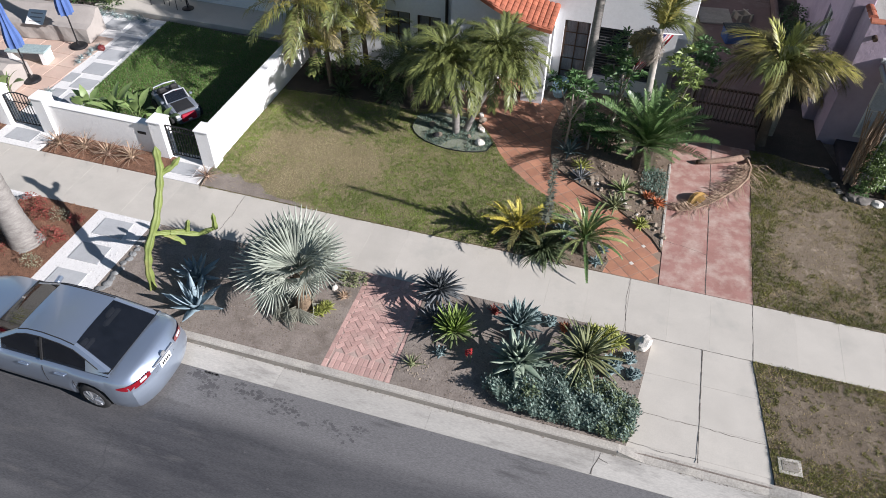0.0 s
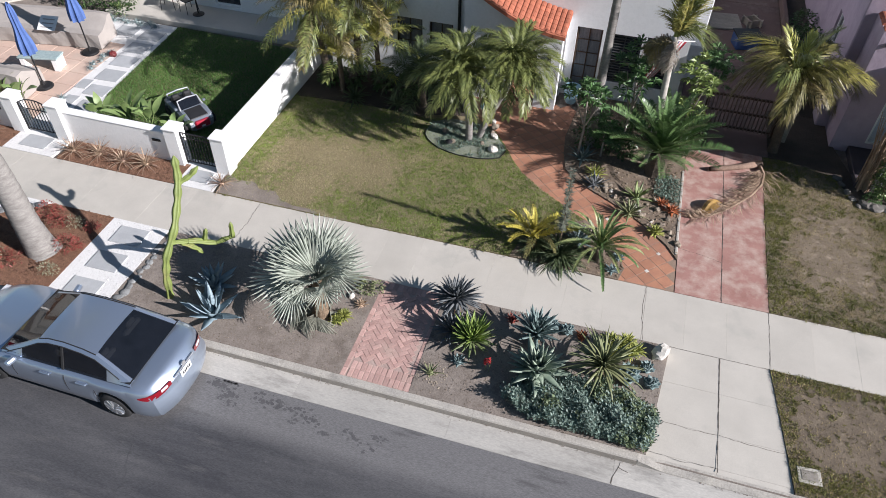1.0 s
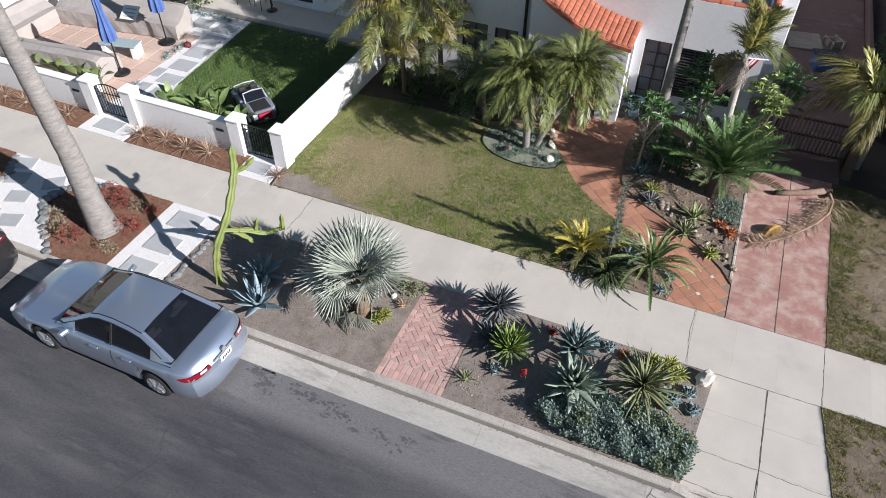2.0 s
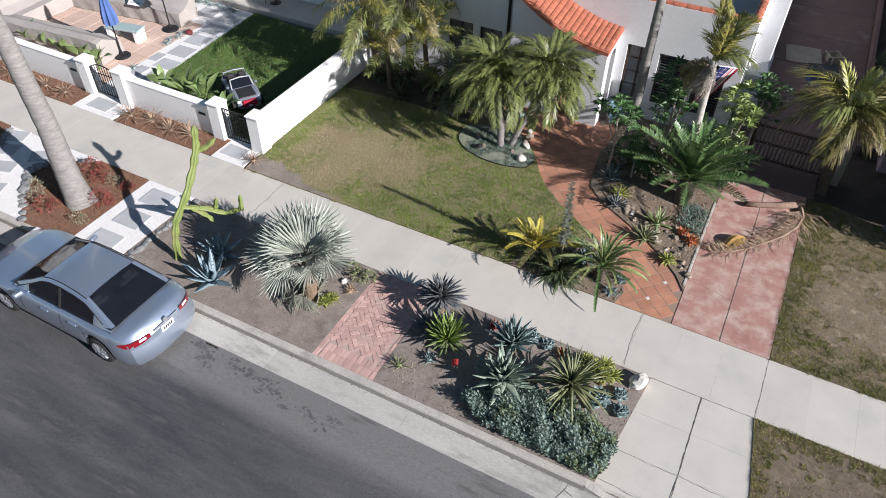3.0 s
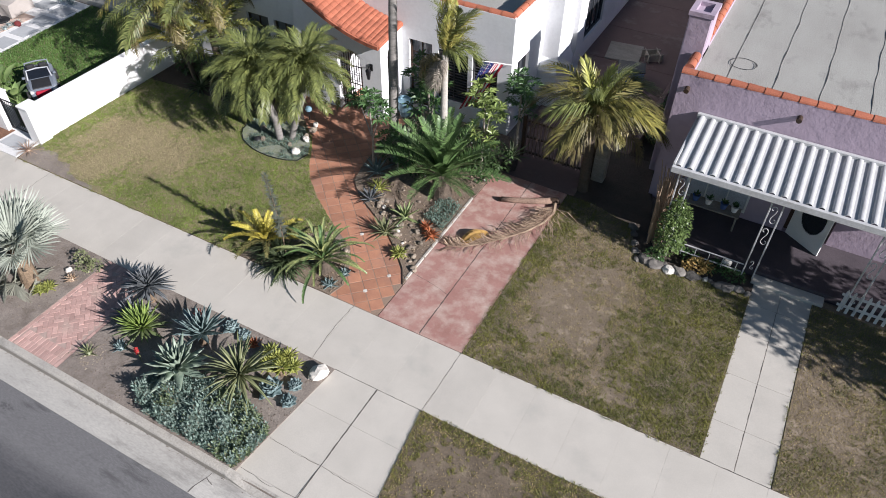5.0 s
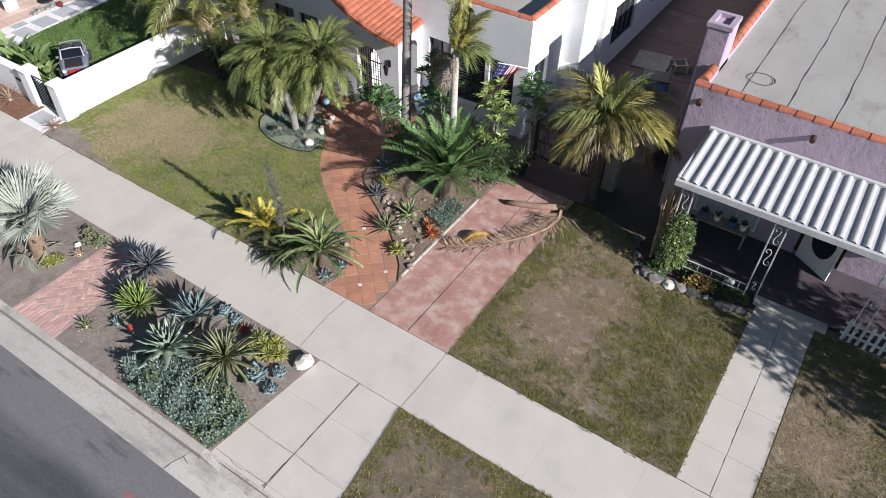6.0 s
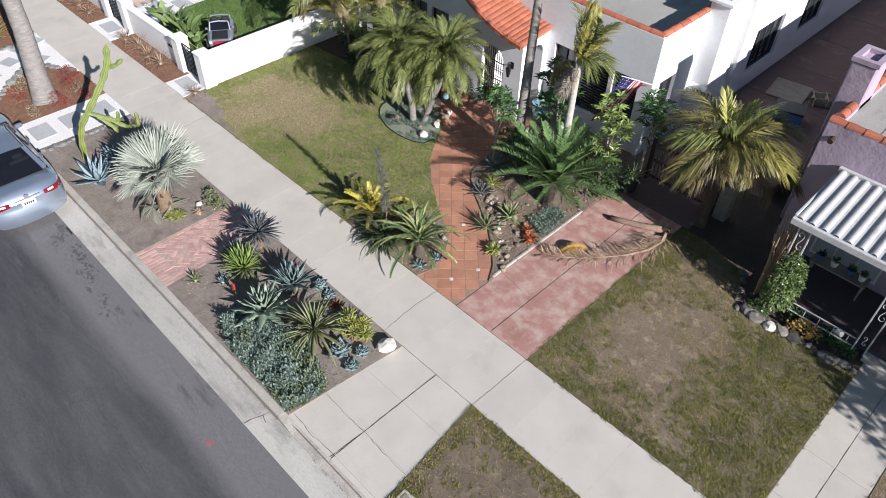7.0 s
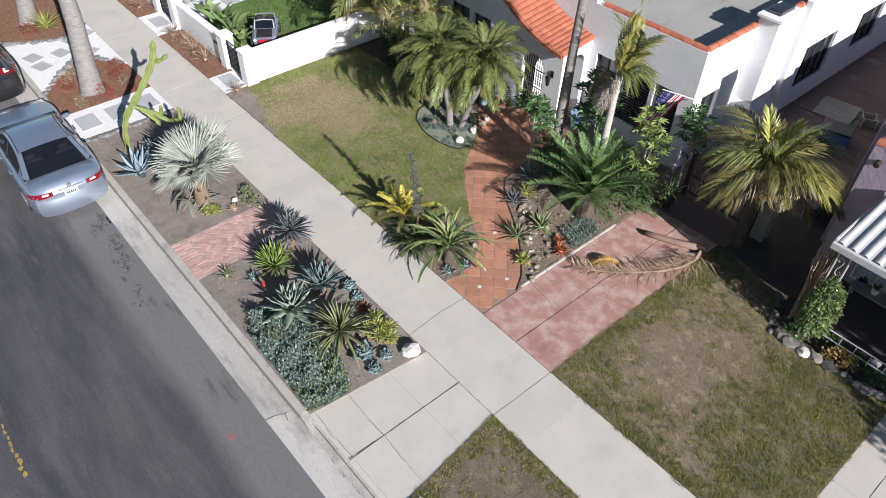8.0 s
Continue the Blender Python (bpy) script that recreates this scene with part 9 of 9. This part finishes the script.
grass("verge_dry_grass", [(verge_ring, 0.012), (far_ring, 0.015)], 3200, 0.033, OLDGRASS, "sparse dry grass on the verge", lambda x, y: (0.2 + 0.5 * (1 - clump(x, y, 40))) * (1 - 0.85 * bare_verge(x, y)) if y < 3 else 0.4, 6)
grass("lush_grass", [([(-15.55, 5.22), (-11.2, 5.22), (-11.2, 11.3), (-16.5, 11.5), (-16.2, 7.2)], 0.02)], 3200, 0.055, LUSH, "thick dark green lawn grass", lambda x, y: 1.0, 7, 0.008)


# ---- litter and mulch ----
def chips(name, outlines, per_m2, size, material, label, seed, flat=0.25):
    r, b = random.Random(seed), Mesh()
    for poly, z in outlines:
        xs, ys = [p[0] for p in poly], [p[1] for p in poly]
        for _ in range(int((max(xs) - min(xs)) * (max(ys) - min(ys)) * per_m2)):
            x, y = r.uniform(min(xs), max(xs)), r.uniform(min(ys), max(ys))
            if not inside(x, y, poly):
                continue
            a, s, t = r.uniform(0, 6.28), size * r.uniform(0.4, 1.4), r.uniform(-0.5, 0.5)
            d, e = Vector((math.cos(a), math.sin(a), t * 0.4)) * s, Vector((-math.sin(a), math.cos(a), r.uniform(-0.3, 0.3))) * s * flat
            p = Vector((x, y, z + s * 0.2))
            b.add([p - d, p - e, p + d, p + e, p + Vector((0, 0, s * 0.2))], [(0, 1, 4), (1, 2, 4), (2, 3, 4), (3, 0, 4)])
    return tagged(part(name, b, material, None), label, "litter", kind="stuff")


chips("bark_chips", [(SURFACES["mulch_bed"], 0.02), (SURFACES["wall_bed"], 0.02), (SURFACES["far_wall_bed"], 0.02), (SURFACES["far_mulch_bed"], 0.03)], 420, 0.035, MULCH, "loose red bark chips", 1)
chips("soil_grit", [(SURFACES["planting_bed"], 0.012), (SURFACES["verge_bed"], 0.012), (SURFACES["garden_bed"], 0.035), (SURFACES["path_bed"], 0.03)], 130, 0.018,
      mat("soil_crumbs", (0.26, 0.215, 0.17), (0.15, 0.12, 0.095), scale=9, fine=60, rough=0.95, island=0.4), "crumbs of dry soil and grit", 2, 0.7)
chips("pale_grit", [([(-4.6, 0.3), (-3.9, 0.25), (-3.8, 0.75), (-4.4, 0.85)], 0.012), ([(-2.9, 0.25), (-2.4, 0.2), (-2.5, 0.5)], 0.012)], 200, 0.025, ROCK, "patch of pale stone grit", 3, 0.8)
chips("dry_leaves", [(SURFACES["garden_bed"], 0.04), (SURFACES["path_bed"], 0.035)], 110, 0.04, DEADLEAF, "fallen dry leaves", 4, 0.35)
chips("verge_clods", [(verge_ring, 0.012), (lawn_right, 0.015)], 110, 0.014, mat("clod", (0.15, 0.12, 0.09), (0.095, 0.075, 0.055), scale=9, fine=60, rough=0.95, island=0.4), "small clods of bare earth", 5, 0.7)
chips("pebbles", [([(-12.75, 0.0), (-11.3, 0.0), (-11.25, 2.61), (-12.75, 2.61)], 0.015), (SURFACES["gravel_patch"], 0.026), ([(-17.3, 4.17), (-15.75, 4.17), (-15.75, 5.3), (-17.3, 5.3)], 0.015)], 350, 0.018,
      mat("loose_white_pebble", (0.72, 0.71, 0.69), (0.62, 0.61, 0.59), scale=20, fine=60, rough=0.8, island=0.12), "loose white pebbles", 6, 0.8)


# ---- stains and cracks of the road, grit in the gutter ----
TAR = mat("oil_dark_asphalt", (0.085, 0.083, 0.086), (0.11, 0.108, 0.11), scale=3, fine=120, rough=0.85, bump=0.4)


def blotch(b, x, y, rx, ry, r):
    z = float(np.interp(-y, [0.64, 1.5, 2.5, 4.0, 6.0], [-0.165, -0.15, -0.13, -0.11, -0.09])) + 0.003
    k = len(b.v)
    for i in range(10):
        a = 2 * math.pi * i / 10
        q = r.uniform(0.55, 1.1)
        b.v.append((x + rx * q * math.cos(a), y + ry * q * math.sin(a), z))
    b.f.append(tuple(range(k, k + 10)))


b, r = Mesh(), random.Random(12)
drips = [(r.uniform(-8.2, -4.6), r.uniform(-1.2, -0.78), r.uniform(0.05, 0.16)) for _ in range(22)]
for k in range(430):
    cx, cy, size = drips[k % len(drips)]
    x, y = cx + r.gauss(0, size), cy - 0.05 * (cx + 6.4) + r.gauss(0, size * 0.4)
    small = r.uniform(0.3, 1.0) ** 2
    blotch(b, x, min(y, -0.7), 0.05 * small, 0.04 * small, r)
for k in range(16):
    blotch(b, r.uniform(-10, 6), r.uniform(-4.5, -1.2), r.uniform(0.01, 0.035), r.uniform(0.01, 0.03), r)
tagged(part("oil_stains", b, TAR, None), "dark oil and tyre stains on the asphalt", "stain", kind="stuff")


def crack_line(b, pts, width, z, r, wander=0.03):
    line = []
    for p, q in zip(pts, pts[1:]):
        n = max(2, int((Vector(q) - Vector(p)).length / 0.09))
        for i in range(n):
            line.append(Vector(p).lerp(Vector(q), i / n) + Vector((r.uniform(-wander, wander), r.uniform(-wander, wander))))
    line.append(Vector(pts[-1]))
    for p, q in zip(line, line[1:]):
        d = (q - p).normalized()
        s = Vector((-d.y, d.x)) * width * r.uniform(0.4, 1.2)
        k = len(b.v)
        b.v += [(p.x - s.x, p.y - s.y, z), (p.x + s.x, p.y + s.y, z), (q.x + s.x, q.y + s.y, z), (q.x - s.x, q.y - s.y, z)]
        b.f.append((k, k + 1, k + 2, k + 3))


ASPHALT_CRACK = mat("asphalt_crack", (0.06, 0.06, 0.064), (0.075, 0.075, 0.08), scale=3, fine=120, rough=0.9)
CRACK = mat("crack_dirt", (0.075, 0.066, 0.058), (0.13, 0.115, 0.098), scale=6, fine=60, rough=0.95)
b, r = Mesh(), random.Random(2)
for pts, w, wd in (([(-0.35, 4.15), (-0.38, 3.5), (-0.29, 2.63)], 0.004, 0.012), ([(2.22, 4.15), (2.2, 2.63)], 0.004, 0.012), ([(0.1, 0.8), (0.7, 0.77), (1.22, 0.79)], 0.004, 0.012), ([(1.25, 0.79), (1.8, 0.75), (2.4, 0.76)], 0.004, 0.01),
                   ([(1.235, 0.02), (1.235, 2.6)], 0.01, 0.004), ([(0.02, 0.1), (0.6, 0.06), (1.22, 0.1)], 0.003, 0.012), ([(0.26, 2.615), (1.2, 2.612), (2.2, 2.618)], 0.004, 0.005),
                   ([(-9.7, 4.15), (-9.66, 3.4), (-9.7, 2.63)], 0.004, 0.02), ([(1.24, 4.2), (1.24, 5.4), (1.245, 7.2)], 0.01, 0.008), ([(7.57, 4.2), (7.57, 8.4)], 0.004, 0.004), ([(0.27, 5.62), (0.75, 5.55), (1.23, 5.42)], 0.005, 0.01), ([(1.25, 7.3), (1.24, 8.6), (1.24, 9.9)], 0.007, 0.008), ([(6.98, 4.172), (8.2, 4.17)], 0.006, 0.006)):
    crack_line(b, pts, w, 0.0155 if pts[0][1] > 4.19 and pts[0][0] < 2 else (0.0075 if pts[0][0] > 6 else 0.0042), r, wd)
crack_line(b, [(-0.37, -0.18), (-0.46, -0.35), (-0.52, -0.65)], 0.008, -0.149, r)
crack_line(b, [(-0.42, -0.3), (-0.25, -0.35)], 0.006, -0.149, r)
tagged(part("slab_cracks", b, CRACK, None), "dirt-filled cracks and joints in the concrete", "crack", kind="stuff")
b = Mesh()
for pts in ([(-9.0, -2.2), (-8.6, -3.2), (-9.2, -4.5), (-9.0, -6.0)], [(-4.5, -2.6), (-2.0, -2.9), (2.0, -2.7), (7.0, -3.1)], [(-3.0, -2.1), (-3.2, -3.6), (-2.7, -5.5)], [(-6.0, -2.2), (-5.4, -2.9)], [(3.5, -1.2), (3.9, -2.8), (3.4, -4.5)]):
    crack_line(b, pts, 0.007, -0.098, r, 0.04)
for i, v in enumerate(b.v):
    b.v[i] = (v[0], v[1], float(np.interp(-v[1], [0.64, 1.5, 2.5, 4.0, 6.0], [-0.165, -0.15, -0.13, -0.11, -0.09])) + 0.004)
tagged(part("road_cracks", b, ASPHALT_CRACK, None), "fine dark cracks in the asphalt", "crack", kind="stuff")
b, r = Mesh(), random.Random(44)
for _ in range(700):
    x, y = r.uniform(-18, 9), -0.168 - abs(r.gauss(0, 0.02))
    if -0.1 < x < 2.9 and r.random() < 0.5:
        continue
    if noise.noise(Vector((x * 0.9, 0, 4))) < r.uniform(-0.5, 0.2):
        continue
    a, q = r.uniform(0, 6.28), r.uniform(0.004, 0.011)
    d, e = Vector((math.cos(a) * q * 2, math.sin(a) * q, 0.002)), Vector((-math.sin(a) * q, math.cos(a) * q, 0.002))
    p = Vector((x, y, -0.148 + q * 0.3))
    b.add([p - d, p - e, p + d, p + e], [(0, 1, 2, 3)])
tagged(part("gutter_litter", b, SOIL, None), "dark grit and leaf litter along the kerb", "litter", kind="stuff")
yellow, ry = Mesh(), random.Random(6)
for k in range(9):
    blotch(yellow, -3.45 + 0.155 * k, -4.43 + ry.uniform(-0.02, 0.02), ry.uniform(0.04, 0.1), ry.uniform(0.012, 0.03) + 0.004 * k, ry)
tagged(part("yellow_paint_mark", yellow, mat("worn_yellow_paint", (0.42, 0.29, 0.05), (0.17, 0.15, 0.10), scale=9, fine=60, rough=0.85), None), "worn yellow paint streak on the road", "paint mark")
pink = Mesh()
blotch(pink, -0.6, -1.3, 0.14, 0.09, random.Random(4))
tagged(part("paint_mark", pink, mat("faded_pink_paint", (0.3, 0.13, 0.14), (0.2, 0.12, 0.125), scale=8, fine=50, rough=0.9), None), "faded pink survey paint mark on the road", "paint mark")
